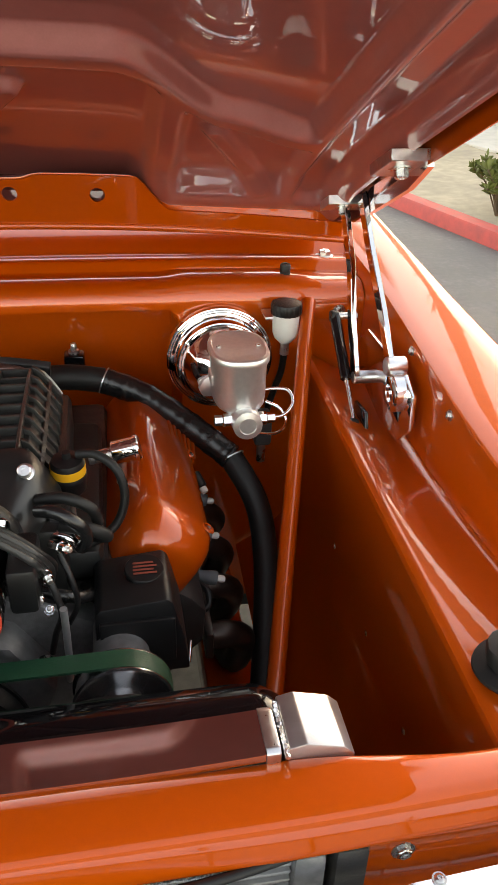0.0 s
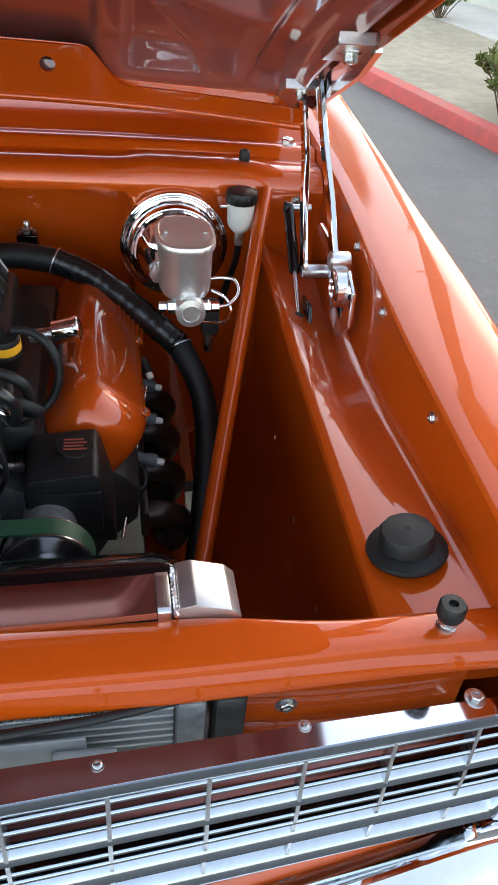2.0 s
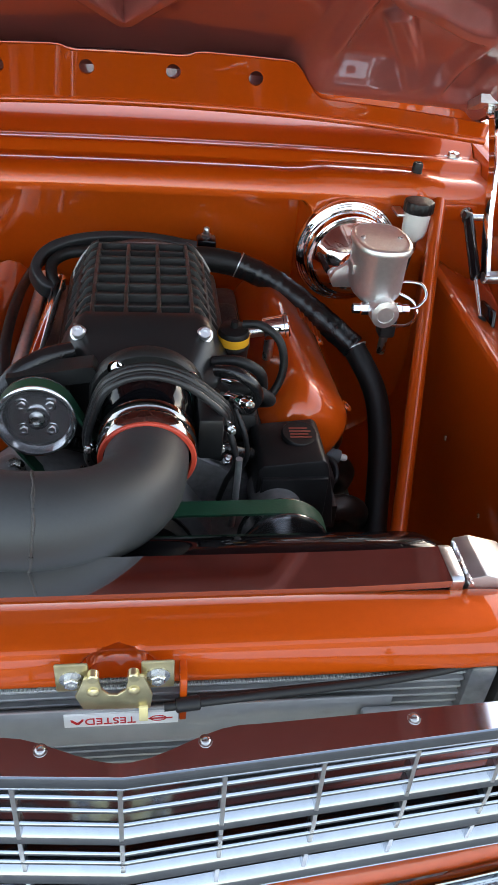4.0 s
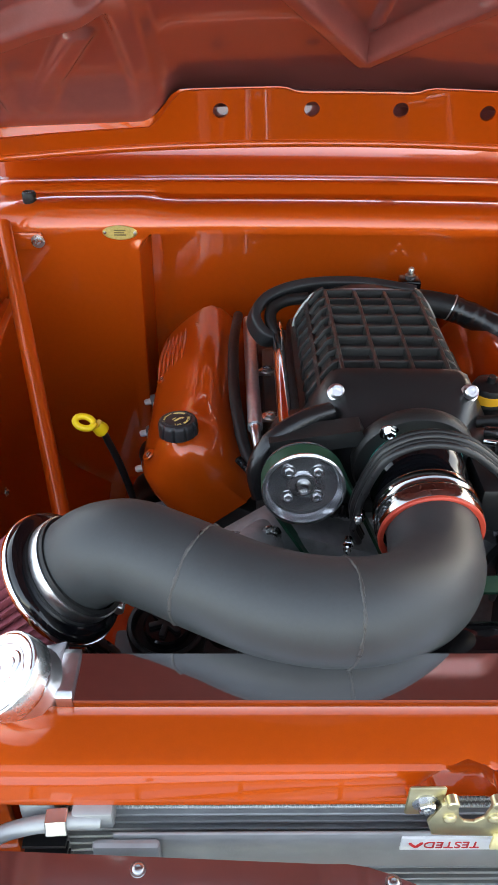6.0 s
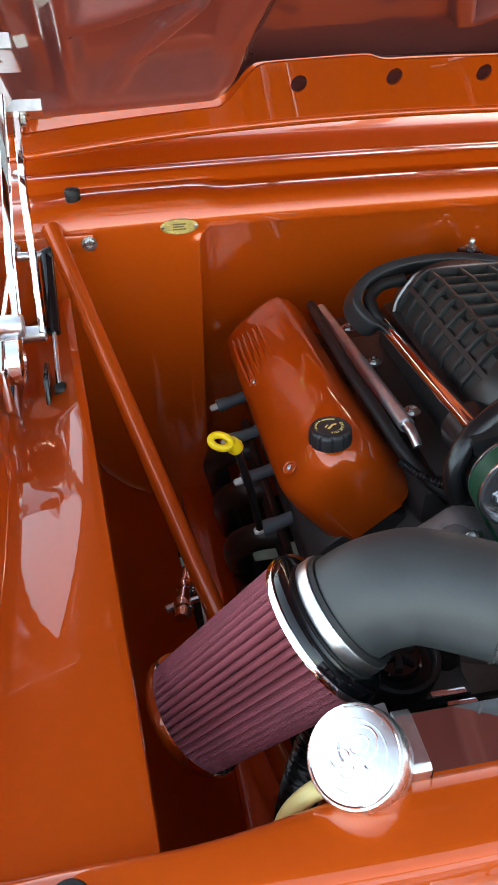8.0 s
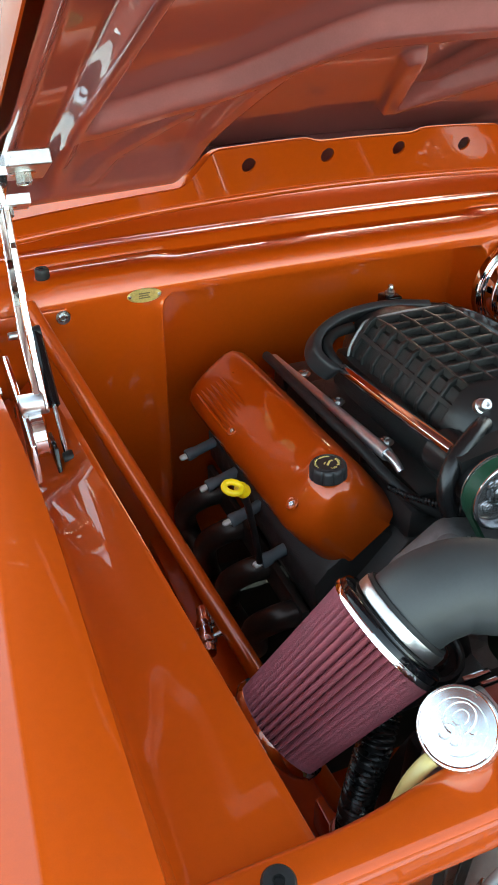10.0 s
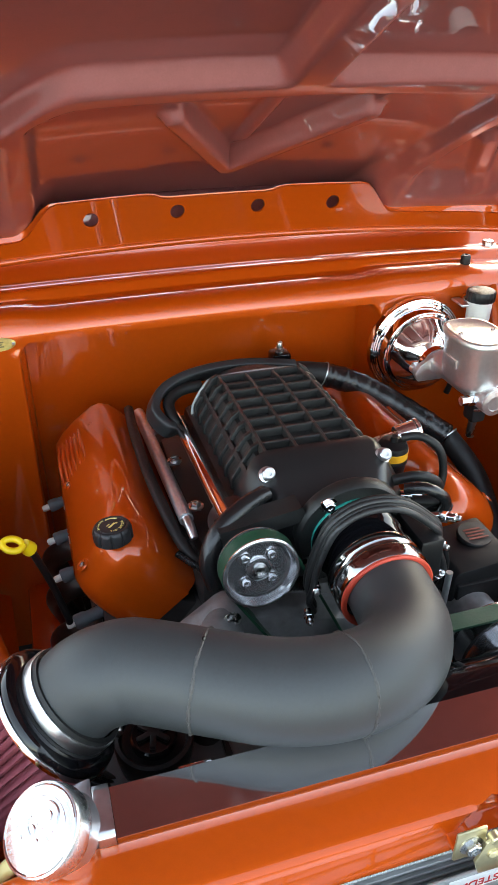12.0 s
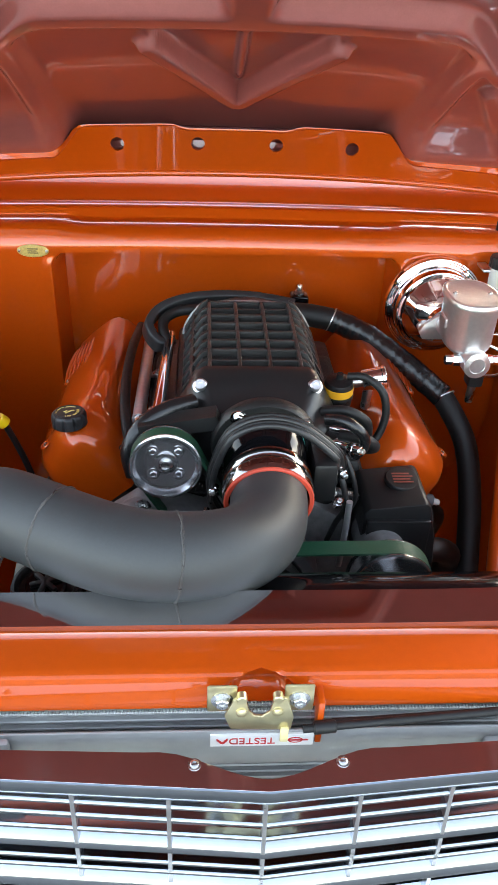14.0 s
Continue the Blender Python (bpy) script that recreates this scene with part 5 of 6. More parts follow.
def plug_boot(at, i):
    t = thing("plug_boot", at, "grey spark plug boot with its wire", "spark plug boot", "spark plug boots")
    a = Vector(at)
    s = -1 if a.x < 0 else 1
    d = Vector((-s * 0.85, 0.10, 0.18)).normalized()
    part("boot", lathe([(0, 0), (0.0105, 0), (0.012, 0.003), (0.0115, 0.016), (0.010, 0.020), (0.010, 0.062), (0, 0.064)], a, d, 18), GREYBOOT, t)
    part("terminal", lathe([(0, 0), (0.006, 0), (0.006, 0.010), (0.004, 0.013), (0, 0.013)], a, -d, 12), WHITE, t)
    part("wire", tube([a + d * 0.055, a + d * 0.09 + Vector((0, 0.01, -0.02)), a + d * 0.08 + Vector((0, 0.05, -0.07))], 0.0045, 8, 5), RUBBER, t)
    return t


for k, p in enumerate(((-0.364, 1.045, 0.694), (-0.362, 0.940, 0.694), (-0.359, 0.836, 0.694), (-0.348, 0.732, 0.686), (0.345, 0.94, 0.69), (0.34, 0.836, 0.69), (0.335, 0.732, 0.682))):
    plug_boot(p, k)


def exhaust_header(s):
    t = thing("exhaust_header", (s * 0.36, 0.82, 0.42), "dull steel exhaust header beside the block", "exhaust header", "exhaust headers")
    for k, y in enumerate((0.665, 0.78, 0.89, 1.00)):
        part("runner", tube([(s * 0.315, y, 0.625), (s * 0.345, y + 0.005, 0.62), (s * 0.372, y + 0.03, 0.58), (s * 0.36, y + 0.07, 0.50), (s * 0.34, 0.98, 0.42)], 0.022, 16, 6), TITAN, t)
    part("flange", box((*sorted((s * 0.305, s * 0.318))[:1], 0.64, 0.60), (sorted((s * 0.305, s * 0.318))[1], 1.06, 0.650), 0.003), TITAN, t)
    return t


exhaust_header(-1)
exhaust_header(1)


# ---- the supercharger ----
PULLEYBOLT = bolt_mesh("pulley_bolt", MACHINED, 0.0055, 0.005)


def supercharger():
    t = thing("supercharger", (0, 0.75, 0.80), "black ribbed supercharger on top of the engine", "supercharger")
    part("case", box((-0.122, 0.565, 0.80), (0.122, 0.945, 0.925), 0.012), TEXTURED, t)
    part("runner_base", box((-0.165, 0.60, 0.80), (0.165, 0.96, 0.862), 0.014), TEXTURED, t)
    # ribbed lid: a faceted crown, its ribs standing proud
    sec = [(-0.1085, 0.915), (-0.1070, 0.936), (-0.0785, 0.9785), (-0.068, 0.9795), (0.068, 0.9795), (0.0785, 0.9785), (0.1070, 0.936), (0.1085, 0.915)]

    def lid_row(y, drop, pinch=1.0):
        return [(x * pinch, y, max(0.915, z - drop)) for x, z in sec]
    part("lid", loft([lid_row(0.640, 0.0), lid_row(0.70, -0.002), lid_row(0.86, -0.002), lid_row(0.905, 0.004), lid_row(0.925, 0.018, 0.97), lid_row(0.94, 0.045, 0.95)]), TEXTURED, t)
    part("front_hood", loft([[(x, y, z) for x, z in s2] for y, s2 in (
        (0.645, [(-0.119, 0.915), (-0.117, 0.937), (-0.088, 0.990), (-0.074, 0.998), (0.074, 0.998), (0.088, 0.990), (0.117, 0.937), (0.119, 0.915)]),
        (0.628, [(-0.119, 0.915), (-0.117, 0.937), (-0.088, 0.990), (-0.074, 0.999), (0.074, 0.999), (0.088, 0.990), (0.117, 0.937), (0.119, 0.915)]),
        (0.598, [(-0.112, 0.905), (-0.108, 0.935), (-0.086, 0.980), (-0.070, 0.987), (0.070, 0.987), (0.086, 0.980), (0.108, 0.935), (0.112, 0.905)]),
        (0.565, [(-0.096, 0.885), (-0.090, 0.925), (-0.070, 0.960), (-0.055, 0.966), (0.055, 0.966), (0.070, 0.960), (0.090, 0.925), (0.096, 0.885)]),
        (0.535, [(-0.070, 0.875), (-0.066, 0.925), (-0.054, 0.945), (-0.040, 0.952), (0.048, 0.952), (0.062, 0.945), (0.076, 0.925), (0.080, 0.875)]))]), SMOOTHBLACK, t, "smooth sloping front")

    def lidz(y):
        return 0.988 + (0.002 if 0.69 < y < 0.87 else 0.0)
    xs = (-0.068, -0.0227, 0.0227, 0.068)
    ys = [0.648 + 0.0318 * k for k in range(9)]
    for x in xs:
        part("rib", loft([[(x - 0.0042, y, z - 0.014), (x + 0.0042, y, z - 0.014), (x + 0.0026, y, z + 0.0022), (x + 0.0014, y, z + 0.0034), (x - 0.0014, y, z + 0.0034), (x - 0.0026, y, z + 0.0022)] for y, z in ((0.640, 0.988), (0.70, 0.990), (0.86, 0.990), (0.900, 0.985), (0.915, 0.976))]), RIBBLACK, t)
    for y in ys:
        z = lidz(y) - 0.0 if y < 0.87 else 0.986
        part("rib", loft([[(x, y - 0.0044, z - 0.014), (x, y + 0.0044, z - 0.014), (x, y + 0.0028, z + 0.0016), (x, y + 0.0015, z + 0.0028), (x, y - 0.0015, z + 0.0028), (x, y - 0.0028, z + 0.0016)] for x in (-0.072, 0.072)]), RIBBLACK, t)
    for s in (-1, 1):
        for y in [0.648 + 0.0318 * k for k in range(9)]:
            pts = [(s * 0.070, 0.9925), (s * 0.0815, 0.986), (s * 0.1105, 0.940), (s * 0.1115, 0.915), (s * 0.100, 0.915), (s * 0.072, 0.972)]
            part("side_rib", prism(pts, y - 0.0042, y + 0.0042, "y", 0.0014), TEXTURED, t)
        for x, z in ((0.0945, 0.9615),):
            part("side_rail", flat_bar([(s * x, 0.645, z), (s * x, 0.91, z)], 0.009, 0.004, (s * 0.83, 0, 0.56)), TEXTURED, t)
        part("corner_bolt", lathe([(0, 0), (0.0108, 0), (0.0110, 0.002), (0.0110, 0.007), (0.0086, 0.008), (0.0084, 0.018), (0.0068, 0.0195), (0.0036, 0.0195), (0.0034, 0.015), (0, 0.015)], (s * 0.0815, 0.610, 0.983), (0, -0.75, 0.66), 24), SATIN, t, "bright cap-head corner bolt")
    part("rear_gasket", tube([(-0.113, 0.908, 0.915), (-0.110, 0.910, 0.938), (-0.092, 0.914, 0.966), (-0.072, 0.918, 0.978), (0.0, 0.920, 0.981), (0.072, 0.918, 0.978), (0.092, 0.914, 0.966), (0.110, 0.910, 0.938)], 0.0026, 8, 6), DULLALU, t, "bare metal gasket edge")
    part("rear_housing", loft([[(0.10 * k * math.cos(a), y, 0.915 + 0.062 * k * math.sin(a)) for a in [radians(20 * j) for j in range(18)]] for y, k in ((0.92, 1.0), (0.955, 0.98), (0.975, 0.85))]), TEXTURED, t)
    # drive snout and pulley
    part("snout", lathe([(0, 0), (0.033, 0), (0.033, 0.05), (0.036, 0.075), (0.036, 0.11), (0, 0.11)], (-0.127, 0.615, 0.922), (0, -1, 0.06), 28), SMOOTHBLACK, t)
    part("idler_arm", loft([[(-0.165, y, 0.965), (-0.06, y, 0.982), (-0.05, y, 0.962), (-0.16, y, 0.945)] for y in (0.53, 0.56)]), TEXTURED, t)
    ax = Vector((0.02, -1, 0.10)).normalized()
    c = Vector((-0.127, 0.512, 0.930))
    pul = part("pulley", lathe([(0.030, 0), (0.0465, 0), (0.0475, 0.0015), (0.0475, 0.003), (0.0445, 0.0035), (0.0445, 0.026), (0.0475, 0.0265), (0.0478, 0.029), (0.0455, 0.0305), (0.0435, 0.0305), (0.0425, 0.027), (0.040, 0.0185), (0.036, 0.0165), (0.016, 0.0165), (0.0155, 0.020), (0.0125, 0.021), (0, 0.021)], c, ax, 56), MACHINED, t, "polished dished drive pulley")
    m = frame_to(c + ax * 0.0165, ax)
    for k in range(4):
        a = radians(45 + 90 * k)
        piece("pulley_bolt", PULLEYBOLT, m @ Matrix.Translation((0.0235 * math.cos(a), 0.0235 * math.sin(a), 0)), pul)
    part("hub_nut", lathe([(0, 0.020), (0.0095, 0.020), (0.0095, 0.024), (0.006, 0.0255), (0.0055, 0.022), (0, 0.022)], c, ax, 20), STEEL, pul)
    return t


SMOOTHBLACK = material("satin_black_casting", (0.014, 0.014, 0.0145), 0.30, 0.0, vary=0.08, grain=120.0, bump=0.05, bump_scale=1200.0, spec=0.4)
SUPERCHARGER = supercharger()


def drive_belt(name_label, c0, r0, c1, r1, y0, y1):
    """A flat belt round two pulleys whose axes run along y."""
    c0, c1 = Vector(c0), Vector(c1)
    d = c1 - c0
    L = d.length
    ang = math.atan2(d.y, d.x)
    be = math.acos((r0 - r1) / L)
    pts = []
    for k in range(25):
        a = ang + be + (2 * math.pi - 2 * be) * k / 24
        pts.append((c0.x + r0 * math.cos(a), c0.y + r0 * math.sin(a), math.cos(a), math.sin(a)))
    for k in range(25):
        a = ang - be + 2 * be * k / 24
        pts.append((c1.x + r1 * math.cos(a), c1.y + r1 * math.sin(a), math.cos(a), math.sin(a)))
    t = thing("drive_belt", (c0.x, y0, c0.y), name_label, "belt", "drive belts")
    th = 0.0035
    secs = [[(x, y0, z), (x, y1, z), (x + th * nx, y1, z + th * nz), (x + th * nx, y0, z + th * nz)] for x, z, nx, nz in pts]
    secs.append(secs[0])
    part("band", loft(secs, caps=False), GREEN, t)
    return t


drive_belt("green ribbed belt round the chrome supercharger pulley", (-0.126, 0.931), 0.0447, (-0.02, 0.73), 0.034, 0.487, 0.508)
drive_belt("green accessory belt running to the lower pulley", (0.181, 0.780), 0.0555, (-0.03, 0.733), 0.10, 0.418, 0.444)


PULLEYGREY = material("worn_pulley_steel", (0.42, 0.42, 0.43), 0.22, 0.95, vary=0.3, grain=60.0)


def accessory_pulley():
    c = Vector((0.181, 0.446, 0.780))
    t = thing("accessory_pulley", c, "steel accessory pulley under the green belt", "pulley")
    part("wheel", lathe([(0, -0.002), (0.0575, -0.002), (0.0585, 0), (0.0585, 0.0018), (0.0555, 0.002), (0.0555, 0.028), (0.0585, 0.0285), (0.0585, 0.0305), (0.056, 0.032), (0.048, 0.028), (0.020, 0.024), (0.018, 0.034), (0, 0.034)], c, (0, -1, 0), 48), PULLEYGREY, t)
    part("shaft", cyl(c, c + Vector((0, 0.10, 0)), 0.035, 0.004, 24), CAST, t)
    c2 = Vector((-0.03, 0.446, 0.733))
    part("lower_wheel", lathe([(0, -0.002), (0.103, -0.002), (0.103, 0.0018), (0.0995, 0.002), (0.0995, 0.028), (0.103, 0.0285), (0.103, 0.031), (0.08, 0.026), (0, 0.026)], c2, (0, -1, 0), 48), BLACK, t)
    part("lower_shaft", cyl(c2, c2 + Vector((0, 0.10, 0)), 0.04, 0.004, 24), CAST, t)
    return t


accessory_pulley()


def steering_reservoir():
    t = thing("fluid_reservoir", (0.205, 0.53, 0.75), "black plastic fluid reservoir with red print on its cap", "reservoir")
    part("body", prism([(0.150, 0.735), (0.268, 0.735), (0.262, 0.790), (0.248, 0.850), (0.241, 0.857), (0.160, 0.848), (0.152, 0.84)], 0.500, 0.60, "y", 0.004), BLACK, t)
    part("step", box((0.157, 0.494, 0.76), (0.250, 0.502, 0.830), 0.003), BLACK, t)
    part("cap", lathe([(0, 0), (0.024, 0), (0.0255, 0.002), (0.0255, 0.006), (0.024, 0.008), (0, 0.0085)], (0.216, 0.562, 0.851), (0.05, -0.1, 1), 32), BLACK, t)
    for k in range(4):
        part("print_bar", box((0.202, 0.5495 + 0.006 * k, 0.8588 + 0.0006 * k), (0.232 - 0.004 * (k % 2), 0.5524 + 0.006 * k, 0.8596 + 0.0006 * k)), LABELORANGE, t)
    return t


steering_reservoir()


# ---- air intake ----
def intake():
    ax = Vector((0.0, -1, -0.10)).normalized()
    o = Vector((0.006, 0.548, 0.937))
    t = part("throttle_body", lathe([(0, 0), (0.070, 0), (0.073, 0.004), (0.073, 0.018), (0.070, 0.022), (0.056, 0.024), (0, 0.024)], o, ax, 48), TEXTURED, SUPERCHARGER, "black throttle body")
    part("barrel", lathe([(0.050, 0.02), (0.0555, 0.02), (0.056, 0.06), (0.0535, 0.064), (0.0535, 0.10), (0.050, 0.10)], o, ax, 48), GLOSSBLACK, t)
    part("coupler", lathe([(0.0515, 0.122), (0.0570, 0.1265), (0.0574, 0.1275), (0.0574, 0.1300), (0.0560, 0.1315), (0.0515, 0.1315)], o, ax, 48), SILICONE, t, "red silicone coupler")
    part("clamp", lathe([(0.0535, 0.086), (0.0565, 0.086), (0.0580, 0.0875), (0.0585, 0.090), (0.0585, 0.099), (0.0570, 0.1005), (0.0562, 0.1025), (0.0562, 0.1050), (0.0575, 0.1070), (0.0588, 0.1085), (0.0590, 0.1110), (0.0590, 0.1190), (0.0582, 0.1245), (0.0565, 0.1270), (0.0535, 0.1270)], o, ax, 56), DARKCHROME, t, "dark chrome band clamp with a groove")
    m = frame_to(o + ax * 0.022, ax)
    for k in range(4):
        a = radians(35 + 90 * k)
        piece("flange_bolt", CHROMEBOLT, m @ Matrix.Translation((0.0635 * math.cos(a), 0.0635 * math.sin(a), 0)), t)
    part("motor_box", box((0.066, 0.455, 0.895), (0.098, 0.53, 0.955), 0.006), BLACK, t)
    part("teal_seal", lathe([(0.0555, 0.0235), (0.0562, 0.026), (0.0555, 0.0285)], o, ax, 48), TEAL, t, "teal gasket")
    return t


DARKCHROME = material("dark_chrome", (0.36, 0.35, 0.34), 0.10, 1.0, vary=0.08, grain=60.0)
TEAL = material("teal_gasket", (0.02, 0.32, 0.26), 0.5, vary=0.05)
intake()

PIPE = [(0.006, 0.442, 0.930), (0.004, 0.400, 0.930), (-0.006, 0.352, 0.935), (-0.034, 0.310, 0.945), (-0.076, 0.284, 0.957), (-0.125, 0.275, 0.965), (-0.175, 0.285, 0.967), (-0.222, 0.308, 0.967), (-0.265, 0.330, 0.969), (-0.300, 0.345, 0.971), (-0.322, 0.350, 0.966), (-0.338, 0.354, 0.957), (-0.351, 0.3565, 0.945), (-0.363, 0.358, 0.932)]


def intake_pipe():
    t = thing("intake_pipe", (-0.13, 0.31, 0.90), "satin black curved intake pipe with weld seams", "intake pipe")
    part("pipe", tube(PIPE, 0.0485, 44, 8), SATINBLACK, t)
    line = smooth_path(PIPE, 8)
    for i in (37, 59):
        d = (line[i + 1] - line[i - 1]).normalized()
        m = frame_to(line[i], d)
        pts = [m @ Vector((0.0480 * math.cos(2 * math.pi * k / 120), 0.0480 * math.sin(2 * math.pi * k / 120), 0.0003 * math.sin(k * 1.7) + 0.0004 * math.sin(k * 0.37))) for k in range(121)]
        part("weld_seam", tube(pts, lambda f: 0.0017 + 0.0003 * math.sin(f * 260) + 0.0004 * math.sin(f * 71), 7, 1, smooth=False), SEAMGREY, t, "scuffed grey weld seam")
    return t


SEAMGREY = material("scuffed_weld", (0.050, 0.048, 0.046), 0.5, vary=0.7, grain=300.0, bump=0.8)
intake_pipe()


def air_filter():
    a, c = Vector((-0.369, 0.358, 0.926)), Vector((-0.494, 0.362, 0.818))
    ax = (c - a).normalized()
    L = (c - a).length
    t = thing("air_filter", a, "pleated dark red cotton cone air filter", "air filter")
    m = frame_to(a, ax)
    n = 46
    rows = []
    for h, r in ((0.010, 0.0675), (L * 0.5, 0.0612), (L - 0.006, 0.0545)):
        row = []
        for k in range(n * 4):
            rr = r * (1 + (0.035, -0.02, -0.14, -0.02)[k % 4])
            th = 2 * math.pi * k / (n * 4)
            row.append(m @ Vector((rr * math.cos(th), rr * math.sin(th), h)))
        rows.append(row)
    part("pleats", loft(rows), COTTON, t, "", 80)
    part("base_ring", lathe([(0.050, -0.004), (0.064, -0.004), (0.0690, -0.001), (0.0703, 0.003), (0.070, 0.0085), (0.066, 0.0105), (0.050, 0.0105)], a, ax, 56), GLOSSBLACK, t)
    part("chrome_band", lathe([(0.0700, 0.0055), (0.0715, 0.0055), (0.0722, 0.0070), (0.0718, 0.0118), (0.068, 0.0128)], a, ax, 56), CHROME, t)
    part("end_cap", lathe([(0, L + 0.004), (0.044, L + 0.005), (0.050, L + 0.008), (0.056, L + 0.0065), (0.0605, L + 0.001), (0.0612, L - 0.004), (0.0602, L - 0.008), (0.053, L - 0.009), (0, L - 0.009)], a, ax, 48), CHROME, t, "chrome end cap")
    part("neck", lathe([(0.049, -0.024), (0.0535, -0.024), (0.0540, -0.022), (0.0540, -0.006), (0.060, -0.002), (0.049, -0.002)], a, ax, 48), RUBBER, t)
    cl = part("clamp", lathe([(0.0542, -0.0190), (0.0556, -0.0190), (0.0560, -0.0178), (0.0560, -0.0080), (0.0556, -0.0068), (0.0542, -0.0068)], a, ax, 48), SATIN, t, "bright worm-drive clamp")
    part("clamp_screw", cyl(m @ Vector((-0.012, -0.059, -0.013)), m @ Vector((0.014, -0.059, -0.013)), 0.006, 0.001, 12), STEEL, cl)
    return t


air_filter()

# ---- pipes, hoses and cables of the engine ----
def fuel_rail():
    t = thing("fuel_rail", (-0.179, 0.86, 0.87), "bright steel fuel rail beside the supercharger", "fuel rail")
    part("pipe", tube([(-0.181, 1.06, 0.856), (-0.179, 0.86, 0.873), (-0.177, 0.672, 0.889)], 0.0104, 20, 4), RAILMETAL, t)
    part("end_fitting", tube([(-0.177, 0.675, 0.889), (-0.176, 0.655, 0.889), (-0.174, 0.638, 0.880)], lambda f: 0.008 - 0.002 * f, 12, 4), SATIN, t)
    for y in (0.71, 0.86, 0.985):
        z = 0.889 - 0.084 * (y - 0.672)
        part("bracket", box((-0.172, y - 0.006, z - 0.010), (-0.148, y + 0.006, z - 0.004), 0.001), SATIN, t)
        piece("bolt", BOLT, Matrix.Translation((-0.155, y, z - 0.004)), t)
        part("injector", cyl((-0.179, y + 0.03, z - 0.008), (-0.170, y + 0.03, z - 0.055), 0.007, 0.001, 12), BLACK, t)
    return t


fuel_rail()


def coolant_pipe():
    t = thing("coolant_pipe", (-0.140, 0.75, 0.93), "polished copper-toned pipe along the supercharger", "pipe")
    part("pipe", tube([(-0.137, 0.925, 0.912), (-0.140, 0.75, 0.930), (-0.142, 0.575, 0.948)], 0.0095, 18, 4), POLISHED, t)
    return t


coolant_pipe()
LOOPRUBBER = material("dusty_black_rubber", (0.022, 0.023, 0.024), 0.42, 0.0, spec=0.45, vary=0.25, bump=0.2, bump_scale=700.0)
DUCTBLACK = material("corrugated_duct", (0.012, 0.012, 0.012), 0.28, 0.0, vary=0.2, grain=100.0, spec=0.5)
HOSES = [
    ("coolant_hose", [(-0.088, 0.945, 0.955), (-0.125, 0.940, 0.952), (-0.148, 0.922, 0.942), (-0.146, 0.896, 0.925), (-0.132, 0.885, 0.910)], 0.0095, RUBBER, "thinner black hose curled inside the coolant hose", "hose"),
    ("vacuum_hose", [(-0.200, 1.05, 0.872), (-0.207, 0.93, 0.884), (-0.207, 0.80, 0.888), (-0.200, 0.70, 0.884), (-0.188, 0.64, 0.868), (-0.165, 0.60, 0.850), (-0.13, 0.57, 0.835)], 0.0085, RUBBER, "black rubber hose beside the fuel rail", "hose"),
    ("wiring_loom", [(-0.200, 0.628, 0.868), (-0.180, 0.600, 0.864), (-0.150, 0.572, 0.862), (-0.12, 0.545, 0.862), (-0.085, 0.535, 0.862), (-0.05, 0.53, 0.860)], lambda f: 0.0045 + 0.0045 * ease(0.2, 0.6, f) + 0.0009 * math.sin(f * 270), BRAID, "corrugated black wiring loom", "wiring"),
    ("front_hose", [(-0.090, 0.585, 0.972), (-0.125, 0.565, 0.972), (-0.160, 0.548, 0.955), (-0.178, 0.535, 0.925), (-0.172, 0.525, 0.890)], 0.0125, BRAID, "black hose over the pulley's back", "hose"),
    ("steering_hose", [(0.118, 0.575, 0.925), (0.150, 0.565, 0.925), (0.172, 0.575, 0.905), (0.165, 0.60, 0.885), (0.14, 0.62, 0.875)], 0.0085, RUBBER, "black hose curling beside the bypass valve", "hose"),
    ("bypass_hose", [(0.140, 0.664, 0.972), (0.165, 0.655, 0.975), (0.190, 0.642, 0.958), (0.198, 0.635, 0.920), (0.185, 0.625, 0.885), (0.155, 0.61, 0.87), (0.125, 0.60, 0.872)], 0.0060, RUBBER, "thin black hose looping from the bypass valve", "hose"),
    ("lower_hose", [(0.08, 0.53, 0.87), (0.12, 0.52, 0.86), (0.145, 0.54, 0.84), (0.14, 0.58, 0.82)], 0.008, BRAID, "corrugated black loom low beside the reservoir", "wiring"),
    ("header_hose", [(-0.345, 0.375, 0.800), (-0.375, 0.345, 0.765), (-0.392, 0.335, 0.700), (-0.398, 0.335, 0.630), (-0.396, 0.335, 0.585)], lambda f: 0.0190 + 0.0024 * math.sin(f * 240), DUCTBLACK, "black corrugated duct below the air filter", "duct"),
    ("radiator_hose", [(-0.20, 0.47, 0.83), (-0.212, 0.445, 0.79), (-0.215, 0.41, 0.74), (-0.215, 0.37, 0.66)], 0.021, RUBBER, "black radiator hose under the intake pipe", "hose"),
]


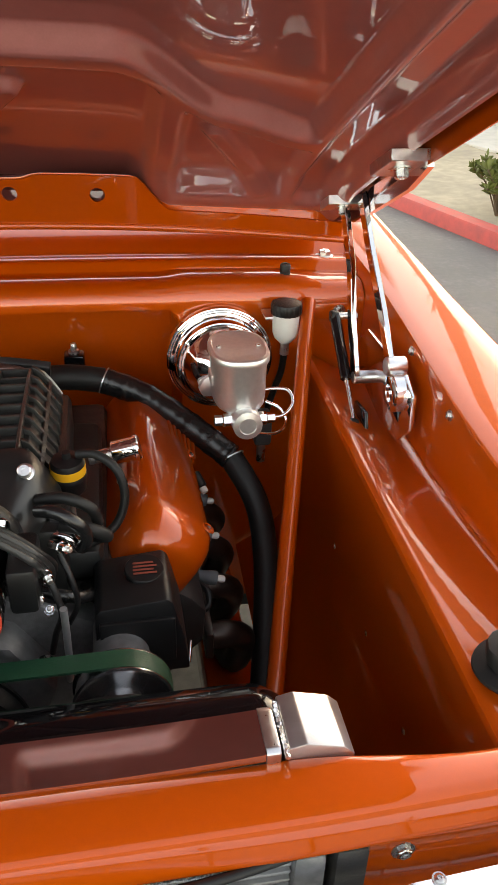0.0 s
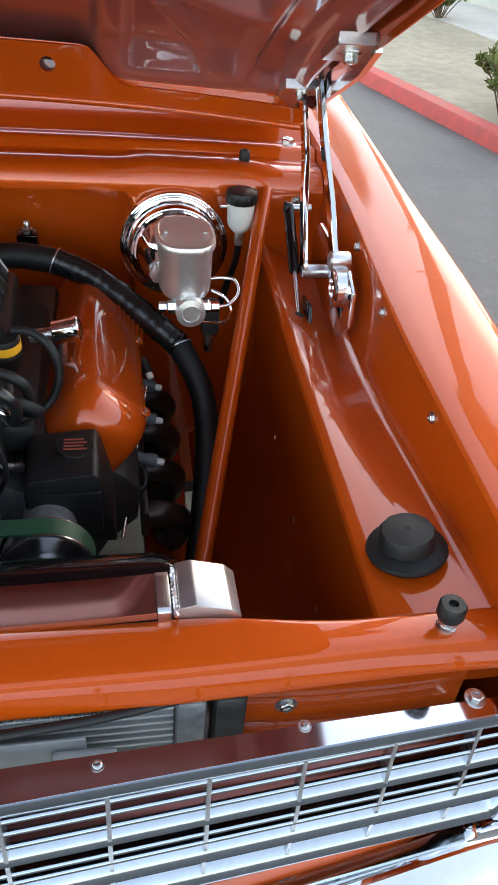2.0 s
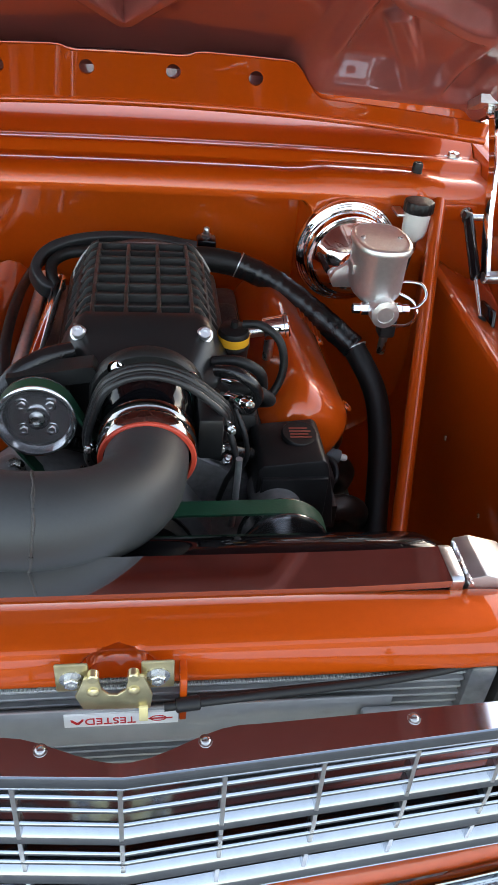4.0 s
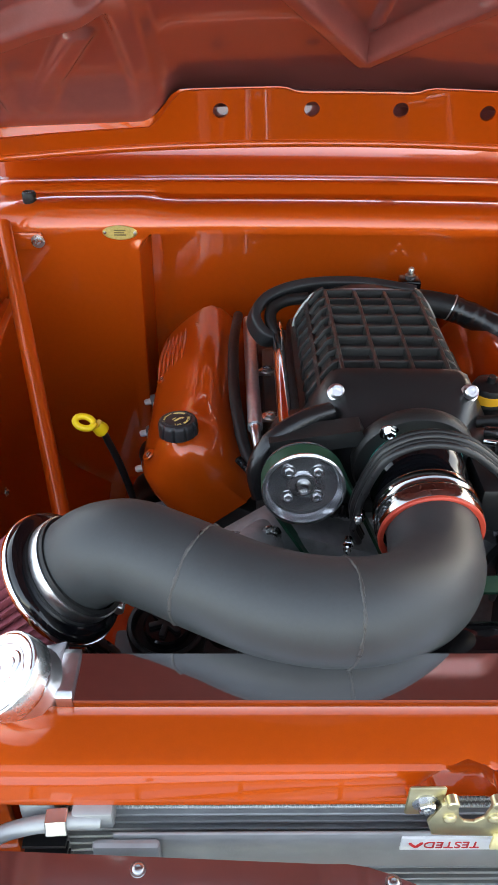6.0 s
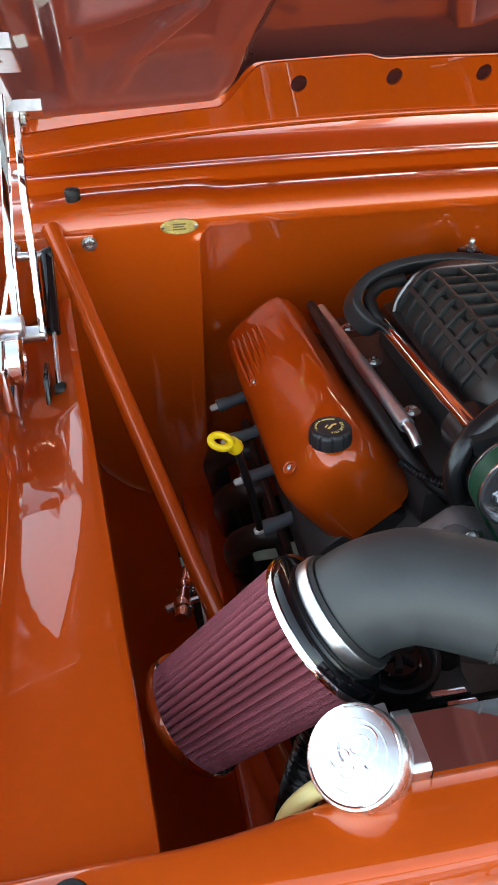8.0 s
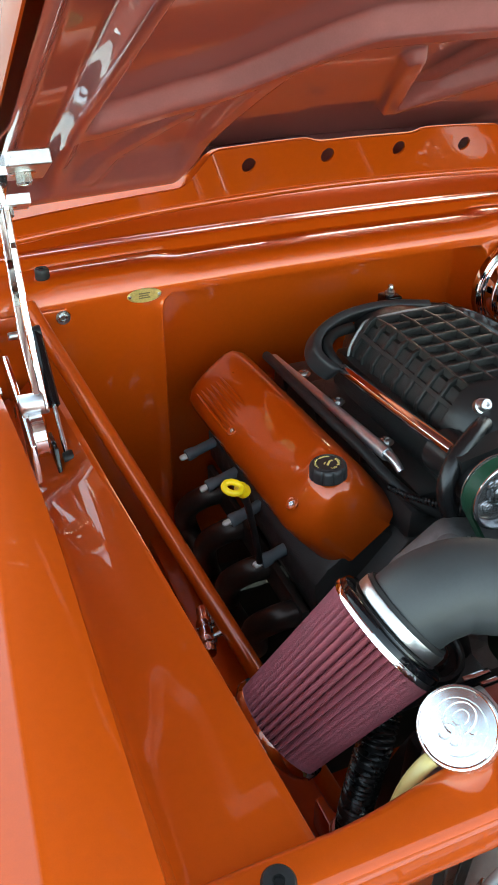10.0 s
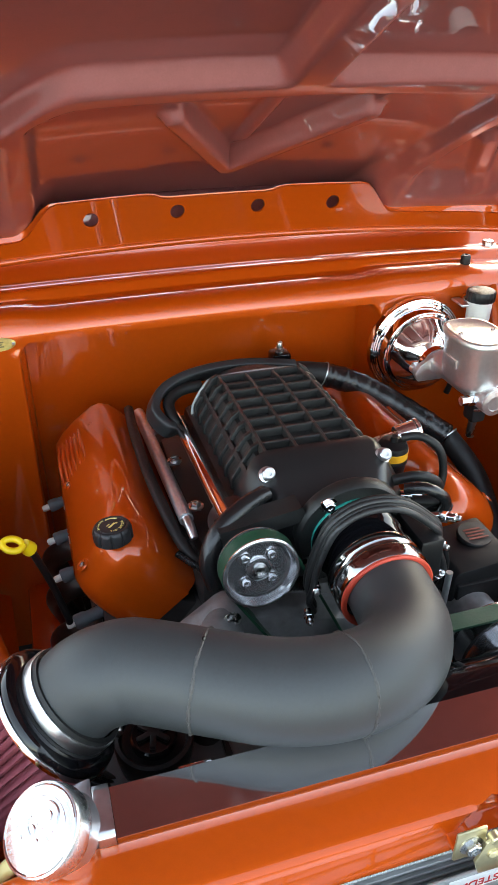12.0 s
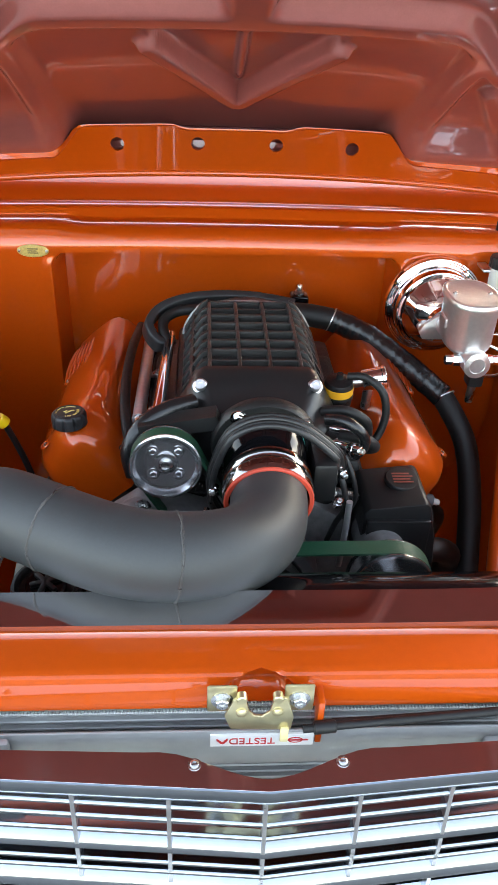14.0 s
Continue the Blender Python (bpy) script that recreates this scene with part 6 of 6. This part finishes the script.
def loop_hose():
    """A wide flat-sided hose that wraps round the pipe's end behind the supercharger."""
    t = thing("coolant_hose", (-0.138, 0.905, 0.912), "wide flat-sided black coolant hose looping behind the supercharger", "hose")
    line = smooth_path([(0.09, 0.985, 0.945), (0.0, 0.990, 0.957), (-0.09, 0.972, 0.962), (-0.152, 0.947, 0.953), (-0.176, 0.915, 0.934), (-0.160, 0.890, 0.914), (-0.138, 0.905, 0.905)], 8)
    flat = Vector((0.25, -0.55, 0.80)).normalized()
    rows = []
    for i, p in enumerate(line):
        d = (line[min(i + 1, len(line) - 1)] - line[max(i - 1, 0)]).normalized()
        wide = (flat - d * flat.dot(d)).normalized()
        thin = d.cross(wide)
        rows.append([p + wide * 0.0185 * math.copysign(abs(math.cos(a)) ** 0.45, math.cos(a)) + thin * 0.0085 * math.copysign(abs(math.sin(a)) ** 0.45, math.sin(a)) for a in [2 * math.pi * k / 32 for k in range(32)]])
    part("hose_body", loft(rows), LOOPRUBBER, t)
    return t


loop_hose()
for nm, pts, r, mat, lab, cat in HOSES:
    hose(nm, pts, r, mat, lab, cat, 64 if callable(r) else 8)


def throttle_loom(k):
    """One of the smooth cables that arch together over the throttle body."""
    dy, g = 0.0045 * k, 1.0 + 0.020 * k
    pts = [(0.006 + (x - 0.004) * 0.86 * g, 0.470 + dy, 0.93 + (z - 0.93) * g + 0.001 * k) for x, z in LOOM]
    end = [(0.102 + 0.004 * k, 0.488 + dy, 0.925), (0.106, 0.512 + dy, 0.885)]
    hose("throttle_cable", [(-0.056 + 0.002 * k, 0.488 + dy, 0.850), (-0.067 + 0.002 * k, 0.478 + dy, 0.878)] + pts + end, (0.0042, 0.0032, 0.0040, 0.0034)[k], (CABLEBLACK, RUBBER)[k % 2], "smooth black cable arched over the throttle body", "wiring", 8, 12)


CABLEBLACK = material("sleeved_cable", (0.020, 0.020, 0.0205), 0.33, 0.0, vary=0.3, grain=400.0, bump=0.2, bump_scale=1400.0, spec=0.45)
LOOM = [(-0.080, 0.905), (-0.074, 0.937), (-0.055, 0.980), (-0.030, 0.999), (0.000, 1.006), (0.032, 1.003), (0.060, 0.992), (0.090, 0.971), (0.110, 0.953)]
for k in range(4):
    throttle_loom(k)


def engine_fitting(at, axis, r, ln, mat, label):
    at, axis = Vector(at), Vector(axis).normalized()
    t = thing("hose_fitting", at, label, "fitting", "bright fittings beside the throttle")
    part("body", cyl(at, at + axis * ln, r, r * 0.15, 16), mat, t)
    part("hex", cyl(at + axis * ln * 0.35, at + axis * ln * 0.65, r * 1.25, 0.0005, 6), mat, t)
    part("tip", lathe([(0, 0), (r * 0.6, 0), (r * 0.6, r * 0.8), (r * 0.4, r), (0, r)], at + axis * ln, axis, 14), STEEL, t)
    return t


for p, ax, r, ln in (((0.098, 0.500, 0.925), (0.4, -1, 0.1), 0.0062, 0.030), ((0.090, 0.492, 0.895), (0.3, -1, 0.3), 0.0055, 0.026), ((0.112, 0.515, 0.945), (0.6, -0.8, 0.3), 0.0060, 0.034),
                     ((0.104, 0.480, 0.872), (0.1, -0.6, 0.8), 0.0050, 0.024), ((-0.060, 0.478, 0.905), (-0.3, -1, 0.2), 0.0052, 0.020), ((-0.072, 0.470, 0.872), (-0.2, -1, 0.0), 0.0052, 0.020)):
    engine_fitting(p, ax, r, ln, POLISHED, "small bright hose fitting beside the throttle body")
EXTRA = [
    ("fuel_hose", [(0.095, 0.560, 0.960), (0.118, 0.545, 0.966), (0.142, 0.540, 0.950), (0.150, 0.548, 0.925), (0.142, 0.560, 0.90)], 0.0080, BRAID, "short braided hose curling beside the throttle", "hose"),
    ("fuel_hose", [(0.092, 0.590, 0.955), (0.125, 0.580, 0.962), (0.155, 0.580, 0.945), (0.163, 0.590, 0.915)], 0.0075, RUBBER, "short black hose beside the bypass valve", "hose"),
    ("wire_bundle", [(0.100, 0.500, 0.930), (0.112, 0.482, 0.905), (0.118, 0.478, 0.870), (0.108, 0.485, 0.835), (0.100, 0.49, 0.80)], 0.0042, BLACK, "thin black wires hanging beside the throttle", "wiring"),
    ("wire_bundle", [(0.118, 0.520, 0.925), (0.130, 0.505, 0.900), (0.135, 0.500, 0.865), (0.122, 0.505, 0.83)], 0.0036, BLACK, "thin black wires hanging beside the throttle", "wiring"),
    ("steel_tube", [(0.121, 0.470, 0.885), (0.121, 0.472, 0.850), (0.120, 0.474, 0.800), (0.118, 0.476, 0.765)], 0.0045, RAILMETAL, "thin steel tube running down the engine's front", "pipe"),
]
for nm, pts, r, mat, lab, cat in EXTRA:
    hose(nm, pts, r, mat, lab, cat, 8)


part_sleeve = thing("duct_sleeve", (-0.396, 0.335, 0.55), "bright metal sleeve at the duct's lower end", "sleeve")
part("sleeve", cyl((-0.3965, 0.335, 0.598), (-0.3940, 0.335, 0.545), 0.0275, 0.002, 28), POLISHED, part_sleeve)
part("band", lathe([(0.0276, -0.004), (0.029, -0.003), (0.029, 0.003), (0.0276, 0.004)], (-0.396, 0.335, 0.588), (0, 0, 1), 28), STEEL, part_sleeve)


def brake_hose():
    pts = [(0.055, 1.035, 0.905), (0.115, 1.045, 0.903), (0.175, 1.045, 0.893), (0.245, 1.025, 0.868), (0.325, 0.975, 0.825), (0.388, 0.930, 0.785), (0.424, 0.870, 0.725), (0.429, 0.80, 0.655), (0.412, 0.70, 0.565), (0.388, 0.60, 0.48)]
    t = thing("heater_hose", pts[-1], "thick black braided hose sweeping down from the engine", "hose")
    part("rubber_end", tube(pts[:3], 0.0225, 20, 6), RUBBER, t)
    part("braid", tube(pts[2:6], lambda f: 0.0232 + 0.0006 * math.sin(f * 95) * math.sin(f * 17 + 1) + 0.0005 * math.sin(f * 41), 24, 28), BRAID, t, "crinkled glossy sleeve")
    part("lower_run", tube(pts[5:], 0.0215, 20, 8), RUBBER, t)
    for p, q in ((pts[2], pts[3]), (pts[5], pts[6])):
        p, q = Vector(p), Vector(q)
        part("cable_tie", lathe([(0.0236, -0.0012), (0.0243, -0.0012), (0.0243, 0.0012), (0.0236, 0.0012)], p, q - p, 24), RAILMETAL, t, "thin wire tie")
    return t


brake_hose()


def bypass_valve():
    at = Vector((0.127, 0.668, 0.915))
    t = thing("bypass_valve", at, "black bypass valve with an amber warning band", "valve")
    ax = Vector((0, -0.12, 1))
    part("can", lathe([(0, 0), (0.018, 0), (0.022, 0.006), (0.0225, 0.022), (0.024, 0.024), (0.024, 0.029), (0.0225, 0.031), (0.0225, 0.046), (0.020, 0.052), (0.006, 0.056), (0.005, 0.064), (0, 0.064)], at, ax, 32), BLACK, t)
    part("warning_band", lathe([(0.0228, 0.0315), (0.0232, 0.0318), (0.0232, 0.0445), (0.0228, 0.0448)], at, ax, 32), AMBER, t, "amber warning label")
    part("rod", cyl(at, at + Vector((0.002, -0.01, -0.075)), 0.004, 0, 10), STEEL, t)
    for k, p in enumerate(((0.108, 0.592, 0.925), (0.104, 0.575, 0.912))):
        part("bright_elbow", tube([Vector(p), Vector(p) + Vector((0.022, -0.008, 0.0)), Vector(p) + Vector((0.034, -0.006, -0.018))], 0.0085, 14, 5), CHROME, t)
    return t


bypass_valve()


def vacuum_fitting():
    t = thing("vacuum_fitting", (0.121, 1.150, 0.85), "black vacuum fitting with a bright stud", "fitting")
    part("block", box((0.102, 1.130, 0.845), (0.140, 1.168, 0.903), 0.005), GLOSSBLACK, t)
    part("stud", lathe([(0, 0), (0.010, 0), (0.010, 0.006), (0.006, 0.007), (0.006, 0.018), (0.0045, 0.020), (0, 0.020)], (0.121, 1.150, 0.903), (0, 0, 1), 12), STEEL, t)
    part("bracket", box((0.112, 1.16, 0.84), (0.130, 1.206, 0.852), 0.002), BLACK, t)
    return t


vacuum_fitting()


def transmission_linkage():
    t = thing("throttle_linkage", (0.30, 0.68, 0.62), "bright rod and black clips beside the engine", "linkage")
    part("rod", cyl((0.325, 0.86, 0.745), (0.275, 0.60, 0.640), 0.003, 0, 10), CHROME, t)
    for p in ((0.330, 0.88, 0.76), (0.295, 0.70, 0.70), (0.284, 0.647, 0.690)):
        part("clip", cyl(Vector(p), Vector(p) + Vector((-0.012, 0.02, 0.018)), 0.009, 0.002, 12), BLACK, t)
        part("clip_end", cyl(Vector(p) + Vector((0.004, -0.008, -0.006)), Vector(p), 0.0065, 0.001, 10), WHITE, t)
    part("loop", tube([(0.296, 0.70, 0.71), (0.312, 0.682, 0.705), (0.312, 0.66, 0.692), (0.29, 0.648, 0.688)], 0.005, 8, 6), BLACK, t)
    return t


transmission_linkage()


# ---- brakes on the firewall ----
def brake_booster():
    c = Vector((0.389, 1.108, 0.905))
    ax = (0.0, -1, 0.0)
    t = thing("brake_booster", c, "round chrome brake booster on the firewall", "brake booster")
    part("shell", lathe([(0, 0), (0.092, 0), (0.100, 0.006), (0.1005, 0.016), (0.099, 0.0205), (0.0965, 0.0215), (0.0955, 0.0195), (0.0945, 0.0215), (0.0925, 0.0222), (0.0915, 0.0202), (0.0905, 0.0222), (0.088, 0.023), (0.0855, 0.022), (0.0845, 0.026), (0.084, 0.046), (0.0825, 0.050), (0.0805, 0.051), (0.0795, 0.049), (0.0785, 0.051), (0.076, 0.0517), (0.075, 0.0497), (0.074, 0.0517), (0.0715, 0.052), (0.069, 0.055), (0.060, 0.074), (0.046, 0.090), (0.034, 0.098), (0.032, 0.110), (0, 0.110)], c, ax, 64), CHROME, t)
    for dx in (-0.042, 0.042):
        part("stud", lathe([(0, 0.094), (0.009, 0.094), (0.009, 0.104), (0.006, 0.105), (0.006, 0.122), (0, 0.122)], c + Vector((dx, 0, -0.008)), ax, 12), SATIN, t)
    return t


brake_booster()


def master_cylinder():
    t = thing("master_cylinder", (0.391, 0.90, 0.90), "machined aluminium brake master cylinder with a polished lid", "master cylinder")
    part("bore", lathe([(0, 0), (0.024, 0), (0.024, 0.02), (0.021, 0.03), (0.021, 0.155), (0.0235, 0.157), (0.0235, 0.178), (0.020, 0.183), (0.012, 0.183), (0.011, 0.180), (0, 0.180)], (0.391, 0.995, 0.912), (0.01, -1, 0.02), 32), CASTBRIGHT, t)
    part("flange", prism([(0.345, 0.880), (0.437, 0.880), (0.445, 0.895), (0.437, 0.912), (0.41, 0.93), (0.372, 0.93), (0.345, 0.912), (0.337, 0.895)], 0.985, 0.997, "y", 0.002), CASTBRIGHT, t)

    def oval(z, k, sh=0.0):
        return [(0.388 + 0.0445 * k * math.copysign(abs(math.cos(a)) ** 0.75, math.cos(a)), 0.884 + 0.062 * k * math.copysign(abs(math.sin(a)) ** 0.75, math.sin(a)) + sh, z) for a in [2 * math.pi * j / 48 for j in range(48)]]
    part("reservoir", loft([oval(0.918, 0.66), oval(0.926, 0.84), oval(0.933, 0.92), oval(0.945, 0.95), oval(1.000, 0.965), oval(1.003, 1.0), oval(1.006, 1.0)]), CASTBRIGHT, t)
    part("lid", loft([oval(1.006, 1.04), oval(1.009, 1.06), oval(1.015, 1.06), oval(1.018, 1.03), oval(1.019, 0.94), oval(1.0175, 0.90)]), CASTBRIGHT, t, "polished oval lid")
    for dx in (-0.031, 0.031):
        part("lid_screw", lathe([(0, 0), (0.0042, 0), (0.0040, 0.0018), (0.0022, 0.0022), (0.0020, 0.0010), (0, 0.0010)], (0.388 + dx, 0.884, 1.0178), (0, 0, 1), 14), STEEL, t)
    part("side_badge", box((0.3425, 0.866, 0.960), (0.3470, 0.902, 0.976), 0.0008), CASTBRIGHT, t, "raised badge plate")
    for s in (-1, 1):
        part("port", lathe([(0, 0), (0.0105, 0), (0.0105, 0.016), (0.0085, 0.018), (0.0085, 0.030), (0, 0.030)], (0.392 + s * 0.018, 0.835, 0.914), (s, 0, 0), 6), POLISHED, t)
    part("end_plug", lathe([(0, 0), (0.0215, 0), (0.023, 0.002), (0.023, 0.006), (0.014, 0.008), (0.013, 0.0065), (0, 0.0065)], (0.3928, 0.814, 0.9155), (0.01, -1, 0.02), 32), CASTBRIGHT, t)
    part("brake_pipe", tube([(0.440, 0.835, 0.914), (0.458, 0.840, 0.916), (0.474, 0.855, 0.928), (0.470, 0.875, 0.940), (0.448, 0.885, 0.940), (0.43, 0.885, 0.938)], 0.0028, 10, 8), CHROME, t, "bent bright brake pipe")
    part("brake_pipe", tube([(0.432, 0.87, 0.925), (0.455, 0.86, 0.915), (0.463, 0.85, 0.895), (0.450, 0.86, 0.87), (0.42, 0.90, 0.85)], 0.0028, 10, 8), CHROME, t, "bent bright brake pipe")
    part("proportioning_valve", box((0.425, 0.91, 0.815), (0.455, 0.945, 0.875), 0.006), IRON, t)
    part("valve_stem", cyl((0.44, 0.93, 0.775), (0.44, 0.928, 0.815), 0.008, 0.001, 12), STEEL, t)
    return t


master_cylinder()


def clutch_reservoir():
    c = Vector((0.505, 1.062, 0.950))
    t = thing("fluid_bottle", c, "white fluid bottle with a black cap on the firewall", "fluid bottle")
    part("bottle", lathe([(0, -0.008), (0.010, -0.006), (0.020, 0.004), (0.0235, 0.014), (0.0245, 0.046), (0.0245, 0.052), (0, 0.052)], c, (0, 0, 1), 32), WHITE, t)
    rows = []
    for hgt, r in ((0.050, 0.0265), (0.052, 0.0275), (0.067, 0.0275), (0.070, 0.026), (0.071, 0.022)):
        rows.append([c + Vector(((r + (0.0009 if k % 4 < 2 else 0)) * math.cos(2 * math.pi * k / 80), (r + (0.0009 if k % 4 < 2 else 0)) * math.sin(2 * math.pi * k / 80), hgt)) for k in range(80)])
    part("cap", loft(rows), BLACK, t)
    part("bracket", box((c.x - 0.038, c.y - 0.002, c.z + 0.038), (c.x - 0.020, c.y + 0.044, c.z + 0.044), 0.002), SATIN, t)
    part("outlet", cyl(c + Vector((0, 0, -0.030)), c + Vector((0, 0, -0.004)), 0.0085, 0.001, 12), STEEL, t)
    part("line", tube([c + Vector((0, 0, -0.028)), c + Vector((-0.002, 0.01, -0.07)), c + Vector((-0.01, 0.03, -0.12)), c + Vector((-0.02, 0.04, -0.17))], 0.0065, 10, 6), RUBBER, t)
    return t


clutch_reservoir()


def shelf_cap():
    y = 0.284
    x = 0.574
    z = edge_z(y) + 0.018
    t = thing("rubber_plug", (x, y, z), "black rubber plug with a raised hub on the fender shelf", "rubber plug")
    ax = Vector((-0.14, 0.10, 1)).normalized()
    part("skirt", lathe([(0, -0.004), (0.042, -0.004), (0.044, 0.0), (0.043, 0.003), (0.036, 0.006), (0.031, 0.008), (0, 0.008)], (x, y, z), ax, 40), RUBBER, t)
    part("hub", lathe([(0, 0.006), (0.0305, 0.006), (0.030, 0.024), (0.028, 0.0265), (0.016, 0.0285), (0.003, 0.029), (0.002, 0.031), (0, 0.031)], (x, y, z), ax, 12), RUBBER, t)
    return t


shelf_cap()


def badge():
    c = Vector((-0.406, 1.1085, 1.000))
    t = thing("badge_plate", c, "oval brass plate riveted to the firewall", "badge")
    part("plate", lathe([(0, 0), (0.030, 0), (0.0305, 0.0008), (0.029, 0.0016), (0.024, 0.0016), (0.0235, 0.0012), (0, 0.0012)], c, (0, -1, 0), 48, (1, 0.42)), BRASS, t)
    for s in (-1, 1):
        part("rivet", lathe([(0, 0), (0.003, 0), (0.0027, 0.0014), (0, 0.002)], c + Vector((s * 0.026, -0.0012, 0)), (0, -1, 0), 12), STEEL, t)
    for k in range(3):
        part("print_bar", box((c.x - 0.010, c.y - 0.0020, c.z + 0.003 - 0.004 * k), (c.x + 0.010 - 0.003 * (k % 2), c.y - 0.0011, c.z + 0.005 - 0.004 * k)), DARKBRASS, t)
    return t


DARKBRASS = material("dark_brass", (0.20, 0.15, 0.06), 0.5, 0.5, vary=0.2)
badge()


def frame_clamp():
    t = thing("pipe_clamp", (-0.46, 0.634, 0.66), "steel pipe clamp below the fender shelf", "clamp")
    a, c = Vector((-0.482, 0.605, 0.668)), Vector((-0.462, 0.690, 0.668))
    part("coupling", cyl(a, c, 0.0105, 0.001, 18), POLISHED, t)
    for f in (0.25, 0.62):
        part("band", lathe([(0.0108, -0.007), (0.0135, -0.006), (0.014, 0.0), (0.0135, 0.006), (0.0108, 0.007)], a.lerp(c, f), c - a, 20), CHROME, t)
        part("screw", cyl(a.lerp(c, f) + Vector((0.010, 0, 0.008)), a.lerp(c, f) + Vector((0.024, 0, 0.012)), 0.0045, 0.0006, 8), STEEL, t)
    part("strap", tube([(-0.500, 0.64, 0.650), (-0.485, 0.645, 0.652), (-0.472, 0.648, 0.656)], 0.005, 10, 4), STEEL, t)
    return t


frame_clamp()


def idler():
    c = Vector((-0.280, 0.397, 0.806))
    t = thing("fan_motor", c, "round black fan motor under the intake pipe", "fan motor")
    ax = Vector((0, -0.12, 1)).normalized()
    part("housing", lathe([(0, -0.05), (0.040, -0.05), (0.044, -0.02), (0.0455, 0), (0.044, 0.004), (0.040, 0.005), (0.037, 0.002), (0.036, -0.006), (0.030, -0.008), (0, -0.008)], c, ax, 40), BLACK, t)
    knob = part("knob", lathe([(0, -0.008), (0.026, -0.008), (0.0265, 0.002), (0.024, 0.004), (0, 0.004)], c, ax, 28), GLOSSBLACK, t)
    m = frame_to(c + ax * 0.004, ax)
    for k in range(3):
        part("grip", turned(box((-0.020, -0.0035, -0.001), (0.020, 0.0035, 0.006), 0.0015), m @ Matrix.Rotation(k * math.pi / 3 + 0.3, 4, "Z")), BLACK, knob)
    part("stay", box((-0.345, 0.37, 0.745), (-0.20, 0.43, 0.762), 0.004), SATINBLACK, t)
    part("bright_strip", box((-0.262, 0.345, 0.800), (-0.225, 0.352, 0.804), 0.001), POLISHED, t)
    part("bright_strip", box((-0.255, 0.325, 0.812), (-0.225, 0.331, 0.816), 0.001), POLISHED, t)
    return t


idler()
part_lower = thing("cross_member", (CX, 0.45, 0.30), "orange painted frame rails beside the engine", "frame")
for s in (-1, 1):
    lo, hi = sorted((CX + s * 0.33, CX + s * 0.42))
    part("rail", box((lo, 0.20, 0.36), (hi, 1.12, 0.46), 0.01), PAINT, part_lower)
part("crossbar", box((CX - 0.40, 0.42, 0.24), (CX + 0.40, 0.56, 0.34), 0.02), PAINT, part_lower)
# unseen sheet added to hide the bright ground below the bay
part("dark_sheet", box((-0.50, 0.20, 0.205), (0.16, 1.12, 0.215)), IRON, part_lower, "black sheet added to keep the bay floor dark")
